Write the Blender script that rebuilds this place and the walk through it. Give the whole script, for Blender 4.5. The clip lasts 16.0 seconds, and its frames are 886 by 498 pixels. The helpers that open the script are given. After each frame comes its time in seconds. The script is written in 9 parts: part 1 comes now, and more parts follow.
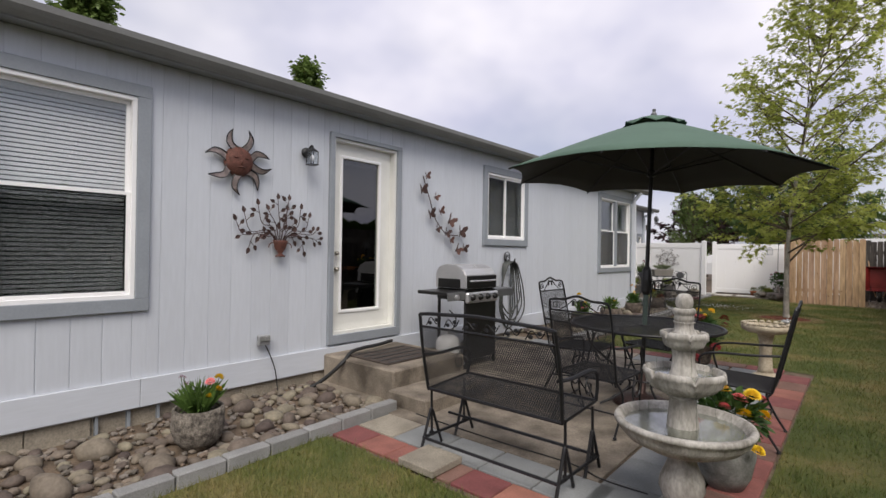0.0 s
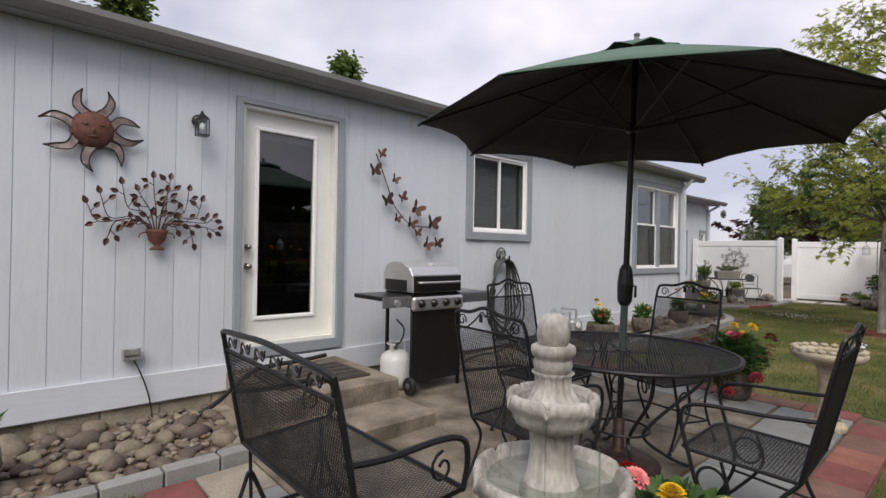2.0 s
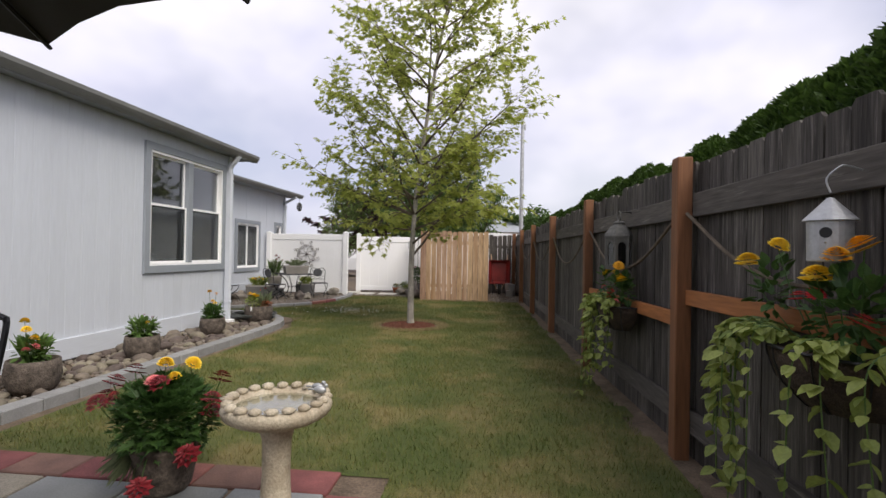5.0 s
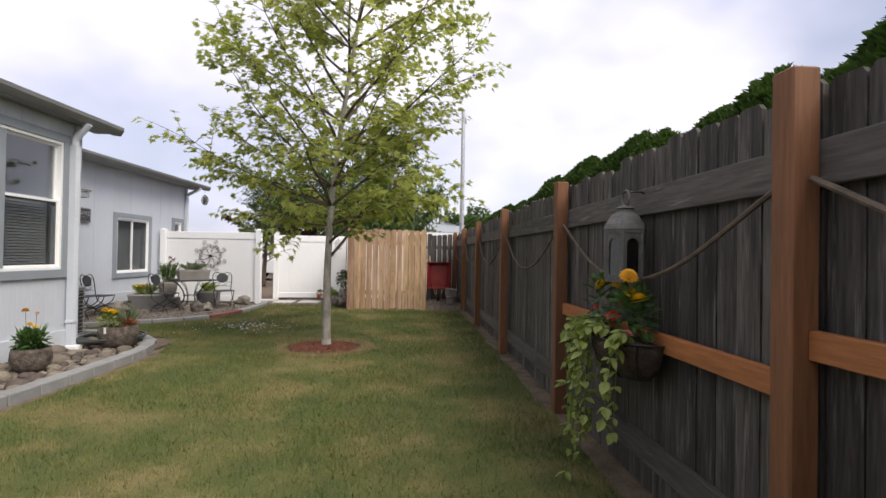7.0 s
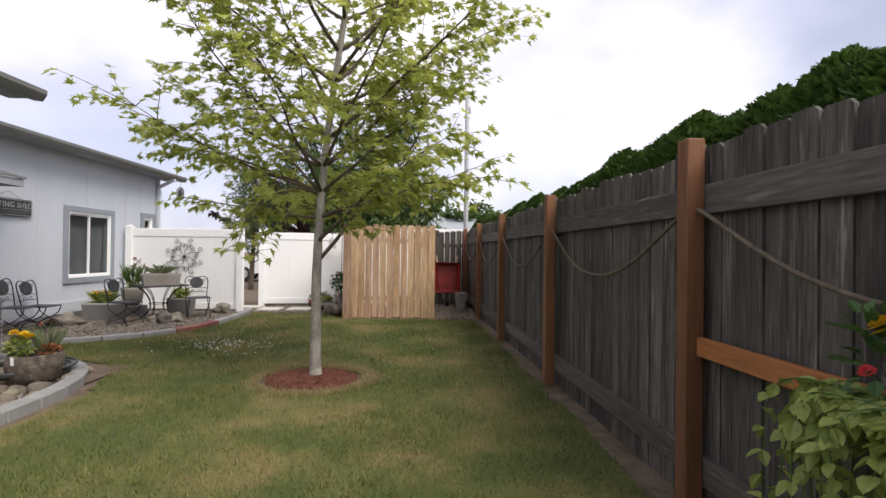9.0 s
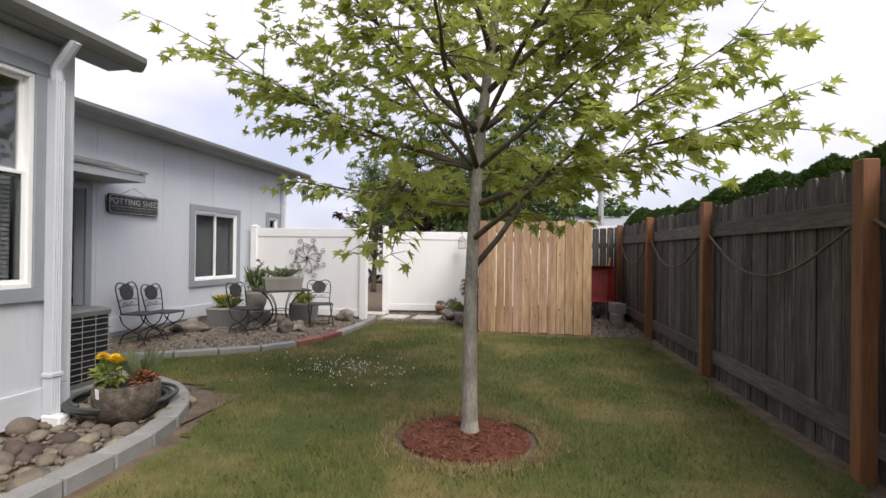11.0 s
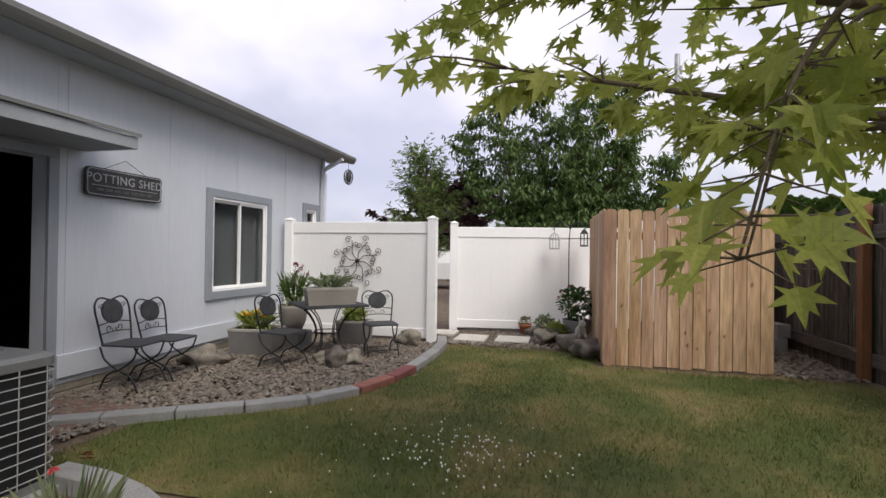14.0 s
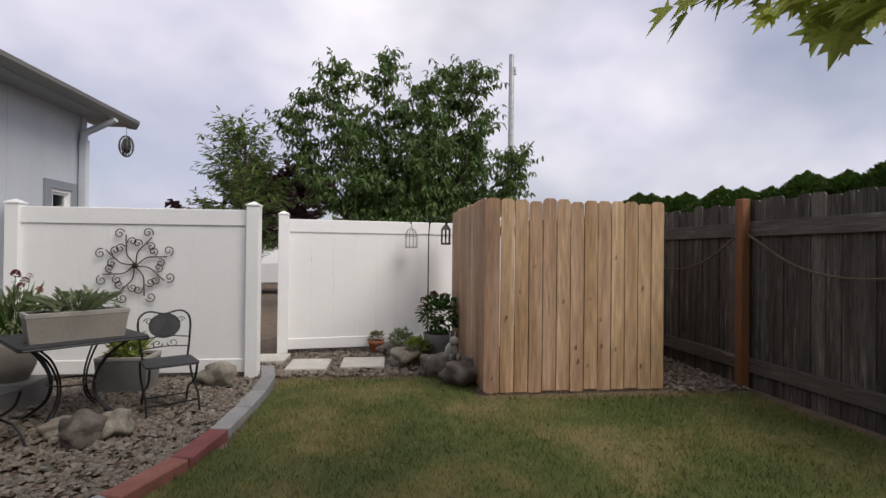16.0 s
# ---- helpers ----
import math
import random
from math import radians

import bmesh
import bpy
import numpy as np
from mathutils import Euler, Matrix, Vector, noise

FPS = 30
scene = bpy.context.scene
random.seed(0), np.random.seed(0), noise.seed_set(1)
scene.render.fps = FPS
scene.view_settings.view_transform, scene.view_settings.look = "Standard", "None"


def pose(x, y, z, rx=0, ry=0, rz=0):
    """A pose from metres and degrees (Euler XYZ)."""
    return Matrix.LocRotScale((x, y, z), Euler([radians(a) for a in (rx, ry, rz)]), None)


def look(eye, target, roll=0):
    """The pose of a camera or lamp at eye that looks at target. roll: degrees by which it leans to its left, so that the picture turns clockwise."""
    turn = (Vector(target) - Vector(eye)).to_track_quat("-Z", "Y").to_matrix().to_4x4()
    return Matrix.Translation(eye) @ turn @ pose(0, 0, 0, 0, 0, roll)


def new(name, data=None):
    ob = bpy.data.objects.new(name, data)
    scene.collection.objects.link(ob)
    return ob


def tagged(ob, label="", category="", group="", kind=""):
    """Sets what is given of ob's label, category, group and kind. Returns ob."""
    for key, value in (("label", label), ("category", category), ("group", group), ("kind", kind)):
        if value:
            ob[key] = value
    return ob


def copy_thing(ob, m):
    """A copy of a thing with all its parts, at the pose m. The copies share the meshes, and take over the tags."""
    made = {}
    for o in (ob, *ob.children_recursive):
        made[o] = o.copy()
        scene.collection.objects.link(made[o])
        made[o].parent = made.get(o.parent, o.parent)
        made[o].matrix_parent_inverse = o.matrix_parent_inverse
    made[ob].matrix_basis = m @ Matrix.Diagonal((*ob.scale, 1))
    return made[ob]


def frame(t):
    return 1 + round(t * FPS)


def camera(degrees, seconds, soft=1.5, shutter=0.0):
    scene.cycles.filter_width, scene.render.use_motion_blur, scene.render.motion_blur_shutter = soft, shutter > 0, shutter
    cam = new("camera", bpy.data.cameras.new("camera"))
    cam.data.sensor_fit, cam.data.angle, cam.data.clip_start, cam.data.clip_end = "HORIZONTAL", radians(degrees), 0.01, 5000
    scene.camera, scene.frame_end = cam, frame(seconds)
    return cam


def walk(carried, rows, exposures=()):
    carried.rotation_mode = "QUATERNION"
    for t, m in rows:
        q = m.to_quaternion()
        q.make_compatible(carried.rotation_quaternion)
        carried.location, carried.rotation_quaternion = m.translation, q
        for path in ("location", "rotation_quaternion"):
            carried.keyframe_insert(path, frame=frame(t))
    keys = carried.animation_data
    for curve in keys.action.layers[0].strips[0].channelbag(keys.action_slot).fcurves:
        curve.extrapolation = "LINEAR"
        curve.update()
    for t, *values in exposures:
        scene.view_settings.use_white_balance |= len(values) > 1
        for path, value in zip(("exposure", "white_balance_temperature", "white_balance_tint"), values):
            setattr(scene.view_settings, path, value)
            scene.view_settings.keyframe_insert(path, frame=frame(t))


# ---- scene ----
cam = camera(83.8, 16.0)
PATH = [
    (0, (0.159, -0.131, 1.355), (-1.147, 1.384, 1.363), 0.9),
    (0.5, (0.164, 0.263, 1.339), (-1.334, 1.589, 1.347), 0.7),
    (1, (0.155, 0.744, 1.302), (-1.391, 2.013, 1.306), 0.9),
    (1.5, (0.189, 1.209, 1.313), (-1.361, 2.473, 1.319), 0.8),
    (2, (0.187, 1.652, 1.307), (-1.315, 2.973, 1.313), 1.0),
    (2.5, (0.087, 2.082, 1.32), (-1.193, 3.618, 1.332), 1.0),
    (3, (0.106, 2.513, 1.302), (-0.929, 4.224, 1.316), 0.7),
    (3.5, (0.128, 2.938, 1.282), (-0.711, 4.753, 1.297), 0.7),
    (4, (0.143, 3.372, 1.293), (-0.373, 5.304, 1.315), 0.8),
    (4.5, (0.248, 3.803, 1.296), (-0.093, 5.774, 1.317), 0.7),
    (5, (0.274, 4.232, 1.273), (0.065, 6.221, 1.289), 1.0),
    (5.2, (0.268, 4.383, 1.28), (0.112, 6.376, 1.297), 0.8),
    (7.3, (0.287, 6.226, 1.29), (0.328, 8.226, 1.314), 0.9),
    (7.5, (0.257, 6.398, 1.305), (0.303, 8.397, 1.322), 0.8),
    (8, (0.137, 6.828, 1.319), (0.21, 8.827, 1.337), 0.7),
    (8.2, (0.11, 6.967, 1.305), (0.185, 8.965, 1.322), 0.8),
    (10.3, (-0.377, 8.698, 1.34), (-0.629, 10.682, 1.348), 0.7),
    (10.5, (-0.475, 8.853, 1.308), (-0.813, 10.824, 1.316), 0.9),
    (11, (-0.664, 9.212, 1.333), (-1.062, 11.172, 1.343), 0.7),
    (11.5, (-0.876, 9.604, 1.307), (-1.397, 11.535, 1.318), 0.8),
    (12, (-1.218, 9.943, 1.287), (-1.841, 11.843, 1.298), 1.2),
    (12.5, (-1.467, 10.304, 1.299), (-2.077, 12.209, 1.307), 1.0),
    (13, (-1.743, 10.604, 1.365), (-2.362, 12.505, 1.378), 1.3),
    (13.5, (-2.01, 10.875, 1.382), (-2.554, 12.8, 1.392), 1.1),
    (14, (-2.17, 11.257, 1.312), (-2.648, 13.199, 1.327), 0.8),
    (14.5, (-2.306, 11.646, 1.3), (-2.693, 13.608, 1.321), 0.6),
    (15, (-2.378, 12.068, 1.305), (-2.495, 14.065, 1.32), 0.4),
    (15.5, (-2.436, 12.463, 1.309), (-2.379, 14.462, 1.329), 0.4),
    (16, (-2.604, 12.824, 1.333), (-2.393, 14.813, 1.348), 0.6),
]
walk(cam, [(t, look(eye, target, roll)) for t, eye, target, roll in PATH],
     [(0.0, 0.2), (2.5, 0.24), (3.5, 0.36), (5.0, 0.4), (8.0, 0.63), (12.5, 0.54), (14.0, 0.40), (16.0, 0.12)])

# ---- world, sun, exposure ----
SUN_EL, SUN_DIR = 48.0, (0.52, -0.52)
world = bpy.data.worlds.new("cloudy_sky")
scene.world = world
world.use_nodes = True
wn, wl = world.node_tree.nodes, world.node_tree.links
wn.clear()
w_out = wn.new("ShaderNodeOutputWorld")
w_bg = wn.new("ShaderNodeBackground")
w_bg.inputs[1].default_value = 0.08
w_sky = wn.new("ShaderNodeTexSky")
w_sky.sky_type, w_sky.sun_disc = "NISHITA", False
w_sky.sun_elevation, w_sky.sun_rotation = radians(SUN_EL), math.atan2(SUN_DIR[0], SUN_DIR[1])
w_sky.dust_density = 2.0
w_co = wn.new("ShaderNodeTexCoord")
w_map = wn.new("ShaderNodeMapping")
w_map.inputs["Scale"].default_value = (1.0, 1.0, 1.5)
w_map.inputs["Location"].default_value = (3.1, 1.7, 0.4)
w_n = wn.new("ShaderNodeTexNoise")
w_n.inputs["Scale"].default_value, w_n.inputs["Detail"].default_value = 1.5, 4.0
w_n.inputs["Roughness"].default_value = 0.52
w_r = wn.new("ShaderNodeValToRGB")
w_r.color_ramp.elements[0].position, w_r.color_ramp.elements[1].position = 0.36, 0.62
w_r.color_ramp.elements[0].color = (0.45, 0.45, 0.45, 1)
w_n2 = wn.new("ShaderNodeTexNoise")
w_n2.inputs["Scale"].default_value, w_n2.inputs["Detail"].default_value = 2.2, 4.0
w_r2 = wn.new("ShaderNodeValToRGB")
w_r2.color_ramp.elements[0].position, w_r2.color_ramp.elements[1].position = 0.35, 0.62
w_r2.color_ramp.elements[0].color = (7.1, 7.1, 8.9, 1)
w_r2.color_ramp.elements[1].color = (11.5, 11.0, 11.7, 1)
w_mix = wn.new("ShaderNodeMix")
w_mix.data_type = "RGBA"
wl.new(w_co.outputs["Generated"], w_map.inputs["Vector"])
wl.new(w_map.outputs[0], w_n.inputs["Vector"])
wl.new(w_map.outputs[0], w_n2.inputs["Vector"])
wl.new(w_n.outputs["Fac"], w_r.inputs[0])
wl.new(w_n2.outputs["Fac"], w_r2.inputs[0])
wl.new(w_r.outputs[0], w_mix.inputs["Factor"])
wl.new(w_sky.outputs[0], w_mix.inputs["A"])
wl.new(w_r2.outputs[0], w_mix.inputs["B"])
wl.new(w_mix.outputs["Result"], w_bg.inputs[0])
wl.new(w_bg.outputs[0], w_out.inputs[0])
sun_data = bpy.data.lights.new("sun", "SUN")
sun_data.energy, sun_data.angle, sun_data.color = 2.4, radians(38), (1.0, 0.93, 0.84)
sun = new("sun", sun_data)
sun.matrix_world = look((0, 0, 0), (-SUN_DIR[0], -SUN_DIR[1], -math.tan(radians(SUN_EL)) * math.hypot(*SUN_DIR)))

# ---- materials ----


def mat(name, col, rough=0.7, metal=0.0, var=0.2, scale=5.0, fine=60.0, grain=0.15, bump=0.15, piece=0.0, stretch=(1, 1, 1), col2=None, spec=0.5, dist=0.01, hue=0.0):
    """A surface with stains (scale), grain (fine), relief, and a shade of its own for each piece."""
    m = bpy.data.materials.new(name)
    m.use_nodes = True
    n, l = m.node_tree.nodes, m.node_tree.links
    b = n["Principled BSDF"]
    b.inputs["Roughness"].default_value, b.inputs["Metallic"].default_value = rough, metal
    b.inputs["Specular IOR Level"].default_value = spec
    g = n.new("ShaderNodeNewGeometry")
    mp = n.new("ShaderNodeMapping")
    mp.inputs["Scale"].default_value = stretch
    l.new(g.outputs["Position"], mp.inputs["Vector"])
    oi = n.new("ShaderNodeObjectInfo")
    if piece:
        ad = n.new("ShaderNodeVectorMath")
        ad.operation = "MULTIPLY_ADD"
        ad.inputs[1].default_value = (37.0, 37.0, 37.0)
        l.new(oi.outputs["Random"], ad.inputs[0])
        l.new(g.outputs["Position"], ad.inputs[2])
        l.new(ad.outputs[0], mp.inputs["Vector"])
    n1, n2 = n.new("ShaderNodeTexNoise"), n.new("ShaderNodeTexNoise")
    n1.inputs["Scale"].default_value, n2.inputs["Scale"].default_value = scale, fine
    n1.inputs["Detail"].default_value, n2.inputs["Detail"].default_value = 3.0, 4.0
    l.new(mp.outputs[0], n1.inputs["Vector"])
    l.new(mp.outputs[0], n2.inputs["Vector"])
    r = n.new("ShaderNodeValToRGB")
    r.color_ramp.elements[0].position, r.color_ramp.elements[1].position = 0.3, 0.7
    lo = tuple(c * (1 - var) for c in col)
    hi = tuple(min(c * (1 + var), 0.95) for c in col) if col2 is None else col2
    r.color_ramp.elements[0].color, r.color_ramp.elements[1].color = (*lo, 1), (*hi, 1)
    l.new(n1.outputs["Fac"], r.inputs[0])
    hs = n.new("ShaderNodeHueSaturation")
    l.new(r.outputs[0], hs.inputs["Color"])
    mr = n.new("ShaderNodeMapRange")
    mr.inputs["From Min"].default_value, mr.inputs["From Max"].default_value = 0.3, 0.7
    mr.inputs["To Min"].default_value, mr.inputs["To Max"].default_value = 1 - grain, 1 + grain
    l.new(n2.outputs["Fac"], mr.inputs["Value"])
    if piece:
        pr = n.new("ShaderNodeMapRange")
        pr.inputs["To Min"].default_value, pr.inputs["To Max"].default_value = 1 - piece, 1 + piece
        l.new(oi.outputs["Random"], pr.inputs["Value"])
        mu = n.new("ShaderNodeMath")
        mu.operation = "MULTIPLY"
        l.new(mr.outputs[0], mu.inputs[0])
        l.new(pr.outputs[0], mu.inputs[1])
        l.new(mu.outputs[0], hs.inputs["Value"])
        if hue:
            hr = n.new("ShaderNodeMapRange")
            hr.inputs["To Min"].default_value, hr.inputs["To Max"].default_value = 0.5 - hue, 0.5 + hue
            l.new(oi.outputs["Random"], hr.inputs["Value"])
            l.new(hr.outputs[0], hs.inputs["Hue"])
    else:
        l.new(mr.outputs[0], hs.inputs["Value"])
    l.new(hs.outputs[0], b.inputs["Base Color"])
    if bump:
        bp = n.new("ShaderNodeBump")
        bp.inputs["Strength"].default_value, bp.inputs["Distance"].default_value = bump, dist
        l.new(n2.outputs["Fac"], bp.inputs["Height"])
        l.new(bp.outputs[0], b.inputs["Normal"])
    return m


def island_mat(name, cols, rough=0.8, fine=30.0, bump=0.3):
    """A surface whose joined pieces each take a colour of their own."""
    m = mat(name, cols[0], rough, fine=fine, bump=bump)
    n, l = m.node_tree.nodes, m.node_tree.links
    g = n.new("ShaderNodeNewGeometry")
    r = n.new("ShaderNodeValToRGB")
    while len(r.color_ramp.elements) < len(cols):
        r.color_ramp.elements.new(0.5)
    for i, c in enumerate(cols):
        r.color_ramp.elements[i].position = i / (len(cols) - 1)
        r.color_ramp.elements[i].color = (*c, 1)
    l.new(g.outputs["Random Per Island"], r.inputs[0])
    hs = [x for x in n if x.type == "HUE_SAT"][0]
    for k in list(hs.inputs["Color"].links):
        l.remove(k)
    l.new(r.outputs[0], hs.inputs["Color"])
    return m


def leaf_mat(name, a, b, through_light=0.35, rough=0.5):
    """Thin leaves that let some light through, each with a green of its own."""
    m = island_mat(name, [a, b, tuple((x + y) / 2 for x, y in zip(a, b)), b], rough, fine=90.0, bump=0.05)
    n, l = m.node_tree.nodes, m.node_tree.links
    hs = [x for x in n if x.type == "HUE_SAT"][0]
    tr = n.new("ShaderNodeBsdfTranslucent")
    mx = n.new("ShaderNodeMixShader")
    mx.inputs[0].default_value = through_light
    out = [x for x in n if x.type == "OUTPUT_MATERIAL"][0]
    l.new(hs.outputs[0], tr.inputs["Color"])
    l.new(n["Principled BSDF"].outputs[0], mx.inputs[1])
    l.new(tr.outputs[0], mx.inputs[2])
    l.new(mx.outputs[0], out.inputs["Surface"])
    return m


def glass_mat(name, tint, low=0.05, rough=0.01):
    """Clear pane: see-through face on, mirror-like at a glance."""
    m = bpy.data.materials.new(name)
    m.use_nodes = True
    n, l = m.node_tree.nodes, m.node_tree.links
    n.clear()
    out, t, g, f, pw, mr, mx = (n.new("ShaderNode" + k) for k in ("OutputMaterial", "BsdfTransparent", "BsdfGlossy", "LayerWeight", "Math", "MapRange", "MixShader"))
    t.inputs[0].default_value = (*tint, 1)
    g.inputs["Roughness"].default_value = rough
    pw.operation = "POWER"
    pw.inputs[1].default_value = 4.0
    mr.inputs["To Min"].default_value, mr.inputs["To Max"].default_value = low, 0.9
    f.inputs["Blend"].default_value = 0.5
    l.new(f.outputs["Facing"], pw.inputs[0])
    l.new(pw.outputs[0], mr.inputs["Value"])
    l.new(mr.outputs[0], mx.inputs[0])
    l.new(t.outputs[0], mx.inputs[1])
    l.new(g.outputs[0], mx.inputs[2])
    l.new(mx.outputs[0], out.inputs[0])
    return m


M = {}
M["siding"] = mat("pale_blue_grey_paint", (0.56, 0.59, 0.64), 0.6, var=0.03, scale=1.6, fine=40, grain=0.03, bump=0.12, piece=0.02, stretch=(1, 1, 0.12))
M["trimboard"] = mat("pale_trim_paint", (0.565, 0.595, 0.645), 0.6, var=0.04, scale=3, fine=50, grain=0.03, bump=0.1, stretch=(1, 0.1, 1))
M["trim"] = mat("slate_grey_trim_paint", (0.27, 0.295, 0.325), 0.6, var=0.06, scale=3, grain=0.05, bump=0.1)
M["gutter"] = mat("dark_grey_metal_gutter", (0.15, 0.152, 0.145), 0.45, var=0.12, scale=2, grain=0.06, bump=0.03)
M["soffit"] = mat("grey_soffit_paint", (0.30, 0.32, 0.34), 0.7, var=0.08, grain=0.05)
M["shingle"] = mat("dark_roof_shingle", (0.07, 0.07, 0.072), 0.9, var=0.3, scale=12, bump=0.5)
M["white"] = mat("white_vinyl", (0.88, 0.88, 0.88), 0.35, var=0.02, scale=1.2, fine=25, grain=0.015, bump=0.02)
M["door"] = mat("cream_door_paint", (0.74, 0.74, 0.70), 0.4, var=0.03, grain=0.02, bump=0.02)
M["blind"] = mat("white_blind", (0.82, 0.82, 0.82), 0.6, var=0.03, grain=0.02, bump=0)
# near black puts the gloom of unlit rooms into the colour; also the vent screens
M["unlit_black"] = mat("unlit_black", (0.05, 0.048, 0.045), 0.9, var=0.2, bump=0)
M["glass"] = glass_mat("window_glass", (0.84, 0.86, 0.87), 0.09)
M["screen"] = glass_mat("insect_screen", (0.55, 0.56, 0.57), 0.0, 0.5)
M["dark_glass"] = glass_mat("dark_door_glass", (0.30, 0.31, 0.31), 0.12)
M["brass"] = mat("dull_metal_knob", (0.35, 0.33, 0.29), 0.3, 1.0, bump=0)
M["block"] = mat("tan_foundation_block", (0.30, 0.265, 0.21), 0.9, var=0.2, scale=5, fine=70, grain=0.2, bump=0.5, piece=0.08)
M["concrete"] = mat("stained_tan_concrete", (0.15, 0.122, 0.092), 0.85, var=0.45, scale=3.4, fine=70, grain=0.22, bump=0.35, col2=(0.31, 0.265, 0.21))
M["kerb"] = mat("grey_concrete_kerb", (0.25, 0.25, 0.245), 0.85, var=0.12, scale=6, fine=110, grain=0.15, bump=0.3, piece=0.1)
M["paver"] = mat("grey_concrete_paver", (0.245, 0.255, 0.255), 0.85, var=0.15, scale=3, fine=110, grain=0.12, bump=0.2, piece=0.12)
M["tan_paver"] = mat("tan_aggregate_paver", (0.28, 0.25, 0.20), 0.9, var=0.2, scale=5, fine=140, grain=0.3, bump=0.5, piece=0.08)
M["brick"] = mat("red_brick_paver", (0.25, 0.095, 0.078), 0.85, var=0.2, scale=6, fine=110, grain=0.15, bump=0.3, piece=0.28, hue=0.015)
M["brown_brick"] = mat("brown_brick_paver", (0.17, 0.095, 0.075), 0.85, var=0.2, scale=6, fine=110, grain=0.15, bump=0.3, piece=0.2)
M["grass"] = island_mat("mown_grass", [(0.036, 0.078, 0.010), (0.08, 0.135, 0.020), (0.15, 0.17, 0.04), (0.30, 0.25, 0.105)], 0.7)
M["soil"] = mat("dry_soil", (0.13, 0.095, 0.065), 0.95, var=0.35, scale=7, fine=60, grain=0.3, bump=0.6)
M["mulch"] = mat("red_bark_mulch", (0.12, 0.04, 0.024), 0.95, var=0.4, scale=30, fine=120, grain=0.4, bump=0.8)
M["chip"] = island_mat("bark_chip", [(0.08, 0.026, 0.016), (0.16, 0.054, 0.03), (0.12, 0.042, 0.026), (0.20, 0.085, 0.052)], 0.95)
M["rock"] = mat("river_rock", (0.150, 0.122, 0.095), 0.75, var=0.24, scale=7, fine=45, grain=0.18, bump=0.3, piece=0.5, hue=0.035)
M["gravel"] = island_mat("mixed_gravel", [(0.17, 0.145, 0.115), (0.10, 0.088, 0.073), (0.26, 0.225, 0.185), (0.16, 0.118, 0.085), (0.20, 0.18, 0.16)], 0.85)
M["fence"] = mat("weathered_grey_cedar", (0.060, 0.052, 0.044), 0.9, var=0.5, scale=8, fine=70, grain=0.45, bump=0.7, piece=0.28, stretch=(1, 1, 0.07), col2=(0.105, 0.094, 0.083), hue=0.012)
M["rail"] = mat("weathered_fence_rail", (0.085, 0.076, 0.067), 0.9, var=0.3, scale=6, fine=60, grain=0.3, bump=0.4, piece=0.1, stretch=(1, 0.07, 1))
M["post"] = mat("orange_stained_post", (0.18, 0.075, 0.03), 0.7, var=0.25, scale=5, fine=60, grain=0.2, bump=0.3, piece=0.1, stretch=(1, 1, 0.08))
M["stain_rail"] = mat("orange_stained_rail", (0.32, 0.12, 0.036), 0.65, var=0.2, scale=5, fine=60, grain=0.2, bump=0.3, stretch=(1, 0.08, 1))
M["cedar"] = mat("new_cedar_board", (0.410, 0.228, 0.118), 0.75, var=0.34, scale=5, fine=45, grain=0.26, bump=0.4, piece=0.22, stretch=(1, 1, 0.09), col2=(0.52, 0.36, 0.235), hue=0.012)
M["knot"] = mat("wood_knot", (0.30, 0.175, 0.10), 0.8, var=0.3, bump=0.1)
M["iron"] = mat("black_wrought_iron", (0.016, 0.016, 0.018), 0.42, 0.3, var=0.3, scale=20, grain=0.2, bump=0.1)
M["mesh"] = mat("black_expanded_metal", (0.02, 0.02, 0.022), 0.5, 0.2, var=0.2, bump=0)
M["bark"] = mat("grey_brown_bark", (0.29, 0.265, 0.23), 0.9, var=0.3, scale=14, fine=70, grain=0.25, bump=0.6, stretch=(1, 1, 0.35))
M["twig"] = mat("brown_twig_bark", (0.11, 0.085, 0.06), 0.9, var=0.3, scale=14, bump=0.3)
M["maple"] = leaf_mat("maple_leaf", (0.22, 0.285, 0.045), (0.50, 0.53, 0.14), 0.68)
M["dark_leaf"] = leaf_mat("dark_green_leaf", (0.060, 0.108, 0.022), (0.12, 0.19, 0.055), 0.35)
M["purple_leaf"] = leaf_mat("purple_plum_leaf", (0.03, 0.018, 0.02), (0.075, 0.035, 0.04), 0.2)
M["hedge"] = leaf_mat("arborvitae_spray", (0.020, 0.045, 0.009), (0.085, 0.15, 0.028), 0.25)
M["far_leaf"] = leaf_mat("bright_tree_leaf", (0.08, 0.14, 0.04), (0.20, 0.28, 0.08), 0.45)



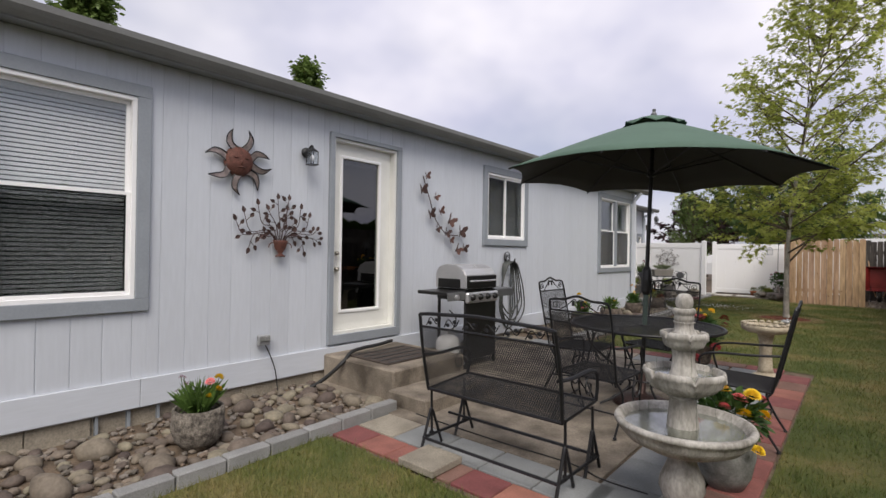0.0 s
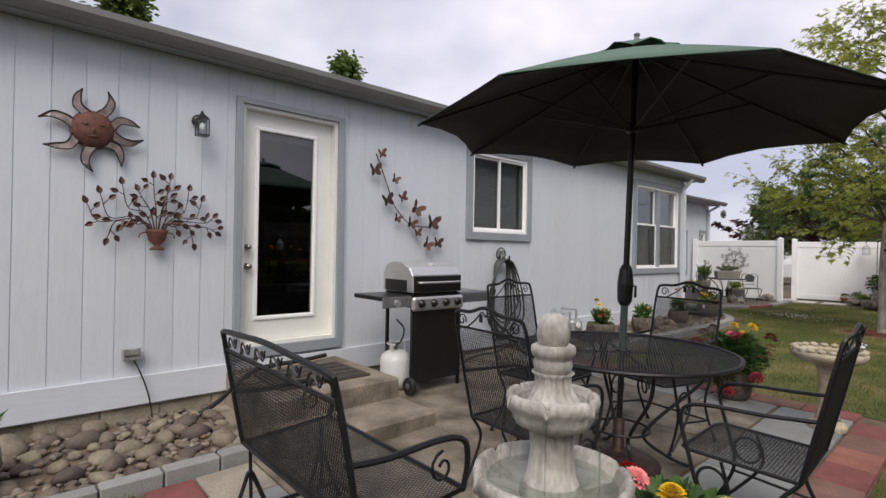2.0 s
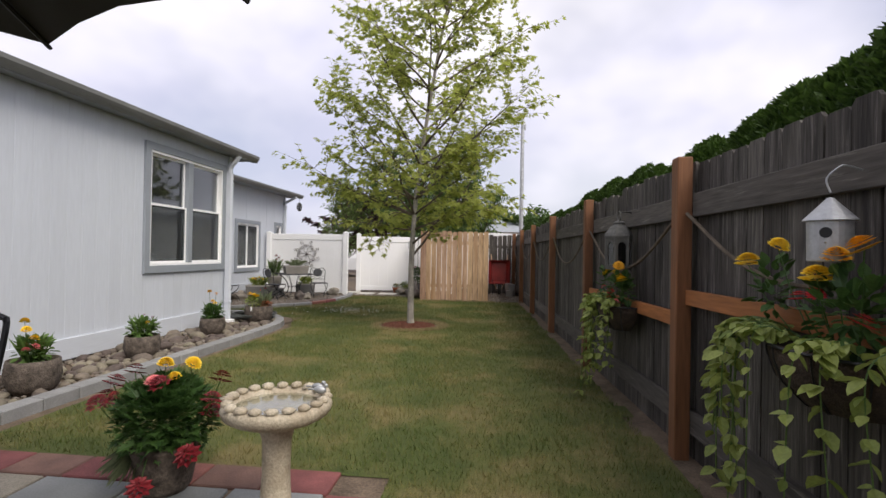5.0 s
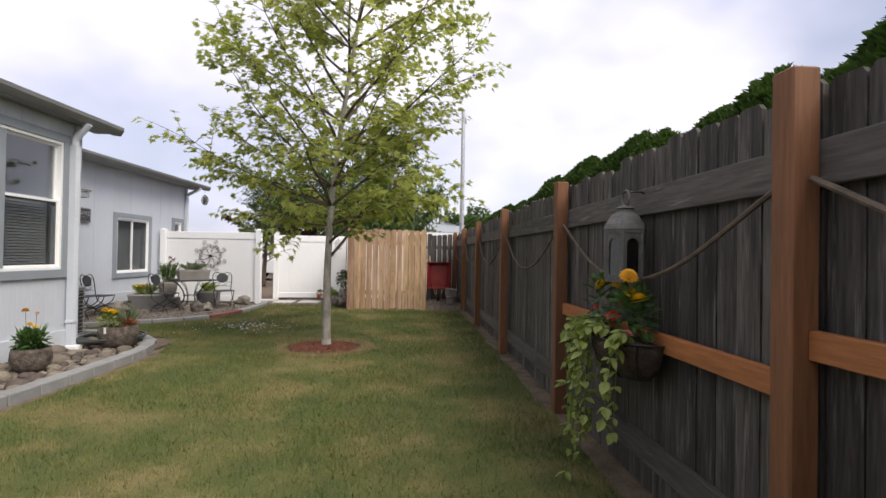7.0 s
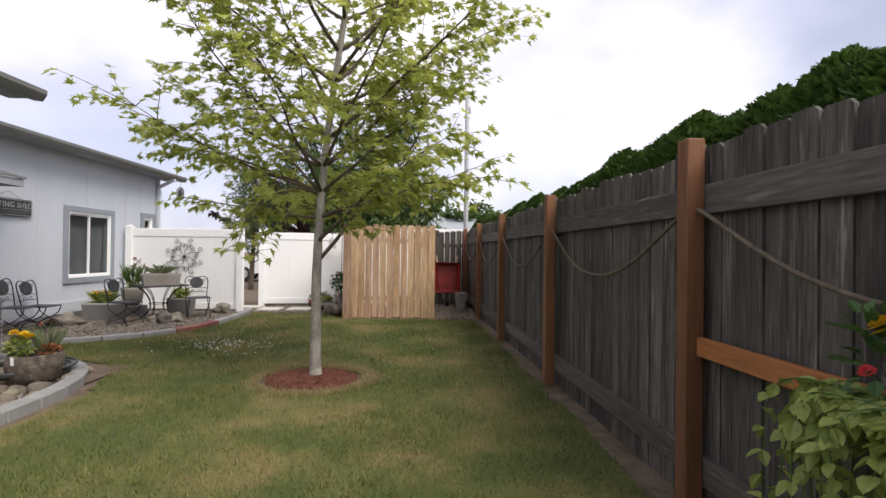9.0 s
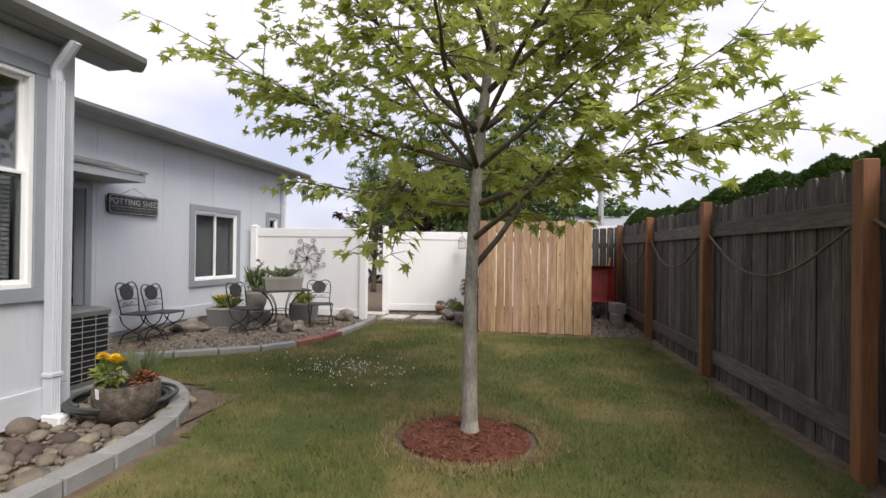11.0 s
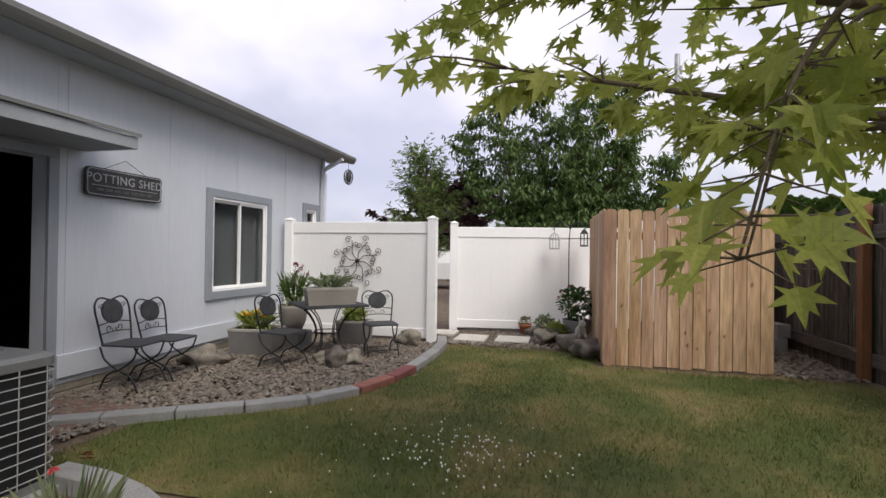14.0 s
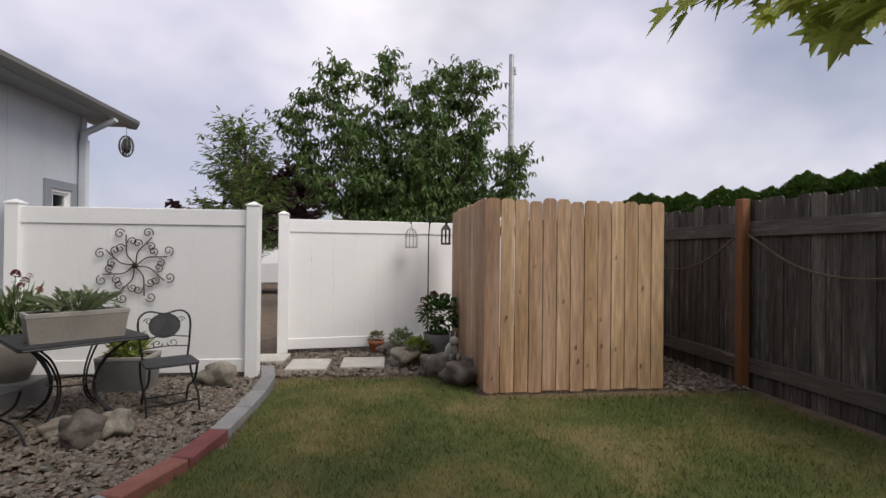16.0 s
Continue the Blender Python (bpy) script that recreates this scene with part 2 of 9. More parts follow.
def flecks(m, light, cover=0.62):
    """Pale upright wear streaks on weathered boards."""
    n, l = m.node_tree.nodes, m.node_tree.links
    hs = [x for x in n if x.type == "HUE_SAT"][0]
    mp = [x for x in n if x.type == "MAPPING"][0]
    nz = n.new("ShaderNodeTexNoise")
    nz.inputs["Scale"].default_value, nz.inputs["Detail"].default_value = 26.0, 5.0
    nz.inputs["Roughness"].default_value = 0.7
    l.new(mp.outputs[0], nz.inputs["Vector"])
    r = n.new("ShaderNodeValToRGB")
    r.color_ramp.elements[0].position, r.color_ramp.elements[1].position = cover, cover + 0.12
    l.new(nz.outputs["Fac"], r.inputs[0])
    mx = n.new("ShaderNodeMix")
    mx.data_type = "RGBA"
    mx.inputs["B"].default_value = (*light, 1)
    src = hs.inputs["Color"].links[0].from_socket
    l.new(r.outputs[0], mx.inputs["Factor"])
    l.new(src, mx.inputs["A"])
    l.new(mx.outputs["Result"], hs.inputs["Color"])


flecks(M["fence"], (0.17, 0.155, 0.14), 0.56)
flecks(M["rail"], (0.19, 0.175, 0.155), 0.58)
flecks(M["cedar"], (0.34, 0.19, 0.10), 0.62)

# ---- small building tools ----


def ground_z(y):
    """The yard falls a little towards the patio's near end."""
    return -0.018 * max(0.0, min(7.0 - y, 9.0))


def link_mesh(name, me, material, parent=None, label="", smooth=False):
    ob = new(name, me)
    if material is not None and not me.materials:
        me.materials.append(material)
    if smooth:
        me.polygons.foreach_set("use_smooth", [True] * len(me.polygons))
    if parent is not None:
        ob.parent = parent
    if label:
        ob["label"] = label
    return ob


def part(name, bm, material, parent=None, label="", smooth=False):
    me = bpy.data.meshes.new(name)
    bm.normal_update()
    bm.to_mesh(me)
    bm.free()
    return link_mesh(name, me, material, parent, label, smooth)


def thing(name, label, category, m=None, group="", kind=""):
    e = new(name)
    e.empty_display_size = 0.1
    e.matrix_world = m or Matrix()
    return tagged(e, label, category, group, kind)


def structure(name, bm, material, label, category):
    return tagged(part(name, bm, material), label, category, kind="structure")


def B():
    return bmesh.new()


def box(bm, a, b, bevel=0.0, m=None):
    """A box between two corners, its edges broken by bevel."""
    c = [(p + q) / 2 for p, q in zip(a, b)]
    s = [abs(q - p) for p, q in zip(a, b)]
    mm = Matrix.Translation(c) @ Matrix.Diagonal((*s, 1))
    vs = bmesh.ops.create_cube(bm, size=1.0, matrix=(m @ mm) if m else mm)["verts"]
    if bevel:
        es = list({e for v in vs for e in v.link_edges})
        bmesh.ops.bevel(bm, geom=es, offset=bevel, segments=1, affect="EDGES")
    return bm


def tube(bm, pts, r, seg=6, closed=False, r2=None):
    """A round bar along points, tapering to r2."""
    pts = [Vector(p) for p in pts]
    k = len(pts)
    rings = []
    up = None
    for i, p in enumerate(pts):
        if closed:
            d = pts[(i + 1) % k] - pts[i - 1]
        else:
            d = pts[min(i + 1, k - 1)] - pts[max(i - 1, 0)]
        d = d.normalized() if d.length > 1e-9 else Vector((0, 0, 1))
        if up is None:
            up = Vector((0, 0, 1)) if abs(d.z) < 0.9 else Vector((1, 0, 0))
        u = d.cross(up)
        if u.length < 1e-4:
            u = d.cross(Vector((0.31, 0.95, 0.1)))
        u.normalize()
        up = u.cross(d)
        rr = r if r2 is None else r + (r2 - r) * i / max(k - 1, 1)
        rings.append([bm.verts.new(p + rr * (math.cos(6.2832 * j / seg) * u + math.sin(6.2832 * j / seg) * up)) for j in range(seg)])
    for i in range(k if closed else k - 1):
        a, b = rings[i], rings[(i + 1) % k]
        for j in range(seg):
            bm.faces.new((a[j], a[(j + 1) % seg], b[(j + 1) % seg], b[j]))
    if not closed:
        bm.faces.new(rings[0][::-1])
        bm.faces.new(rings[-1])
    return bm


def smooth_line(pts, n=6):
    """A Catmull-Rom line through points."""
    P = [Vector(p) for p in pts]
    P = [2 * P[0] - P[1]] + P + [2 * P[-1] - P[-2]]
    out = []
    for i in range(1, len(P) - 2):
        a, b, c, d = P[i - 1:i + 3]
        for s in range(n):
            t = s / n
            out.append(0.5 * ((2 * b) + (c - a) * t + (2 * a - 5 * b + 4 * c - d) * t * t + (3 * b - a - 3 * c + d) * t ** 3))
    out.append(P[-2])
    return out


def lathe(bm, prof, seg=24, m=None, wobble=0.0):
    """A turned shape from (radius, height) pairs."""
    rings = []
    for r, z in prof:
        ring = []
        for j in range(seg):
            a = 6.2832 * j / seg
            v = Vector((r * math.cos(a), r * math.sin(a), z))
            if wobble:
                v += wobble * noise.noise_vector(v * 9.0)
            ring.append(bm.verts.new(m @ v if m else v))
        rings.append(ring)
    for a, b in zip(rings, rings[1:]):
        for j in range(seg):
            bm.faces.new((a[j], a[(j + 1) % seg], b[(j + 1) % seg], b[j]))
    if prof[0][0] > 1e-6:
        bm.faces.new(rings[0][::-1])
    if prof[-1][0] > 1e-6:
        bm.faces.new(rings[-1])
    return bm


def blob(bm, c, size, rough=0.15, sub=2, freq=1.3, seed=0.0):
    """A rounded, uneven lump."""
    vs = bmesh.ops.create_icosphere(bm, subdivisions=sub, radius=1.0)["verts"]
    for v in vs:
        k = 1 + rough * noise.noise(v.co * freq + Vector((seed * 7.3, seed * 3.1, seed * 1.7)))
        v.co = Vector((c[0] + v.co.x * size[0] * k, c[1] + v.co.y * size[1] * k, c[2] + v.co.z * size[2] * k))
    return bm


def soup(name, verts, faces, material, parent=None, label="", smooth=False):
    me = bpy.data.meshes.new(name)
    me.from_pydata(verts, [], faces)
    me.update()
    return link_mesh(name, me, material, parent, label, smooth)


def arc(c, r, a0, a1, n=10, axis="xz"):
    out = []
    for i in range(n + 1):
        a = radians(a0 + (a1 - a0) * i / n)
        u, v = r * math.cos(a), r * math.sin(a)
        out.append((c[0] + u, c[1], c[2] + v) if axis == "xz" else (c[0], c[1] + u, c[2] + v) if axis == "yz" else (c[0] + u, c[1] + v, c[2]))
    return out


def spiral(c, r, a0, turns, n=14, axis="xz", shrink=0.25):
    out = []
    for i in range(n + 1):
        t = i / n
        a = radians(a0) + 6.2832 * turns * t
        q = r * (1 - (1 - shrink) * t)
        u, v = q * math.cos(a), q * math.sin(a)
        out.append((c[0] + u, c[1], c[2] + v) if axis == "xz" else (c[0], c[1] + u, c[2] + v) if axis == "yz" else (c[0] + u, c[1] + v, c[2]))
    return out


# ---- ground ----
WALL, CORNER, SHED_WALL, SHED_END = -4.34, 12.45, -6.5, 19.57
ys = [-300.0, -2.0, 7.0, 400.0]
gv, gf = [], []
for y in ys:
    for x in (-300.0, 300.0):
        gv.append((x, y, ground_z(y) - 0.018))
for i in range(3):
    gf.append((2 * i, 2 * i + 1, 2 * i + 3, 2 * i + 2))
tagged(soup("ground", gv, gf, M["soil"]), "dry brown soil under and around the yard", "ground", kind="structure")


def fence_x(y):
    return 1.50 - 0.049 * (y - 7.57)


def in_lawn(x, y):
    """Whether a spot belongs to the mown lawn."""
    if x > fence_x(y) - 0.12 - 0.1 * noise.noise((y * 1.7, 3.0, 0)):
        return False
    if 2.22 < y < 7.04 and x < -0.30:
        return False
    if y < 13.5 and x < -3.05 and y < 12.3:
        return False
    if x < -3.05 and y < 13.6 and (x + 4.3) ** 2 / 1.10 ** 2 + (y - 12.2) ** 2 / 1.34 ** 2 < 1:
        return False
    edge = gravel_edge(y)
    if x < edge + 0.02 and y > 13.4:
        return False
    if y > 18.15 or (y > 17.33 and x > -1.75):
        return False
    if x < -5.6:
        return False
    q = (x + 1.2) ** 2 / 0.52 ** 2 + (y - 12.73) ** 2 / 0.47 ** 2
    return q > 1


def gravel_edge(y):
    """The x of the gravel bed's kerb."""
    pts = [(13.9, -5.35), (14.46, -5.30), (14.8, -4.80), (15.24, -4.24), (16.3, -3.77), (17.45, -3.72), (18.2, -3.78), (19.0, -3.9)]
    if y <= pts[0][0]:
        return pts[0][1]
    for (a, p), (b, q) in zip(pts, pts[1:]):
        if y <= b:
            return p + (q - p) * (y - a) / (b - a)
    return pts[-1][1]


lv, lf, idx = [], [], {}
STEP = 0.1
for i in range(int((1.8 + 6.0) / STEP)):
    for j in range(int((18.6 + 5.0) / STEP)):
        x, y = -6.0 + i * STEP, -5.0 + j * STEP
        if in_lawn(x + STEP / 2, y + STEP / 2):
            f = []
            for a, b in ((0, 0), (1, 0), (1, 1), (0, 1)):
                k = (i + a, j + b)
                if k not in idx:
                    idx[k] = len(lv)
                    px, py = -6.0 + k[0] * STEP, -5.0 + k[1] * STEP
                    lv.append((px, py, ground_z(py) - 0.008 + 0.012 * noise.noise((px * 1.3, py * 1.3, 0))))
                f.append(idx[k])
            lf.append(tuple(f))


def patchy(m, greens):
    """Lays dry and green patches over a grass material by place."""
    n, l = m.node_tree.nodes, m.node_tree.links
    hs = [x for x in n if x.type == "HUE_SAT"][0]
    g = n.new("ShaderNodeNewGeometry")
    nz = n.new("ShaderNodeTexNoise")
    nz.inputs["Scale"].default_value, nz.inputs["Detail"].default_value = 1.15, 6.0
    nz.inputs["Roughness"].default_value = 0.68
    l.new(g.outputs["Position"], nz.inputs["Vector"])
    r = n.new("ShaderNodeValToRGB")
    r.color_ramp.elements.new(0.5)
    for e, (p, c) in zip(r.color_ramp.elements, greens):
        e.position, e.color = p, (*c, 1)
    l.new(nz.outputs["Fac"], r.inputs[0])
    mx = n.new("ShaderNodeMix")
    mx.data_type, mx.blend_type = "RGBA", "MIX"
    mx.inputs["Factor"].default_value = 0.66
    src = hs.inputs["Color"].links[0].from_socket
    l.new(src, mx.inputs["A"])
    l.new(r.outputs[0], mx.inputs["B"])
    l.new(mx.outputs["Result"], hs.inputs["Color"])


GREENS = [(0.40, (0.066, 0.094, 0.011)), (0.51, (0.128, 0.132, 0.028)), (0.63, (0.265, 0.20, 0.078))]
patchy(M["grass"], GREENS)
M["turf"] = mat("turf", (0.075, 0.09, 0.025), 0.95, var=0.3, scale=4, fine=120, grain=0.4, bump=0.6)
patchy(M["turf"], [(p, tuple(v * 0.75 for v in c)) for p, c in GREENS])
lawn = tagged(soup("lawn", lv, lf, M["turf"]), "patchy mown lawn, green with dry yellow spots", "lawn", kind="structure")

# grass blades, densest where the walk passes
rng = np.random.default_rng(4)
bv, bf = [], []
for n_blades, y0, y1, hgt in ((16000, 0.2, 2.4, 0.05), (75000, -1.0, 9.0, 0.04), (115000, 9.0, 18.2, 0.038)):
    xs, yy = rng.uniform(-5.6, 1.6, n_blades * 2), rng.uniform(y0, y1, n_blades * 2)
    made = 0
    for x, y in zip(xs, yy):
        if made >= n_blades:
            break
        if not in_lawn(x, y):
            continue
        made += 1
        a, h, w = rng.uniform(0, 6.283), hgt * rng.uniform(0.5, 1.35), rng.uniform(0.002, 0.0042)
        tx, ty = rng.normal(0, 0.015, 2)
        z = ground_z(y) - 0.012
        dx, dy = w * math.cos(a), w * math.sin(a)
        k = len(bv)
        bv += [(x - dx, y - dy, z), (x + dx, y + dy, z), (x + tx, y + ty, z + h)]
        bf.append((k, k + 1, k + 2))
tagged(soup("grass", bv, bf, M["grass"]), "short grass blades, green mixed with dry straw", "grass", kind="stuff")

# parched grass round the tree's mulch and along the bed edges
dv, df = [], []
for i in range(9500):
    if i % 4:
        a, q = rng.uniform(0, 6.283), rng.uniform(0.42, 0.64) + rng.normal(0, 0.04)
        x, y = -1.17 + q * math.cos(a), 12.76 + q * math.sin(a)
    else:
        x, y = rng.uniform(-1.7, 0.3), 17.38 - abs(rng.normal(0, 0.09))
    if not in_lawn(x, y):
        continue
    a, h, w = rng.uniform(0, 6.283), rng.uniform(0.02, 0.055), rng.uniform(0.002, 0.004)
    tx, ty = rng.normal(0, 0.02, 2)
    k = len(dv)
    dv += [(x - w * math.cos(a), y - w * math.sin(a), ground_z(y) - 0.01), (x + w * math.cos(a), y + w * math.sin(a), ground_z(y) - 0.01), (x + tx, y + ty, ground_z(y) + h)]
    df.append((k, k + 1, k + 2))
M["straw"] = island_mat("dry_straw", [(0.26, 0.20, 0.10), (0.36, 0.28, 0.15), (0.20, 0.17, 0.07), (0.30, 0.23, 0.12)], 0.8)
tagged(soup("dry_grass", dv, df, M["straw"]), "dry straw-coloured grass round the mulch and enclosure", "grass", kind="stuff")

# ---- house ----
HOUSE_S = -6.0
W1, W2, W3, W4, W5 = (0.30, 1.268, 0.93, 2.562), (6.115, 7.205, 1.555, 2.592), (10.39, 12.155, 1.03, 2.60), (16.61, 17.79, 0.775, 1.985), (18.93, 19.28, 1.45, 2.03)
DOOR = (3.215, 4.175, 0.40, 2.60)
SHED_DOOR = (13.60, 14.56, 0.10, 2.09)
EAVE = 2.88


def wall_core(name, x0, x1, y0, y1, z0, z1, holes, label):
    """A wall along y with openings cut through it, in blocks joined edge to edge."""
    bm = B()
    cuts = sorted({y0, y1, *[h[0] for h in holes], *[h[1] for h in holes]})
    for a, b in zip(cuts, cuts[1:]):
        over = sorted((h for h in holes if h[0] <= a + 1e-6 and h[1] >= b - 1e-6), key=lambda h: h[2])
        z = z0
        for h in over:
            if h[2] > z:
                box(bm, (x0, a, z), (x1, b, h[2]))
            z = h[3]
        if z < z1:
            box(bm, (x0, a, z), (x1, b, z1))
    return structure(name, bm, M["siding"], label, "wall")


PLANK_MESH = {}


def planks(parent, x, y0, y1, z0, z1, holes, pitch, gap=0.007, thick=0.006):
    """Upright siding boards proud of a wall, parted by grooves, cut round the openings."""
    n = int(round((y1 - y0) / pitch))
    pitch = (y1 - y0) / n
    for i in range(n):
        a, b = y0 + i * pitch + gap / 2, y0 + (i + 1) * pitch - gap / 2
        cuts = sorted({a, b, *[c for h in holes for c in h[:2] if a < c < b]})
        for p, q in zip(cuts, cuts[1:]):
            mid = (p + q) / 2
            over = sorted((h for h in holes if h[0] < mid < h[1]), key=lambda h: h[2])
            z, spans = z0, []
            for h in over:
                spans.append((z, h[2]))
                z = h[3]
            spans.append((z, z1))
            for s, e in spans:
                if e - s < 0.03 or q - p < 0.01:
                    continue
                key = (round(q - p, 4), round(e - s, 4), thick)
                if key not in PLANK_MESH:
                    bm = box(B(), (0, 0, 0), (thick, q - p, e - s), 0.002)
                    me = bpy.data.meshes.new("siding_plank")
                    bm.to_mesh(me)
                    bm.free()
                    me.materials.append(M["siding"])
                    PLANK_MESH[key] = me
                ob = new("siding_plank", PLANK_MESH[key])
                ob.parent = parent
                ob.location = (x, p, s)


main_holes = [W1, W2, W3, DOOR]
wall_main = wall_core("wall_main", WALL - 0.16, WALL - 0.014, HOUSE_S, CORNER, 0.03, EAVE, main_holes, "pale blue-grey grooved house siding")
grow = 0.1
trim_holes = [(a - grow, b + grow, c - grow, d + grow) for a, b, c, d in (W1, W2, W3)] + [(DOOR[0] - 0.06, DOOR[1] + 0.07, 0.29, DOOR[3] + 0.05)]
shed_holes = [SHED_DOOR, W4, W5]
wall_shed = wall_core("wall_shed", SHED_WALL - 0.16, SHED_WALL - 0.014, CORNER - 0.1, SHED_END, 0.10, EAVE + 0.2, shed_holes, "pale blue-grey siding of the potting shed")
shed_trim_holes = [(SHED_DOOR[0] - 0.09, SHED_DOOR[1] + 0.09, -1, SHED_DOOR[3] + 0.09)] + [(a - grow, b + grow, c - grow, d + grow) for a, b, c, d in (W4, W5)]

bm = box(B(), (SHED_WALL - 0.01, CORNER - 0.16, 0.03), (WALL - 0.165, CORNER - 0.014, EAVE))
wall_return = structure("wall_return", bm, M["siding"], "pale blue-grey end wall of the house", "wall")
bm = box(B(), (-13.0, HOUSE_S - 0.16, -0.3), (WALL - 0.02, HOUSE_S, EAVE))
structure("wall_south", bm, M["siding"], "pale blue-grey house end wall", "wall")
bm = box(B(), (-13.0, SHED_END - 0.16, -0.3), (SHED_WALL - 0.165, SHED_END - 0.01, EAVE + 0.2))
structure("wall_north", bm, M["siding"], "pale blue-grey shed end wall", "wall")
# unseen room surfaces, their darkness painted in rather than left to the light
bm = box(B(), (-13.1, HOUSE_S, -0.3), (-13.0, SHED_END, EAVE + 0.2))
structure("wall_west", bm, M["unlit_black"], "far wall of the rooms, coloured near black for unlit gloom", "wall")
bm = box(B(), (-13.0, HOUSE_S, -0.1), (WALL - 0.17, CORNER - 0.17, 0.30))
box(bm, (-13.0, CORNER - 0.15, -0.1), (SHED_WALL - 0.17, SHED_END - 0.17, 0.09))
structure("floor", bm, M["unlit_black"], "floor inside the rooms, coloured near black for unlit gloom", "floor")
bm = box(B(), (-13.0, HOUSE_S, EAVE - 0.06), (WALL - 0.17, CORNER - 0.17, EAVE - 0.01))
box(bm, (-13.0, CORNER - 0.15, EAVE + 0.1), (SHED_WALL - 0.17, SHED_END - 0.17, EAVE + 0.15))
structure("ceiling", bm, M["unlit_black"], "ceiling inside the rooms", "ceiling")

# skirt board with its joints, and the block footing below it
for nm, x, y0, y1, z0, z1, skip in (("baseboard", WALL, HOUSE_S, CORNER - 0.0, 0.045, 0.275, None), ("baseboard", SHED_WALL, 14.66, SHED_END, 0.155, 0.36, None)):
    bm = B()
    y = y0
    while y < y1 - 0.01:
        e = min(y + 2.44, y1)
        box(bm, (x - 0.012, y + 0.002, z0), (x + 0.022, e - 0.002, z1), 0.003)
        y = e
    structure(nm, bm, M["trimboard"], "pale painted skirt board along the siding", "baseboard")


def footing(x, y0, y1, z0, z1, vents, name):
    root = thing(name, "tan split-face block footing", "foundation", kind="structure")
    h = (z1 - z0) / 2
    bm = box(B(), (x - 0.2, y0, z0), (x - 0.05, y1, z1))
    part("mortar_core", bm, M["block"], root)
    bm = box(B(), (-0.02, 0, 0), (0.02, 0.395, h - 0.008), 0.006)
    me = bpy.data.meshes.new("block")
    bm.to_mesh(me)
    bm.free()
    me.materials.append(M["block"])
    for r in range(2):
        y = y0 + (0.2 if r else 0)
        while y < y1 - 0.41:
            if not any(a < y + 0.4 and b > y for a, b in vents) or r == 0:
                ob = new("block", me)
                ob.parent = root
                ob.location = (x - 0.045 + 0.004 * random.random(), y, z0 + r * h + 0.004)
            y += 0.40
    return root


footing(WALL, HOUSE_S, CORNER - 0.02, -0.34, 0.045, [(1.03, 1.48), (8.3, 8.75), (10.6, 11.1), (7.4, 7.8)], "foundation_house")
footing(SHED_WALL, CORNER, SHED_END - 0.02, -0.12, 0.155, [], "foundation_shed")


def crawl_vent(y0, y1):
    v = thing("crawl_vent", "grey framed foundation vent under the siding", "vent", group="foundation vents")
    f = B()
    x = WALL - 0.012
    for a, b in (((x - 0.06, y0, -0.15), (x, y1, -0.13)), ((x - 0.06, y0, 0.03), (x, y1, 0.044)), ((x - 0.06, y0, -0.13), (x, y0 + 0.02, 0.03)), ((x - 0.06, y1 - 0.02, -0.13), (x, y1, 0.03)), ((x - 0.06, (y0 + y1) / 2 - 0.012, -0.13), (x, (y0 + y1) / 2 + 0.012, 0.03))):
        box(f, a, b)
    part("vent_frame", f, M["trim"], v)
    part("vent_screen", box(B(), (x - 0.075, y0 + 0.01, -0.14), (x - 0.062, y1 - 0.01, 0.035)), M["unlit_black"], v, "black vent screen")


for a, b in ((1.02, 1.48), (8.3, 8.75), (10.6, 11.1), (7.38, 7.8)):
    crawl_vent(a, b)

# roofs, soffits, gutters
GUT_X = -4.06


def roof(name, x_wall, gx, y0, y1, z, label):
    bm = B()
    ridge = x_wall - 4.6
    rise = 0.25
    z_eave, z_ridge = z - 0.01, z - 0.01 + (gx - 0.06 - ridge) * rise
    sl = [(gx - 0.06, z_eave), (ridge, z_ridge), (-13.4, z_ridge - (ridge + 13.4) * rise)]
    prof = [(x, q + 0.012) for x, q in sl] + [(x, q - 0.012) for x, q in reversed(sl)]
    ends = [[bm.verts.new((x, y, q)) for x, q in prof] for y in (y0, y1)]
    for i in range(6):
        bm.faces.new((ends[0][i], ends[0][(i + 1) % 6], ends[1][(i + 1) % 6], ends[1][i]))
    bm.faces.new(ends[0][::-1])
    bm.faces.new(ends[1])
    structure("roof_" + name, bm, M["shingle"], label, "roof")
    bm = box(B(), (x_wall - 0.1, y0 + 0.02, z - 0.08), (gx - 0.12, y1 - 0.02, z - 0.065))
    structure("soffit_" + name, bm, M["soffit"], "grey boxed soffit under the eaves", "soffit")
    bm = box(B(), (gx - 0.13, y0 + 0.01, z - 0.10), (gx - 0.105, y1 - 0.01, z - 0.03))
    structure("fascia_" + name, bm, M["soffit"], "grey fascia board behind the gutter", "fascia")
    # a K-shaped gutter
    prof = [(-0.10, 0.0), (-0.10, -0.10), (-0.045, -0.105), (-0.02, -0.07), (0.0, -0.035), (0.0, 0.012), (-0.012, 0.012), (-0.012, -0.03), (-0.04, -0.093), (-0.09, -0.093), (-0.09, 0.0)]
    bm = B()
    rings = [[bm.verts.new((gx + p, y, z + q)) for p, q in prof] for y in (y0, y1)]
    n = len(prof)
    for i in range(n):
        bm.faces.new((rings[0][i], rings[0][(i + 1) % n], rings[1][(i + 1) % n], rings[1][i]))
    bm.faces.new(rings[0][::-1])
    bm.faces.new(rings[1])
    structure("gutter_" + name, bm, M["gutter"], "dark grey metal gutter along the eaves", "gutter")


roof("house", WALL, GUT_X, HOUSE_S - 0.3, 12.90, 2.965, "dark shingled low house roof")
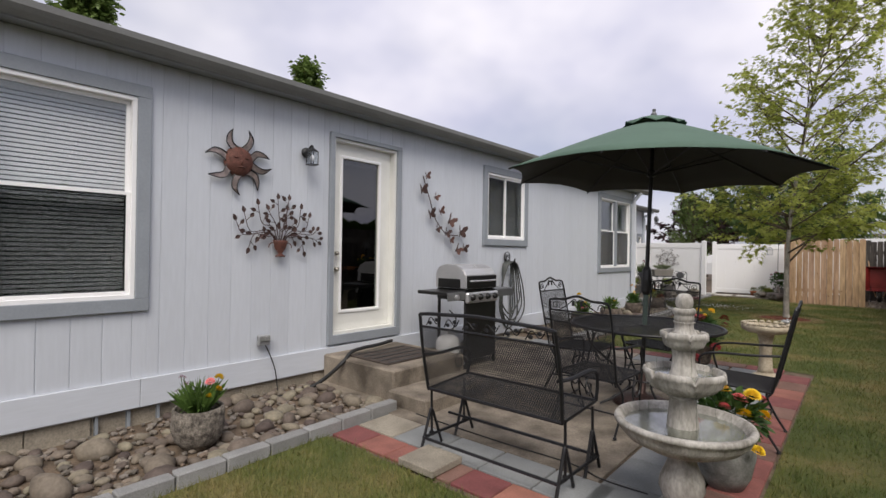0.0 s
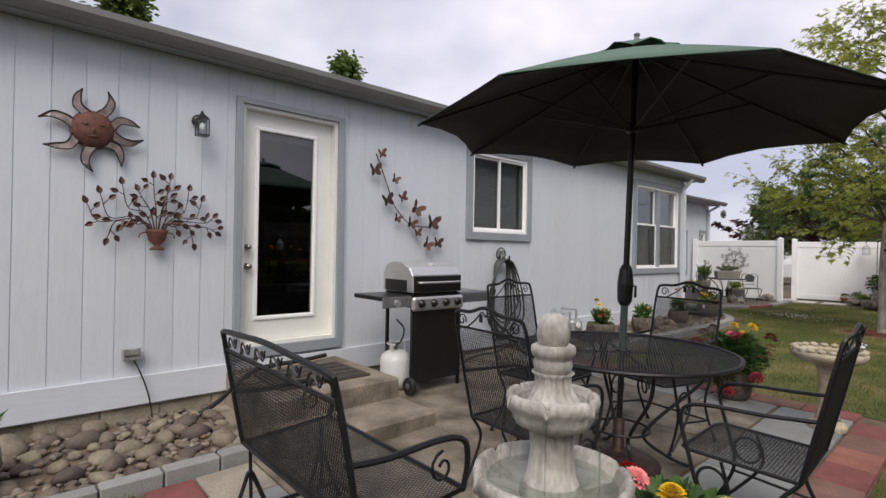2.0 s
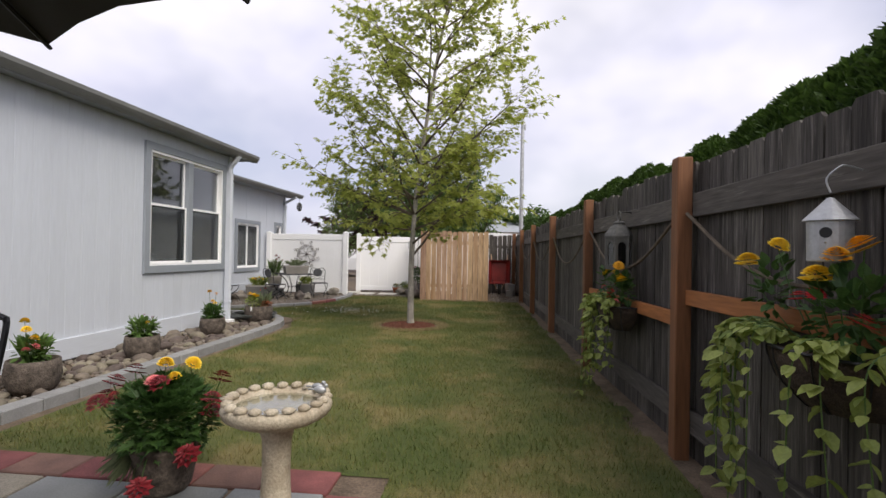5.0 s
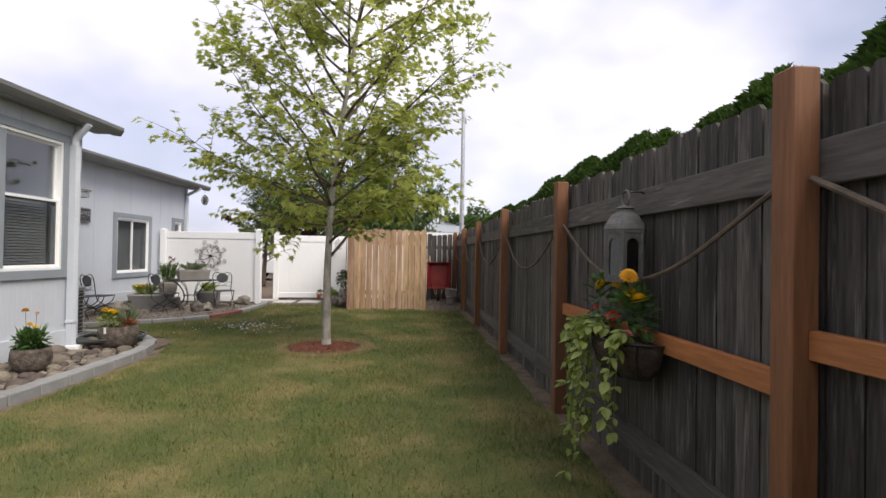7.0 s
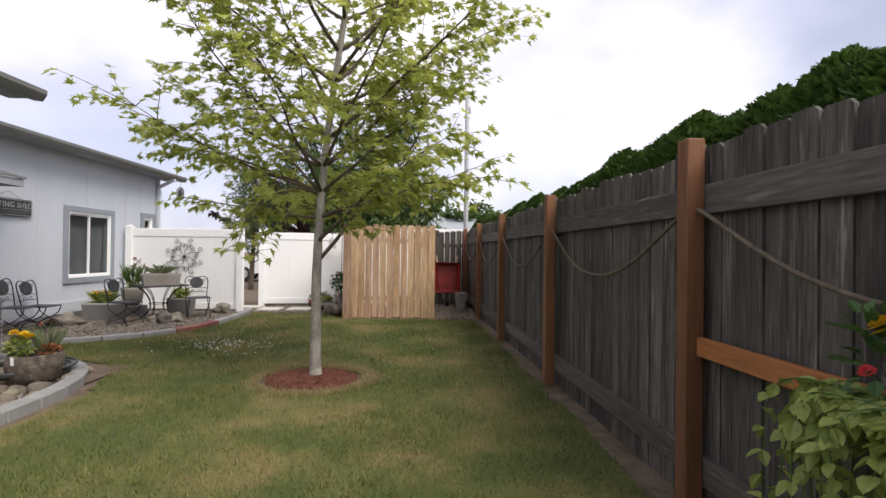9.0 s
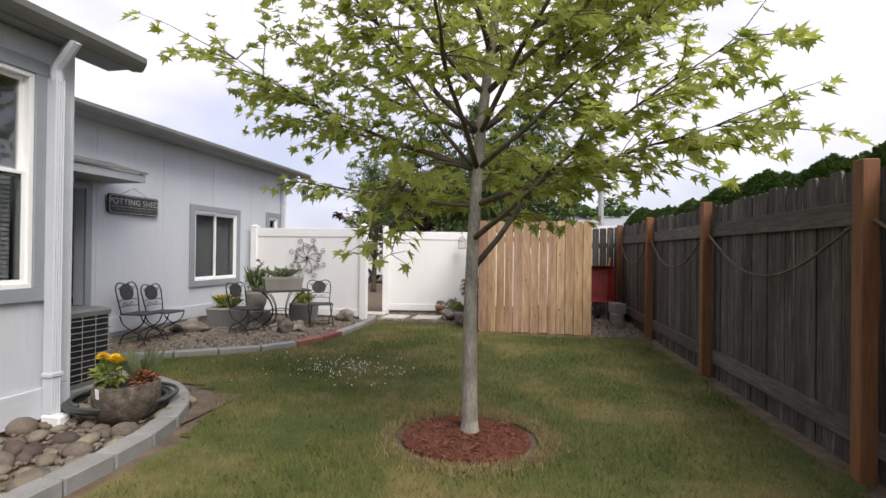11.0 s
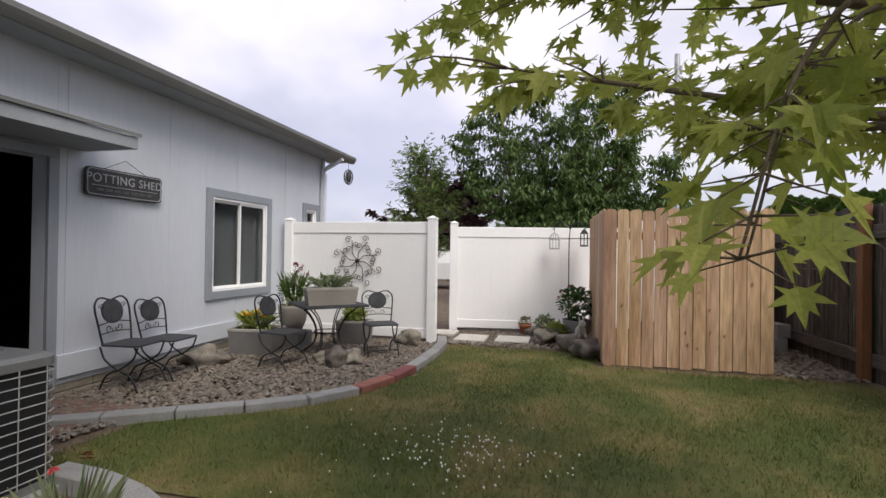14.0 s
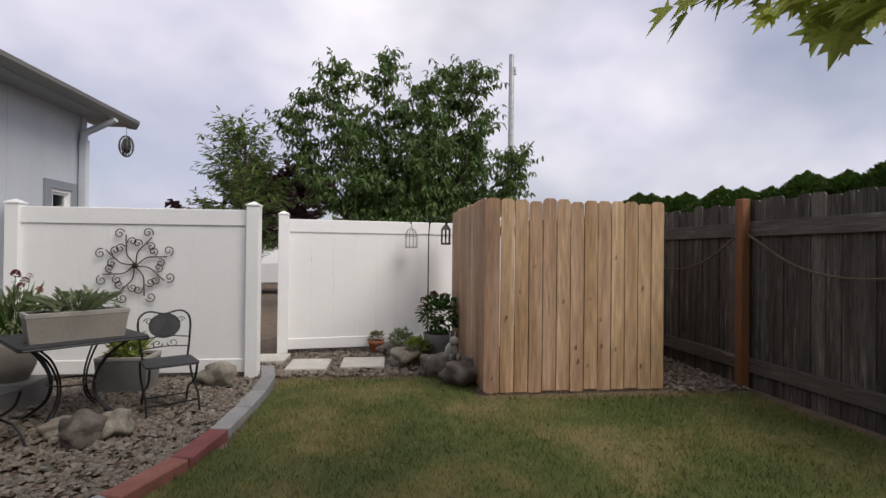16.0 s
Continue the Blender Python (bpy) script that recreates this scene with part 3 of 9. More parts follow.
roof("shed", SHED_WALL, -6.05, CORNER - 0.6, 20.0, 3.08, "dark shingled shed roof")
# end triangle over the return wall, painted like the siding
bm = B()
t = [(WALL - 0.02, EAVE), (WALL - 4.5, EAVE), (WALL - 4.5, EAVE + 1.05), (WALL - 0.02, EAVE + 0.07)]
fr = [bm.verts.new((x, CORNER - 0.02, z)) for x, z in t]
bk = [bm.verts.new((x, CORNER - 0.14, z)) for x, z in t]
bm.faces.new(fr)
bm.faces.new(bk[::-1])
for i in range(4):
    bm.faces.new((fr[i], bk[i], bk[(i + 1) % 4], fr[(i + 1) % 4]))
structure("gable", bm, M["siding"], "pale siding in the roof's end triangle", "gable")
# corner boards
bm = box(B(), (WALL - 0.075, CORNER - 0.012, 0.045), (WALL + 0.018, CORNER + 0.014, EAVE), 0.003)
box(bm, (WALL - 0.01, CORNER - 0.10, 0.28), (WALL + 0.018, CORNER - 0.013, EAVE), 0.003)
structure("trim_corner", bm, M["trimboard"], "pale corner board of the house", "trim")
bm = box(B(), (SHED_WALL - 0.05, SHED_END - 0.09, 0.36), (SHED_WALL + 0.016, SHED_END + 0.012, EAVE + 0.17), 0.003)
structure("trim_corner_shed", bm, M["trimboard"], "pale corner board of the shed", "trim")


def downspout(x, y, z0, z1, out, label):
    d = thing("downspout", label, "downspout", group="downspouts")
    b = B()
    ribs = [(x - 0.045, y - 0.038)] + [(x + 0.034 + 0.006 * (k % 2), y - 0.038 + k * 0.0095) for k in range(9)] + [(x - 0.045, y + 0.038)]
    lo, hi = ([b.verts.new((p, q, z)) for p, q in ribs] for z in (z0 + 0.08, z1 - 0.28))
    for k in range(len(ribs)):
        b.faces.new((lo[k], lo[(k + 1) % len(ribs)], hi[(k + 1) % len(ribs)], hi[k]))
    b.faces.new(lo[::-1])
    b.faces.new(hi)
    part("pipe", b, M["trimboard"], d)
    el = tube(B(), smooth_line([(x, y, z1 - 0.30), (x, y, z1 - 0.2), (x + out * 0.5, y, z1 - 0.1), (x + out, y, z1)], 4), 0.043, 8)
    part("elbow", el, M["trimboard"], d)
    part("outlet", box(B(), (x - 0.05, y - 0.05, z0), (x + 0.12, y + 0.05, z0 + 0.1), 0.012), M["white"], d, "white outlet shoe")
    st = box(B(), (x - 0.05, y - 0.05, z0 + 0.38), (x + 0.046, y + 0.05, z0 + 0.41), 0.003)
    part("strap", st, M["trimboard"], d)


downspout(WALL + 0.075, 12.27, -0.02, 2.87, 0.16, "pale ribbed metal downspout at the house corner")
downspout(SHED_WALL + 0.06, 19.46, -0.02, 2.98, 0.36, "pale downspout at the shed's far corner")


def board_frame(parent, x, y0, y1, z0, z1, w, material, proud=0.028, name="trim_board", label=""):
    for a, b in (((y0 - w, z1), (y1 + w, z1 + w)), ((y0 - w, z0 - w), (y1 + w, z0)), ((y0 - w, z0), (y0, z1)), ((y1, z0), (y1 + w, z1))):
        part(name, box(B(), (x - 0.012, a[0], a[1]), (x + proud, b[0], b[1]), 0.003), material, parent, label)


def window(name, x, o, style, label, blinds=()):
    y0, y1, z0, z1 = o
    w = thing(name, label, "window", kind="structure")
    board_frame(w, x, y0, y1, z0, z1, 0.1, M["trim"])
    fw = 0.035
    bm = B()
    xa, xb = x - 0.10, x + 0.012
    for a, b in (((y0, z1 - fw), (y1, z1)), ((y0, z0), (y1, z0 + fw)), ((y0, z0 + fw), (y0 + fw, z1 - fw)), ((y1 - fw, z0 + fw), (y1, z1 - fw))):
        box(bm, (xa, a[0], a[1]), (xb, b[0], b[1]), 0.003)
    part("window_frame", bm, M["white"], w)
    lights = []
    if style == "slider":
        m = (y0 + y1) / 2
        lights = [(y0 + fw, m + 0.02, z0 + fw, z1 - fw, -0.06), (m - 0.02, y1 - fw, z0 + fw, z1 - fw, -0.025)]
    elif style == "hung":
        m = z0 + (z1 - z0) * 0.515
        lights = [(y0 + fw, y1 - fw, z0 + fw, m + 0.02, -0.025), (y0 + fw, y1 - fw, m - 0.02, z1 - fw, -0.06)]
    elif style == "twin":
        m = (y0 + y1) / 2
        h = z0 + (z1 - z0) * 0.53
        part("mullion", box(B(), (x - 0.1, m - 0.055, z0 + fw), (x + 0.02, m + 0.055, z1 - fw), 0.003), M["trim"], w)
        for a, b in ((y0 + fw, m - 0.056), (m + 0.056, y1 - fw)):
            lights += [(a, b, z0 + fw, h + 0.02, -0.025), (a, b, h - 0.02, z1 - fw, -0.06)]
    else:
        lights = [(y0 + fw, y1 - fw, z0 + fw, z1 - fw, -0.03)]
    for k, (a, b, c, d, dx) in enumerate(lights):
        s = B()
        q = 0.028
        for e, f in (((a, d - q), (b, d)), ((a, c), (b, c + q)), ((a, c + q), (a + q, d - q)), ((b - q, c + q), (b, d - q))):
            box(s, (x + dx - 0.015, e[0], e[1]), (x + dx + 0.015, f[0], f[1]), 0.002)
        sash = part("sash", s, M["white"], w)
        p = part("pane", box(B(), (x + dx - 0.003, a + q, c + q), (x + dx + 0.003, b - q, d - q)), M["glass"], sash, "reflecting glass pane")
        p.visible_shadow = False
        if style == "slider" or (style in ("hung", "twin") and dx > -0.03):
            sc = part("insect_screen", box(B(), (x + dx + 0.006, a + 0.01, c + 0.01), (x + dx + 0.008, b - 0.01, d - 0.01)), M["screen"], sash, "fine grey insect screen")
            sc.visible_shadow = False
    for a, b, c, d in blinds:
        bl = B()
        z = c
        while z < d:
            k = [bl.verts.new(q) for q in ((x - 0.152, a, z + 0.015), (x - 0.152, b, z + 0.015), (x - 0.144, b, z - 0.011), (x - 0.144, a, z - 0.011))]
            bl.faces.new(k)
            z += 0.034
        box(bl, (x - 0.165, a, d), (x - 0.135, b, d + 0.03))
        part("blind", bl, M["blind"], w, "white horizontal slat blind, lowered")
    return w


window("window_1", WALL, W1, "hung", "white single-hung window with grey trim and lowered blinds", [(W1[0] + 0.04, W1[1] - 0.04, W1[2] + 0.05, W1[3] - 0.08)])
window("window_2", WALL, W2, "slider", "white sliding window with grey trim and lowered blinds", [(W2[0] + 0.04, W2[1] - 0.04, W2[2] + 0.05, W2[3] - 0.07)])
window("window_3", WALL, W3, "twin", "twin white double-hung windows in grey trim", [(W3[0] + 0.04, (W3[0] + W3[1]) / 2 - 0.07, W3[2] + 0.05, W3[2] + 0.85), ((W3[0] + W3[1]) / 2 + 0.07, W3[1] - 0.04, W3[2] + 0.05, W3[2] + 0.85)])
# this blind is added to lift the panes to the grey of reflected sky
window("window_4", SHED_WALL, W4, "slider", "white sliding shed window with grey trim, pale blind added behind", [(W4[0] + 0.04, W4[1] - 0.04, W4[2] + 0.05, W4[3] - 0.07)])
window("window_5", SHED_WALL, W5, "fixed", "small white shed window with grey trim")

# patio door
d1 = thing("door_1", "cream patio door with one tall dark pane, closed", "door", kind="structure")
for a, b in (((DOOR[0] - 0.06, DOOR[3]), (DOOR[1] + 0.07, DOOR[3] + 0.05)), ((DOOR[0] - 0.06, 0.30), (DOOR[1] + 0.07, DOOR[2])), ((DOOR[0] - 0.06, DOOR[2]), (DOOR[0], DOOR[3])), ((DOOR[1], DOOR[2]), (DOOR[1] + 0.07, DOOR[3]))):
    part("trim_board", box(B(), (WALL - 0.012, a[0], a[1]), (WALL + 0.03, b[0], b[1]), 0.003), M["trim"], d1)
bm = B()
for a, b in (((DOOR[0], DOOR[3] - 0.03), (DOOR[1], DOOR[3])), ((DOOR[0], DOOR[2]), (DOOR[1], DOOR[2] + 0.03)), ((DOOR[0], DOOR[2] + 0.03), (DOOR[0] + 0.03, DOOR[3] - 0.03)), ((DOOR[1] - 0.03, DOOR[2] + 0.03), (DOOR[1], DOOR[3] - 0.03))):
    box(bm, (WALL - 0.155, a[0], a[1]), (WALL - 0.005, b[0], b[1]))
part("jamb", bm, M["door"], d1)
gy0, gy1, gz0, gz1 = 3.40, 3.95, 0.66, 2.40
sy0, sy1, sz0, sz1 = DOOR[0] + 0.033, DOOR[1] - 0.033, DOOR[2] + 0.033, DOOR[3] - 0.033
bm = B()
for a, b in (((sy0, gz1), (sy1, sz1)), ((sy0, sz0), (sy1, gz0)), ((sy0, gz0), (gy0, gz1)), ((gy1, gz0), (sy1, gz1))):
    box(bm, (WALL - 0.13, a[0], a[1]), (WALL - 0.09, b[0], b[1]))
slab = part("door_slab", bm, M["door"], d1)
bm = B()
for a, b in (((gy0 - 0.035, gz1), (gy1 + 0.035, gz1 + 0.035)), ((gy0 - 0.035, gz0 - 0.035), (gy1 + 0.035, gz0)), ((gy0 - 0.035, gz0), (gy0, gz1)), ((gy1, gz0), (gy1 + 0.035, gz1))):
    box(bm, (WALL - 0.095, a[0], a[1]), (WALL - 0.072, b[0], b[1]), 0.006)
part("glazing_bead", bm, M["white"], slab)
p = part("pane", box(B(), (WALL - 0.112, gy0, gz0), (WALL - 0.105, gy1, gz1)), M["dark_glass"], slab, "tall dark reflecting pane")
p.visible_shadow = False
part("raised_blind", box(B(), (WALL - 0.135, gy0 + 0.01, gz1 - 0.06), (WALL - 0.118, gy1 - 0.01, gz1)), M["blind"], slab, "white blind gathered at the top")
for z, r in ((1.31, 0.026), (1.13, 0.03)):
    bm = lathe(B(), [(0.0, 0.0), (r, 0.0), (r, 0.012), (r * 0.45, 0.016), (r * 0.45, 0.04), (r * 0.9, 0.05), (r * 0.8, 0.075), (0, 0.078)], 14, pose(WALL - 0.09, 3.30, z, 0, 90, 0))
    part("door_knob", bm, M["brass"], slab, "dull metal knob", True)

# shed doorway, its leaf swung into the dark
d2 = thing("door_2", "open potting shed doorway, dark inside", "door", kind="structure")
board_frame(d2, SHED_WALL, SHED_DOOR[0], SHED_DOOR[1], 0.19, SHED_DOOR[3], 0.09, M["trim"])
leaf = part("door_leaf", box(B(), (SHED_WALL - 1.0, SHED_DOOR[0] + 0.045, 0.11), (SHED_WALL - 0.17, SHED_DOOR[0] + 0.09, 2.08)), M["white"], d2, "white shed door swung inwards")
for z in (0.5, 1.2, 1.9):
    part("hinge", box(B(), (SHED_WALL - 0.165, SHED_DOOR[0] + 0.006, z - 0.05), (SHED_WALL - 0.10, SHED_DOOR[0] + 0.04, z + 0.05)), M["brass"], leaf)
# hood over the shed door
aw = thing("door_hood", "small grey-edged hood roof over the shed door", "awning", kind="structure")
bm = B()
v = [(SHED_WALL, 2.50), (SHED_WALL + 0.62, 2.34), (SHED_WALL + 0.62, 2.31), (SHED_WALL, 2.47)]
a = [bm.verts.new((x, 13.20, z)) for x, z in v]
b = [bm.verts.new((x, 14.92, z)) for x, z in v]
bm.faces.new(a[::-1])
bm.faces.new(b)
for i in range(4):
    bm.faces.new((a[i], a[(i + 1) % 4], b[(i + 1) % 4], b[i]))
part("hood_top", bm, M["gutter"], aw)
part("hood_fascia", box(B(), (SHED_WALL + 0.57, 13.22, 2.20), (SHED_WALL + 0.60, 14.9, 2.305)), M["soffit"], aw)
for y in (13.22, 14.87):
    part("hood_side", box(B(), (SHED_WALL + 0.018, y, 2.20), (SHED_WALL + 0.568, y + 0.03, 2.32)), M["siding"], aw)
part("hood_underside", box(B(), (SHED_WALL + 0.018, 13.252, 2.20), (SHED_WALL + 0.568, 14.868, 2.215)), M["soffit"], aw)

# ---- weathered fence ----
fence_yaw = math.degrees(math.atan(0.049))
wf = thing("fence_east", "tall weathered grey plank fence with orange stained posts", "fence", pose(fence_x(7.57), 7.57, 0, 0, 0, fence_yaw), kind="structure")
# along its own y; x = 0 is the face of the rails towards the yard
FY0, FY1 = -12.6, 12.4
board_meshes = []
for k in range(5):
    bm = B()
    h = 1.895 + 0.012 * k
    w = 0.136
    v = [(0, 0), (w, 0), (w, h - 0.022), (w - 0.018, h), (0.018, h), (0, h - 0.022)]
    lean = 0.004 * (k - 2)
    fr = [bm.verts.new((0.06, p + lean * q / h, q)) for p, q in v]
    bk = [bm.verts.new((0.08, p + lean * q / h, q)) for p, q in v]
    bm.faces.new(fr[::-1])
    bm.faces.new(bk)
    for i in range(6):
        bm.faces.new((fr[i], fr[(i + 1) % 6], bk[(i + 1) % 6], bk[i]))
    me = bpy.data.meshes.new("fence_board")
    bm.to_mesh(me)
    bm.free()
    me.materials.append(M["fence"])
    board_meshes.append(me)
y = FY0
while y < FY1:
    ob = new("fence_board", random.choice(board_meshes))
    ob.parent = wf
    ob.location = (random.uniform(-0.004, 0.006), y, ground_z(7.57 + y) - 0.03 + random.uniform(-0.008, 0.008))
    y += 0.143
POSTS = [-9.96, -7.47, -4.98, -2.50, 0.0, 2.54, 5.05, 7.60, 9.98, 12.3]
for k, p in enumerate(POSTS):
    part("fence_post", box(B(), (-0.075, p - 0.048, -0.25), (0.022, p + 0.048, 1.915), 0.006), M["post"], wf, "orange-brown stained square post")
for a, b in zip(POSTS, POSTS[1:]):
    for z, h in ((1.53, 0.15), (0.15, 0.145)):
        part("fence_rail", box(B(), (0.022, a - 0.02 if z > 1 else a, z), (0.058, b - 0.022 if z > 1 else b, z + h), 0.004), M["rail"], wf, "grey weathered rail")
    if -6 < a < 2.4:
        zr = 0.81 if a > -1 else 0.97
        part("stained_rail", box(B(), (-0.02, a + 0.05, zr), (0.018, b - 0.05, zr + 0.095), 0.004), M["stain_rail"], wf, "orange stained flat rail")
    if -3 < a:
        q = [(-0.02, a + 0.06, 1.55), (-0.03, a + 0.5 * (b - a) - 0.55, 1.25), (-0.035, (a + b) / 2, 1.16), (-0.03, (a + b) / 2 + 0.55, 1.25), (-0.02, b - 0.06, 1.55)]
        part("rope", tube(B(), smooth_line(q, 6), 0.011, 6), M["twig"], wf, "dark sagging rope between the posts")
# fence across the far end, beyond the new enclosure
cf = thing("fence_north", "weathered grey plank fence across the end", "fence", pose(-0.5, 20.3, 0), kind="structure")
for k in range(11):
    ob = new("fence_board", board_meshes[k % 5])
    ob.parent = cf
    ob.matrix_local = pose(0.145 * k, 0, -0.05, 0, 0, -90)
part("fence_rail", box(B(), (-0.05, -0.056, 1.45), (1.6, -0.02, 1.55)), M["rail"], cf)

# ---- white vinyl fence ----
VY = 18.22


def vinyl_panel(parent, x0, x1, z1):
    """A panel of interlocking boards between rails, along x at y = 0."""
    part("top_rail", box(B(), (x0, -0.025, z1 - 0.17), (x1, 0.025, z1), 0.006), M["white"], parent)
    part("bottom_rail", box(B(), (x0, -0.025, 0.06), (x1, 0.025, 0.20), 0.006), M["white"], parent)
    n = max(1, int(round((x1 - x0) / 0.28)))
    w = (x1 - x0) / n
    me = bpy.data.meshes.new("vinyl_board")
    bm = box(B(), (0.0004, -0.011, 0.2), (w - 0.0004, 0.011, z1 - 0.17), 0.0012)
    bm.to_mesh(me)
    bm.free()
    me.materials.append(M["white"])
    for k in range(n):
        ob = new("vinyl_board", me)
        ob.parent = parent
        ob.location = (x0 + k * w, 0, 0)


def vinyl_post(parent, x, z1):
    bm = box(B(), (x - 0.064, -0.064, -0.05), (x + 0.064, 0.064, z1 - 0.02), 0.004)
    box(bm, (x - 0.072, -0.072, z1 - 0.02), (x + 0.072, 0.072, z1), 0.004)
    lathe(bm, [(0.09, z1), (0.0, z1 + 0.035)], 4, Matrix.Translation((x, 0, 0)) @ pose(0, 0, 0, 0, 0, 45))
    part("post", bm, M["white"], parent)


vf1 = thing("vinyl_fence_1", "white vinyl privacy fence panel beside the shed", "fence", pose(0, VY, 0), kind="structure")
vinyl_post(vf1, -6.36, 1.80)
vinyl_post(vf1, -4.04, 1.82)
vinyl_panel(vf1, -6.295, -4.105, 1.76)
vf2 = thing("vinyl_fence_2", "white vinyl fence panel behind the stepping stones", "fence", pose(-3.98, 19.40, 0, 0, 0, 9.0), kind="structure")
vinyl_post(vf2, 0.0, 1.82)
vinyl_panel(vf2, 0.065, 2.9, 1.75)
vinyl_post(vf2, 2.97, 1.82)
vf3 = thing("vinyl_fence_3", "white vinyl neighbour's fence seen past the enclosure", "fence", pose(-0.9, 21.4, 0), kind="structure")
vinyl_panel(vf3, 0.0, 2.6, 1.98)

# ---- new cedar enclosure ----
en = thing("wooden_enclosure", "new tan cedar board enclosure standing at the lawn's end", "enclosure", pose(-1.70, 17.42, 0, 0, 0, 2.0))
cedar_meshes = []
for k in range(4):
    bm = B()
    h, w = 1.83 + 0.006 * k, 0.129
    v = [(0, 0), (w, 0), (w, h - 0.025), (w - 0.025, h), (0.025, h), (0, h - 0.025)]
    fr = [bm.verts.new((p, 0, q)) for p, q in v]
    bk = [bm.verts.new((p, 0.017, q)) for p, q in v]
    bm.faces.new(fr)
    bm.faces.new(bk[::-1])
    for i in range(6):
        bm.faces.new((fr[(i + 1) % 6], fr[i], bk[i], bk[(i + 1) % 6]))
    me = bpy.data.meshes.new("cedar_board")
    bm.to_mesh(me)
    bm.free()
    me.materials.append(M["cedar"])
    cedar_meshes.append(me)
knot_me = bpy.data.meshes.new("knot")
bm = lathe(B(), [(0.0, 0.0015), (0.016, 0.001), (0.024, 0.0)], 9)
bm.to_mesh(knot_me)
bm.free()
knot_me.materials.append(M["knot"])
for k in range(13):
    ob = new("cedar_board", cedar_meshes[(k * 7 + 3) % 4])
    ob.parent = en
    ob.location = (k * 0.1395, random.uniform(-0.003, 0.003), 0.015 + random.uniform(-0.012, 0.012))
    for z in random.sample([0.2, 0.45, 0.7, 0.95, 1.2, 1.45, 1.65], random.randint(0, 2)):
        q = new("knot", knot_me)
        q.parent = ob
        q.matrix_local = pose(random.uniform(0.03, 0.10), -0.0005, z + random.uniform(-0.1, 0.1), 90, 0, random.uniform(0, 90))
for k in range(14):
    ob = new("cedar_board", cedar_meshes[(k * 5 + 1) % 4])
    ob.parent = en
    ob.matrix_local = pose(-0.001, 0.001 + k * 0.1395, 0.02 + random.uniform(-0.012, 0.012), 0, 0, 90)
for k in range(14):
    ob = new("cedar_board", cedar_meshes[(k * 3 + 2) % 4])
    ob.parent = en
    ob.matrix_local = pose(1.80, 0.03 + k * 0.1395, 0.02, 0, 0, 90)
for x, y in ((0.03, 0.06), (1.72, 0.06), (0.03, 1.9), (1.72, 1.9)):
    part("corner_post", box(B(), (x - 0.03, y - 0.03, -0.02), (x + 0.055, y + 0.055, 1.80), 0.004), M["cedar"], en)
for z in (0.35, 1.5):
    part("rail", box(B(), (0.09, 0.02, z), (1.70, 0.055, z + 0.09)), M["cedar"], en)
    part("side_rail", box(B(), (0.0, 0.13, z), (0.035, 1.86, z + 0.09)), M["cedar"], en)

# ---- trees ----


def leaf_shape(kind):
    if kind == "maple":
        pts = [(0, 0), (0.16, 0.06), (0.48, -0.06), (0.27, 0.17), (0.44, 0.27), (0.66, 0.47), (0.26, 0.40), (0.31, 0.70), (0.13, 0.56), (0, 1.0)]
        return pts + [(-x, y) for x, y in pts[-2:0:-1]]
    if kind == "long":
        return [(0, 0), (0.13, 0.25), (0.15, 0.5), (0.08, 0.8), (0, 1.0), (-0.08, 0.8), (-0.15, 0.5), (-0.13, 0.25)]
    return [(0, 0), (0.26, 0.2), (0.34, 0.5), (0.18, 0.82), (0, 1.0), (-0.18, 0.82), (-0.34, 0.5), (-0.26, 0.2)]


def add_leaf(v, f, p, along, size, shape, r, droop=0.5, cup=0.18):
    """One folded leaf at p whose tip points along."""
    d = (Vector(along) + Vector((r.uniform(-0.5, 0.5), r.uniform(-0.5, 0.5), r.uniform(-0.35, 0.2) - droop))).normalized()
    s = d.cross(Vector((r.uniform(-0.4, 0.4), r.uniform(-0.4, 0.4), 1.0)))
    s = s.normalized() if s.length > 1e-3 else Vector((1, 0, 0))
    nrm = s.cross(d)
    k = len(v)
    for x, y in shape:
        q = p + size * (x * s + y * d + (abs(x) * cup * 1.5 - y * y * cup) * nrm)
        v.append(q)
    mid = len(shape) // 2
    f.append(tuple(range(k, k + mid + 1)))
    f.append((k, *range(k + mid, k + len(shape))))


def grow_branch(r, p, d, length, rad, n, bend, up):
    pts = [Vector(p)]
    d = Vector(d).normalized()
    for i in range(n):
        d = (d + Vector((r.uniform(-bend, bend), r.uniform(-bend, bend), r.uniform(-bend, bend) + up))).normalized()
        pts.append(pts[-1] + d * length / n)
    return pts


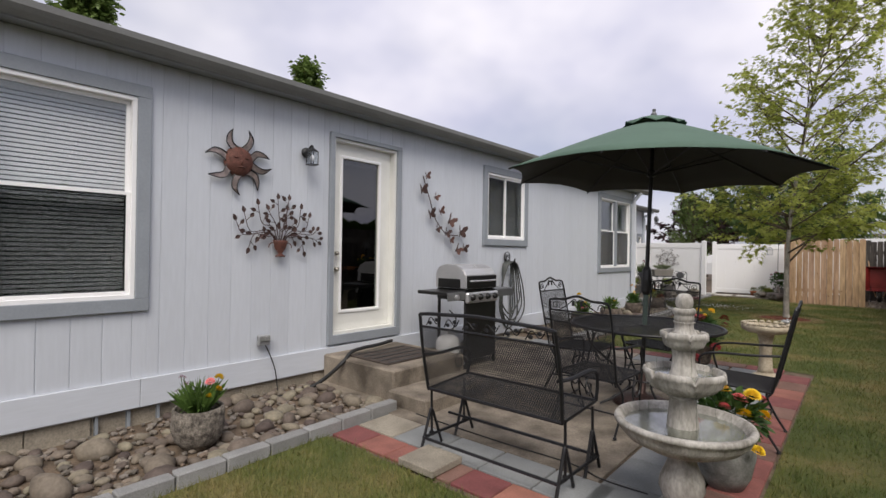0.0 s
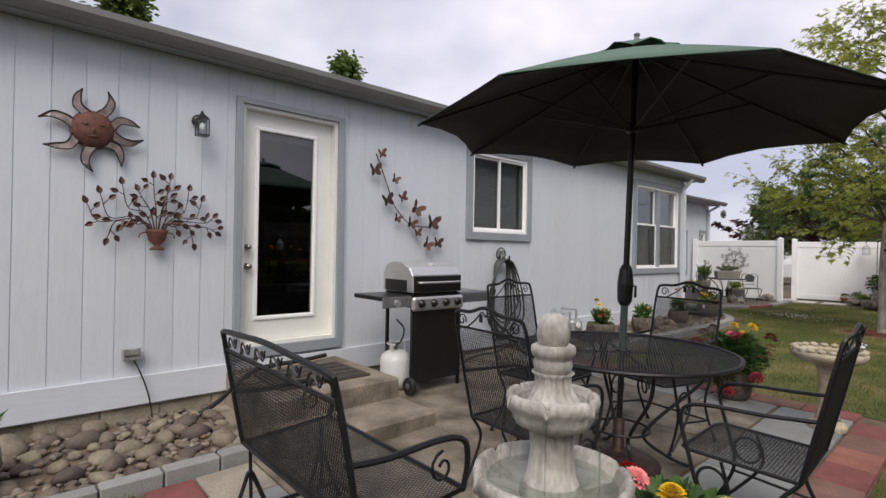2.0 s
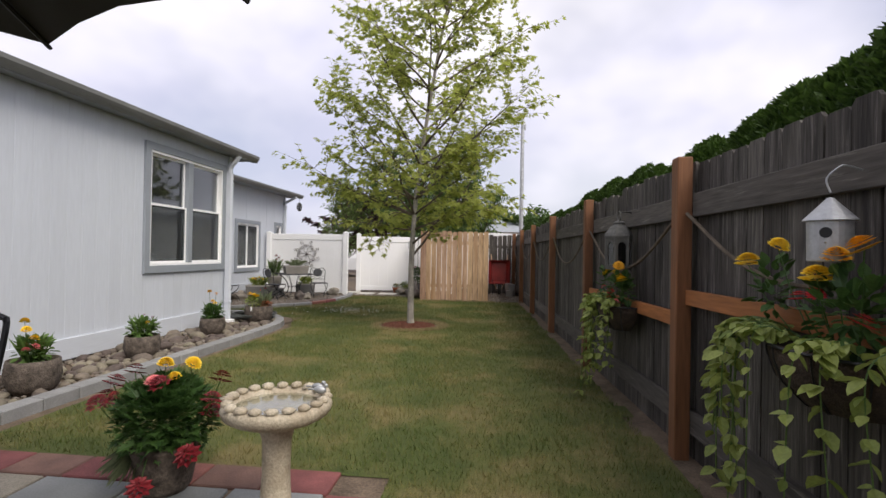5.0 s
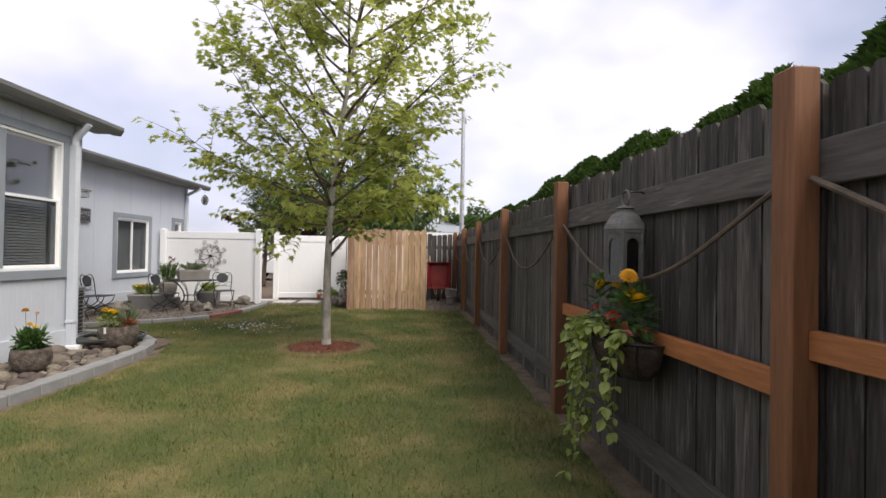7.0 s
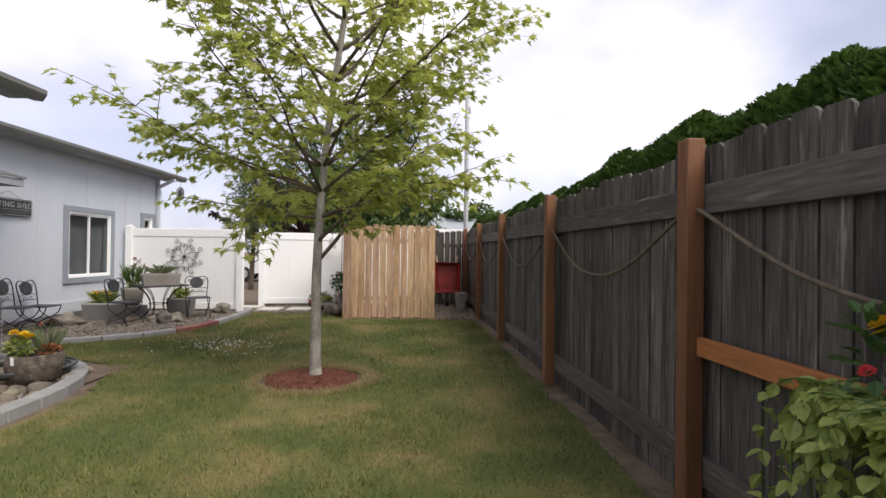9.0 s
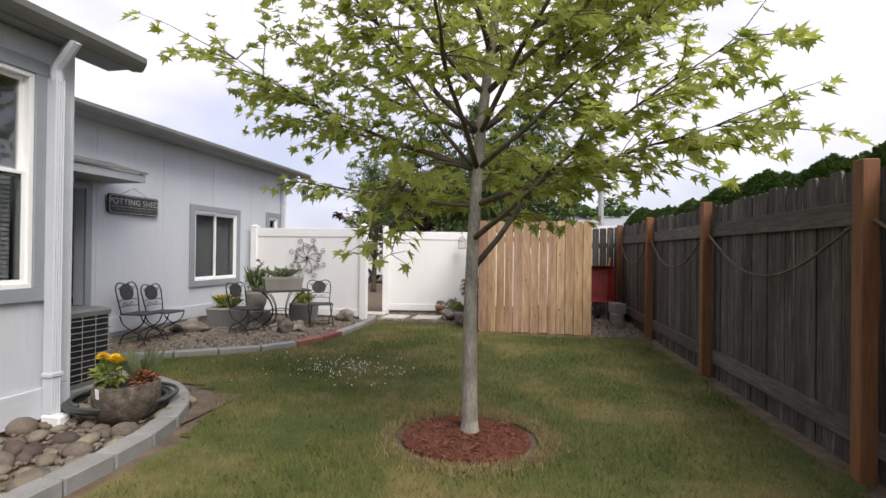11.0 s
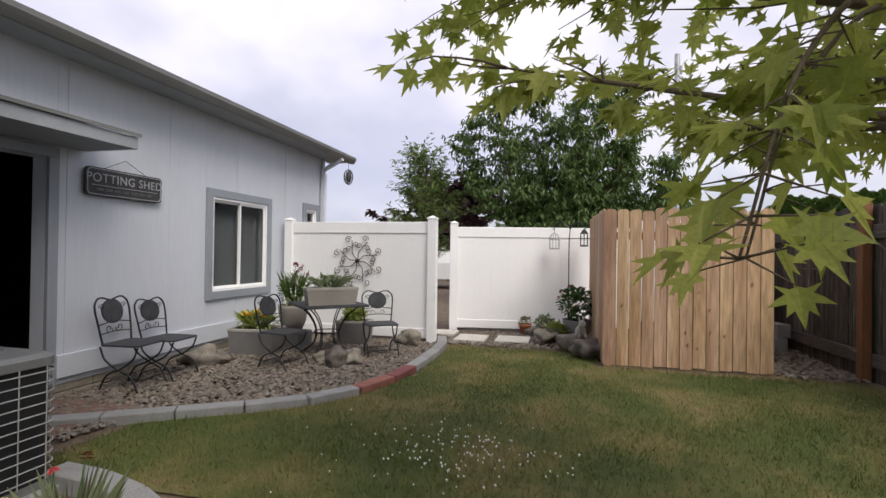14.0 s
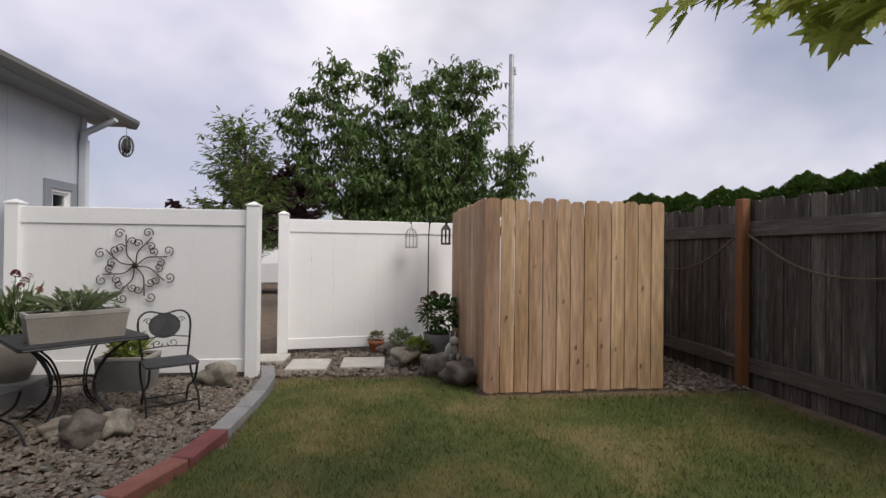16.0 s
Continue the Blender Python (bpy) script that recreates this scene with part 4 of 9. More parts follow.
def maple(at):
    r = random.Random(21)
    t = thing("maple_tree", "young maple with grey trunk and thin yellow-green crown", "tree", Matrix.Translation(at))
    trunk_pts = smooth_line([(0, 0, -0.03), (-0.005, 0.0, 0.5), (0.0, 0.0, 1.2), (0.05, 0.03, 2.2), (0.2, 0.0, 3.4), (0.42, -0.03, 4.8), (0.66, 0.02, 6.2), (0.85, 0.02, 7.7)], 4)
    bm = tube(B(), trunk_pts, 0.062, 10, r2=0.009)
    lathe(bm, [(0.085, -0.03), (0.07, 0.04), (0.058, 0.12)], 10)
    trunk = part("trunk", bm, M["bark"], t, smooth=True)
    lv, lf = [], []
    limbs = []
    # limbs: height, heading, length, rise
    heads = [(1.10, 12, 2.7, 1.1), (1.72, 186, 1.2, 0.05), (1.5, 300, 1.9, 0.35), (1.6, 60, 1.6, 0.45), (1.76, 335, 1.6, 0.42), (1.9, 200, 1.25, 0.85), (1.85, 265, 2.0, 0.5), (1.56, 112, 1.3, 0.12), (1.75, 100, 1.6, 0.6), (2.05, 188, 1.9, 0.4), (2.12, 165, 2.0, 0.42), (2.2, 212, 1.85, 0.5), (2.02, 332, 1.6, 0.55), (2.15, 18, 1.5, 0.6), (2.1, 352, 1.4, 0.75)]
    z, az = 2.0, 160.0
    while z < 7.3:
        ln = min(0.5 + (7.7 - z) * 0.40, 2.35) * r.uniform(0.8, 1.12) * (1.0 + 0.16 * math.cos(radians(az)))
        heads.append((z, az, ln, 0.36 + 0.12 * z * r.uniform(0.7, 1.2)))
        z += r.uniform(0.085, 0.145)
        az += 137.5 + r.uniform(-22, 22)
    bl = B()
    for z, az, ln, rise in heads:
        a = radians(az)
        k = min(range(len(trunk_pts)), key=lambda i: abs(trunk_pts[i].z - z))
        base = trunk_pts[k].copy()
        d = (math.cos(a), math.sin(a), rise)
        rad = 0.011 + 0.011 * ln / 2
        if z == 1.10:
            rad = 0.024
        low = z in (1.72, 1.56)
        pts = grow_branch(r, base, d, ln, rad, 9, 0.05 if low else 0.13, 0.02 if z > 2 or low else -0.02)
        tube(bl, pts, rad, 6, r2=0.003)
        for i in range(2, 10):
            for s in range(((4 if z < 3.8 else 3) if i > 3 else 2) if not (z < 1.95 and 140 < az % 360 < 250) else (2 if low else 1 + i % 2)):
                dirn = (pts[i] - pts[i - 1]).normalized()
                sa = r.uniform(0, 6.283)
                side = (dirn + 1.0 * Vector((math.cos(sa), math.sin(sa), r.uniform(-0.35, 0.5)))).normalized()
                tl = r.uniform(0.22, 0.62) * (0.7 + 0.4 * ln / 2) * (0.5 if low else 1.0)
                tp = grow_branch(r, pts[i], side, tl, 0.004, 4, 0.2, -0.05)
                tube(bl, tp, 0.0045, 4, r2=0.0015)
                for q in range(1, 5):
                    for e in range(2 if low else 3):
                        if tp[q].x < -0.55 and tp[q].z < 1.95 and not low or tp[q].z < 1.42:
                            continue
                        add_leaf(lv, lf, tp[q] + Vector((r.uniform(-0.04, 0.04), r.uniform(-0.04, 0.04), r.uniform(-0.05, 0.02))), (tp[q] - tp[q - 1]).normalized() + Vector((r.uniform(-0.7, 0.7), r.uniform(-0.7, 0.7), 0)), r.uniform(0.06, 0.105), leaf_shape("maple"), r, 0.45)
    for az, ln, top in ((214, 0.85, 2.05), (196, 0.62, 1.98)):
        a = radians(az)
        base = min(trunk_pts, key=lambda q: abs(q.z - top)).copy()
        bough = smooth_line([base, base + Vector((0.45 * ln * math.cos(a), 0.45 * ln * math.sin(a), 0.02)), base + Vector((0.8 * ln * math.cos(a), 0.8 * ln * math.sin(a), -0.22)), base + Vector((ln * math.cos(a), ln * math.sin(a), -0.62))], 5)
        tube(bl, bough, 0.011, 6, r2=0.003)
        for i in range(5, len(bough)):
            for e in range(3):
                side = Vector((r.uniform(-1, 1), r.uniform(-1, 1), r.uniform(-0.5, 0.2)))
                tip = bough[i] + 0.13 * side.normalized()
                tube(bl, [bough[i], tip], 0.003, 4, r2=0.0015)
                add_leaf(lv, lf, tip, side, r.uniform(0.09, 0.135), leaf_shape("maple"), r, 0.7)
    part("branchwork", bl, M["twig"], trunk, "thin brown limbs and twigs", True)
    soup("crown", lv, lf, M["maple"], t, "loose crown of lobed yellow-green leaves")
    return t


maple((-1.17, 12.76, 0.0))


def orchard_tree(name, at, height, spread, seed, leaf, mat_leaf, label, leaves=3, size=(0.1, 0.19), shape="long", first=0.25, trunk_r=0.1, twigs=4):
    r = random.Random(seed)
    t = thing(name, label, "tree", Matrix.Translation(at))
    tp = grow_branch(r, (0, 0, -0.05), (0.03, 0, 1), height * 0.97, trunk_r, 10, 0.05, 0.1)
    trunk = part("trunk", tube(B(), tp, trunk_r, 8, r2=0.02), M["twig"], t, smooth=True)
    bl, lv, lf = B(), [], []
    n = int(height * 7)
    for i in range(n):
        u = first + (0.97 - first) * i / n
        a = radians(i * 137.5 + r.uniform(-20, 20))
        k = min(9, int(u * 10))
        base = tp[k].lerp(tp[k + 1], u * 10 - k)
        ln = spread * (1.05 - 0.75 * ((u - first) / (1 - first)) ** 1.3) * r.uniform(0.6, 1.15)
        pts = grow_branch(r, base, (math.cos(a), math.sin(a), r.uniform(0.4, 1.1)), ln, 0.03, 7, 0.16, 0.03)
        tube(bl, pts, 0.012 + 0.012 * ln, 5, r2=0.004)
        for j in range(2, 8):
            for s in range(twigs):
                sa = r.uniform(0, 6.283)
                side = ((pts[j] - pts[j - 1]).normalized() + Vector((math.cos(sa), math.sin(sa), r.uniform(-0.3, 0.6)))).normalized()
                tw = grow_branch(r, pts[j], side, r.uniform(0.3, 0.7), 0.004, 4, 0.2, 0.0)
                tube(bl, tw, 0.005, 3, r2=0.002)
                for q in range(1, 5):
                    for e in range(leaves):
                        add_leaf(lv, lf, tw[q], (tw[q] - tw[q - 1]).normalized() + Vector((r.uniform(-0.8, 0.8), r.uniform(-0.8, 0.8), r.uniform(-0.3, 0.3))), r.uniform(*size), leaf_shape(shape), r, 0.35)
    part("branchwork", bl, M["twig"], trunk, "brown limbs", True)
    soup("crown", lv, lf, mat_leaf, t, "crown of many small leaves")
    return t


def vase_tree(name, at, tops, seed, mat_leaf, label, size, leaves=3):
    """Several leaders rising from a short bole, each clad in side shoots."""
    r = random.Random(seed)
    t = thing(name, label, "tree", Matrix.Translation(at))
    trunk = part("trunk", tube(B(), [(0, 0, -0.05), (0.02, 0, 0.5), (0.0, 0.02, 1.0)], 0.13, 9, r2=0.10), M["twig"], t, smooth=True)
    bl, lv, lf = B(), [], []
    for x, y, h in tops:
        lead = smooth_line([(0, 0, 0.9), (x * 0.35, y * 0.35, 1.0 + h * 0.18), (x * 0.8, y * 0.8, h * 0.6), (x, y, h)], 6)
        tube(bl, lead, 0.07, 6, r2=0.008)
        k = len(lead)
        for i in range(3, k):
            u = i / k
            for s in range(4):
                a = r.uniform(0, 6.283)
                ln = (1.05 - 0.75 * u) * r.uniform(0.6, 1.2) + 0.12
                sh = grow_branch(r, lead[i], (math.cos(a), math.sin(a), r.uniform(0.3, 1.0)), ln, 0.01, 6, 0.18, 0.02)
                tube(bl, sh, 0.012, 4, r2=0.003)
                for j in range(1, 7):
                    for w in range(2):
                        b = r.uniform(0, 6.283)
                        tw = grow_branch(r, sh[j], (math.cos(b), math.sin(b), r.uniform(-0.2, 0.7)), r.uniform(0.15, 0.4), 0.004, 3, 0.2, 0.0)
                        for q in range(1, 4):
                            for e in range(leaves):
                                add_leaf(lv, lf, tw[q], Vector((r.uniform(-1, 1), r.uniform(-1, 1), r.uniform(-0.4, 0.3))), r.uniform(*size), leaf_shape("long"), r, 0.5)
    part("branchwork", bl, M["twig"], trunk, "brown limbs", True)
    soup("crown", lv, lf, mat_leaf, t, "crown of many long drooping leaves")
    return t


vase_tree("cherry_tree", (-2.2, 23.9, -0.1), [(-2.5, 0.2, 4.7), (-1.6, -0.3, 5.2), (-0.6, 0.2, 5.65), (0.3, -0.5, 4.9), (0.95, 0.3, 5.5), (1.5, -0.1, 5.4), (2.4, 0.2, 3.55), (0.1, 0.8, 4.5), (-1.2, 0.6, 4.1), (1.6, 0.6, 3.9)], 5, M["dark_leaf"], "dark green cherry tree standing beyond the white fence", (0.10, 0.19), 2)
orchard_tree("fruit_tree", (-6.1, 24.6, -0.1), 4.2, 1.3, 9, None, M["far_leaf"], "lighter green young tree beyond the white fence", twigs=3, leaves=2)
orchard_tree("plum_tree", (-7.5, 34.0, -0.1), 4.3, 3.6, 12, None, M["purple_leaf"], "dark purple-leaved plum tree in the distance", leaves=3, size=(0.2, 0.34), shape="oval", first=0.15)
orchard_tree("plum_tree", (2.6, 40.0, -0.1), 3.6, 3.4, 13, None, M["dark_leaf"], "dark green tree in the distance", leaves=3, size=(0.2, 0.34), shape="oval", first=0.15)
orchard_tree("poplar_tree", (-20.0, 13.45, 0), 10.3, 0.75, 14, None, M["far_leaf"], "slim poplar rising behind the house roof", leaves=2, size=(0.16, 0.26), shape="oval", first=0.45, twigs=3)
orchard_tree("poplar_tree", (-20.0, 4.6, 0), 10.6, 0.9, 15, None, M["far_leaf"], "slim poplar rising behind the house roof", leaves=2, size=(0.16, 0.26), shape="oval", first=0.5, twigs=3)


# clipped evergreen hedge behind the weathered fence
def hedge():
    r = random.Random(3)
    root = thing("hedge", "row of dark green arborvitae behind the fence", "hedge", kind="stuff")
    bm = B()
    v, f = [], []
    y = -8.0
    while y < 21:
        x = fence_x(y) + 0.55
        h = 2.04 + 0.03 * max(0.0, y - 16.0) + 0.13 * max(0.0, min(1.0, (14.5 - y) / 3)) + 0.10 * max(0.0, min(2.2, 7.8 - y)) + 0.04 * math.sin(y * 1.3) + 0.05 + 0.07 * max(0.0, min(1.0, (y - 10.5) / 2)) * max(0.0, min(1.0, (17.5 - y) / 2)) - 0.10 * abs(math.sin(y * 2.9 + 0.5 * math.sin(y))) ** 2 + r.uniform(-0.03, 0.05)
        blob(bm, (x, y, h / 2 - 0.07), (0.35, 0.36, h / 2 - 0.03), 0.16, 3, 5.5, r.random() * 9)
        for k in range(5200 if y > 2 else 400):
            a, u = r.uniform(0, 6.283), r.random()
            z = h * (0.76 + 0.25 * u)
            rad = 0.40 * math.sqrt(max(0.0, 1 - ((z - h * 0.5 + 0.03) / (h * 0.515)) ** 2)) * r.uniform(0.9, 1.12)
            p = Vector((x + rad * math.cos(a), y + rad * math.sin(a), z))
            out = Vector((math.cos(a) * 0.5, math.sin(a) * 0.5, 0.7))
            add_leaf(v, f, p - out * 0.025, out, r.uniform(0.025, 0.075), leaf_shape("long" if k % 3 else "oval"), r, 0.0)
        y += r.uniform(0.30, 0.44)
    part("hedge_core", bm, M["hedge"], root)
    soup("hedge_sprays", v, f, M["hedge"], root)


hedge()

# ---- more materials ----
M["canopy"] = mat("green_canvas", (0.075, 0.13, 0.095), 0.85, var=0.08, scale=3, fine=160, grain=0.08, bump=0.1)
M["stone"] = mat("cast_stone", (0.34, 0.315, 0.27), 0.85, var=0.4, scale=11, fine=80, grain=0.2, bump=0.4, col2=(0.52, 0.50, 0.46), stretch=(1, 1, 0.4))
M["bath_stone"] = mat("buff_cast_stone", (0.46, 0.38, 0.27), 0.9, var=0.25, scale=8, fine=80, grain=0.2, bump=0.5, col2=(0.55, 0.49, 0.38))
M["water"] = glass_mat("shallow_water", (0.9, 0.92, 0.9), 0.03, 0.12)
M["steel"] = mat("brushed_steel", (0.66, 0.66, 0.67), 0.38, 0.75, var=0.1, scale=2, fine=90, grain=0.08, bump=0.04, stretch=(1, 0.05, 1))
M["black_panel"] = mat("black_enamel", (0.012, 0.012, 0.012), 0.35, var=0.2, grain=0.1, bump=0.02)
M["grey_shelf"] = mat("grey_shelf_metal", (0.20, 0.205, 0.21), 0.4, 0.4, var=0.1, grain=0.05, bump=0.02)
M["rubber"] = mat("black_rubber", (0.02, 0.02, 0.02), 0.6, var=0.2, bump=0.05)
M["hose"] = mat("dark_green_grey_hose", (0.055, 0.06, 0.055), 0.5, var=0.2, bump=0.05)
M["tank"] = mat("white_tank_paint", (0.70, 0.70, 0.69), 0.35, var=0.06, grain=0.04, bump=0.03)
M["rust"] = mat("rusty_brown_metal", (0.125, 0.050, 0.036), 0.7, 0.2, var=0.3, scale=18, fine=90, grain=0.25, bump=0.4)
M["bronze"] = mat("dark_bronze_metal", (0.075, 0.045, 0.04), 0.5, 0.6, var=0.35, scale=20, grain=0.2, bump=0.2)
M["grey_ray"] = mat("burnished_metal_ray", (0.30, 0.24, 0.21), 0.35, 0.7, var=0.3, scale=14, grain=0.15, bump=0.15)
M["mat_fibre"] = mat("brown_coir_mat", (0.065, 0.05, 0.042), 0.95, var=0.25, scale=20, fine=200, grain=0.35, bump=0.6)
M["glaze_pot"] = mat("blue_grey_pot", (0.22, 0.225, 0.215), 0.55, var=0.3, scale=16, fine=70, grain=0.2, bump=0.3)
M["brown_pot"] = mat("rough_brown_pot", (0.080, 0.061, 0.048), 0.85, var=0.45, scale=16, fine=60, grain=0.35, bump=0.8, col2=(0.155, 0.125, 0.10))
M["mosaic_pot"] = mat("cracked_grey_pot", (0.09, 0.075, 0.06), 0.85, var=0.5, scale=26, fine=80, grain=0.35, bump=0.9, col2=(0.27, 0.24, 0.2))
M["grey_planter"] = mat("taupe_planter", (0.27, 0.25, 0.22), 0.75, var=0.1, scale=4, grain=0.08, bump=0.1)
M["slate_planter"] = mat("slate_planter", (0.17, 0.165, 0.16), 0.8, var=0.15, scale=4, grain=0.1, bump=0.1)
M["terracotta"] = mat("terracotta", (0.38, 0.13, 0.06), 0.8, var=0.15, scale=8, bump=0.2)
M["potting"] = mat("dark_potting_soil", (0.035, 0.026, 0.02), 1.0, var=0.4, scale=40, fine=150, grain=0.4, bump=0.8)
M["leaf"] = leaf_mat("garden_leaf", (0.05, 0.105, 0.02), (0.13, 0.22, 0.05))
M["lime_leaf"] = leaf_mat("lime_vine_leaf", (0.16, 0.22, 0.035), (0.33, 0.38, 0.10), 0.35)
M["deep_leaf"] = leaf_mat("deep_green_leaf", (0.03, 0.075, 0.018), (0.075, 0.15, 0.035))
M["grey_leaf"] = leaf_mat("grey_green_leaf", (0.14, 0.18, 0.09), (0.26, 0.30, 0.17))
M["yellow"] = island_mat("yellow_petal", [(0.80, 0.52, 0.02), (0.9, 0.66, 0.03), (0.85, 0.58, 0.02)], 0.6, bump=0.05)
M["orange"] = island_mat("orange_petal", [(0.80, 0.40, 0.02), (0.88, 0.5, 0.03), (0.85, 0.45, 0.02)], 0.6, bump=0.05)
M["red"] = island_mat("red_petal", [(0.45, 0.012, 0.015), (0.6, 0.02, 0.025), (0.5, 0.015, 0.02)], 0.6, bump=0.05)
M["dark_red"] = island_mat("dark_red_petal", [(0.17, 0.010, 0.016), (0.26, 0.014, 0.022), (0.20, 0.012, 0.018)], 0.6, bump=0.05)
M["pink"] = island_mat("pink_petal", [(0.75, 0.18, 0.20), (0.85, 0.30, 0.28), (0.7, 0.22, 0.25)], 0.6, bump=0.05)
M["white_petal"] = island_mat("white_petal", [(0.75, 0.75, 0.7), (0.8, 0.8, 0.76), (0.7, 0.7, 0.66)], 0.6, bump=0.05)
M["purple"] = island_mat("purple_petal", [(0.10, 0.02, 0.05), (0.16, 0.03, 0.07), (0.12, 0.03, 0.06)], 0.6, bump=0.05)
M["zinc"] = mat("galvanised_zinc", (0.42, 0.43, 0.44), 0.5, 0.6, var=0.2, scale=9, grain=0.1, bump=0.1)
M["verdigris"] = mat("weathered_grey_metal", (0.12, 0.118, 0.108), 0.7, 0.3, var=0.25, scale=14, grain=0.15, bump=0.2)
M["sign"] = mat("black_sign_board", (0.03, 0.031, 0.034), 0.6, var=0.3, scale=10, grain=0.2, bump=0.2)
M["sign_letter"] = mat("silver_sign_letter", (0.33, 0.33, 0.34), 0.5, var=0.15, grain=0.1, bump=0)
M["slate_disc"] = mat("dark_slate_disc", (0.035, 0.036, 0.04), 0.6, var=0.3, scale=12, grain=0.2, bump=0.2)
M["ac_coil"] = mat("dark_ac_coil", (0.022, 0.023, 0.025), 0.6, 0.3, var=0.2, fine=150, grain=0.3, bump=0.3)
M["ac_top"] = mat("grey_ac_paint", (0.16, 0.165, 0.165), 0.5, var=0.1, grain=0.05, bump=0.05)
M["ac_wire"] = mat("pale_guard_wire", (0.36, 0.36, 0.35), 0.5, 0.2, var=0.15, bump=0)
M["barrow"] = mat("red_barrow_paint", (0.20, 0.02, 0.018), 0.45, var=0.15, bump=0.05)
M["car_paint"] = mat("white_car_paint", (0.75, 0.76, 0.77), 0.2, var=0.02, grain=0.01, bump=0)
M["coco"] = mat("dark_coco_liner", (0.055, 0.038, 0.026), 1.0, var=0.4, scale=18, fine=120, grain=0.4, bump=1.0)
M["stepstone"] = mat("pale_stepping_stone", (0.50, 0.48, 0.43), 0.9, var=0.12, scale=6, fine=120, grain=0.15, bump=0.3, piece=0.06)

# ---- patio ----


def slab_piece(parent, name, x0, y0, x1, y1, material, top=0.0, thick=0.06, label=""):
    bm = B()
    box(bm, (x0 + 0.004, y0 + 0.004, 0), (x1 - 0.004, y1 - 0.004, thick), 0.006)
    for v in bm.verts:
        v.co.z += ground_z(v.co.y) + top - thick
    return part(name, bm, material, parent, label)


patio = thing("patio", "patio of concrete, grey pavers and red edging bricks", "patio", pose(-0.045, -0.06, 0), kind="structure")
for y0, y1 in ((2.93, 4.2), (4.21, 5.55), (5.56, 6.42)):
    bm = box(B(), (-4.32, y0, 0), (-1.07, y1, 0.07), 0.004)
    for v in bm.verts:
        v.co.z += ground_z(v.co.y) - 0.073
    part("concrete_slab", bm, M["concrete"], patio, "stained tan concrete")
bm = B()
for y0, y1 in ((2.3, 4.5), (4.5, 7.1)):
    box(bm, (-4.32 if y0 > 4 else -2.95, y0, -0.09), (-0.26, y1, -0.045))
for v in bm.verts:
    v.co.z += ground_z(v.co.y) + 0.02
part("bedding", bm, M["soil"], patio)
rnd = random.Random(8)
# red edging: near row, outer row, far row
for k in range(9):
    slab_piece(patio, "edging_brick", -2.96 + 0.3 * k, 2.30, -2.66 + 0.3 * k, 2.56, M["brick"] if k % 4 != 3 else M["brown_brick"])
for k in range(12):
    slab_piece(patio, "edging_brick", -0.54, 2.57 + 0.354 * k, -0.27, 2.924 + 0.354 * k, M["brick"] if k % 3 != 1 else M["brown_brick"])
for k in range(7):
    slab_piece(patio, "edging_brick", -2.96 + 0.385 * k - 0.27, 6.82, -2.575 + 0.385 * k - 0.27, 7.08, M["brick"] if k % 3 != 2 else M["brown_brick"])
# grey pavers between the edging and the concrete
for k in range(5):
    slab_piece(patio, "paver", -2.96 + 0.405 * k, 2.57, -2.56 + 0.405 * k, 2.92, M["tan_paver"] if k == 0 else M["paver"])
for k in range(10):
    slab_piece(patio, "paver", -1.05, 2.57 + 0.425 * k, -0.55, 2.995 + 0.425 * k, M["paver"])
for k in range(6):
    slab_piece(patio, "paver", -4.3 + 0.54 * k, 6.43, -3.77 + 0.54 * k, 6.81, M["paver"] if k % 3 else M["tan_paver"])
ob = slab_piece(None, "stepping_block", -2.22, 2.19, -1.90, 2.50, M["tan_paver"], 0.055, 0.05)
tagged(ob, "loose square aggregate stepping block on the patio's edge", "paving block")

st = thing("concrete_steps", "two worn tan concrete steps below the patio door", "steps", kind="structure")
part("upper_step", box(B(), (-4.318, 3.10, -0.10), (-3.22, 4.18, 0.215), 0.015), M["concrete"], st)
part("lower_step", box(B(), (-3.219, 3.03, -0.10), (-2.73, 4.18, 0.055), 0.015), M["concrete"], st)
dm = thing("doormat", "dark brown coir doormat on the top step", "doormat")
part("mat_body", box(B(), (-4.02, 3.22, 0.2155), (-3.42, 4.02, 0.232), 0.005), M["mat_fibre"], dm)
for k in range(5):
    part("rib", box(B(), (-3.98 + 0.13 * k, 3.26, 0.2325), (-3.95 + 0.13 * k, 3.98, 0.236)), M["rubber"], dm)
ob = part("drain_pipe", tube(B(), smooth_line([(-4.2, 4.0, 0.262), (-4.12, 3.7, 0.262), (-4.05, 3.3, 0.262), (-3.95, 3.08, 0.19), (-4.08, 2.95, 0.02), (-4.2, 2.8, -0.09), (-4.22, 2.4, -0.11)], 6), 0.02, 8), M["rubber"], None, smooth=True)
tagged(ob, "black corrugated drain hose running over the step", "hose")

# ---- kerbs, rocks, gravel ----


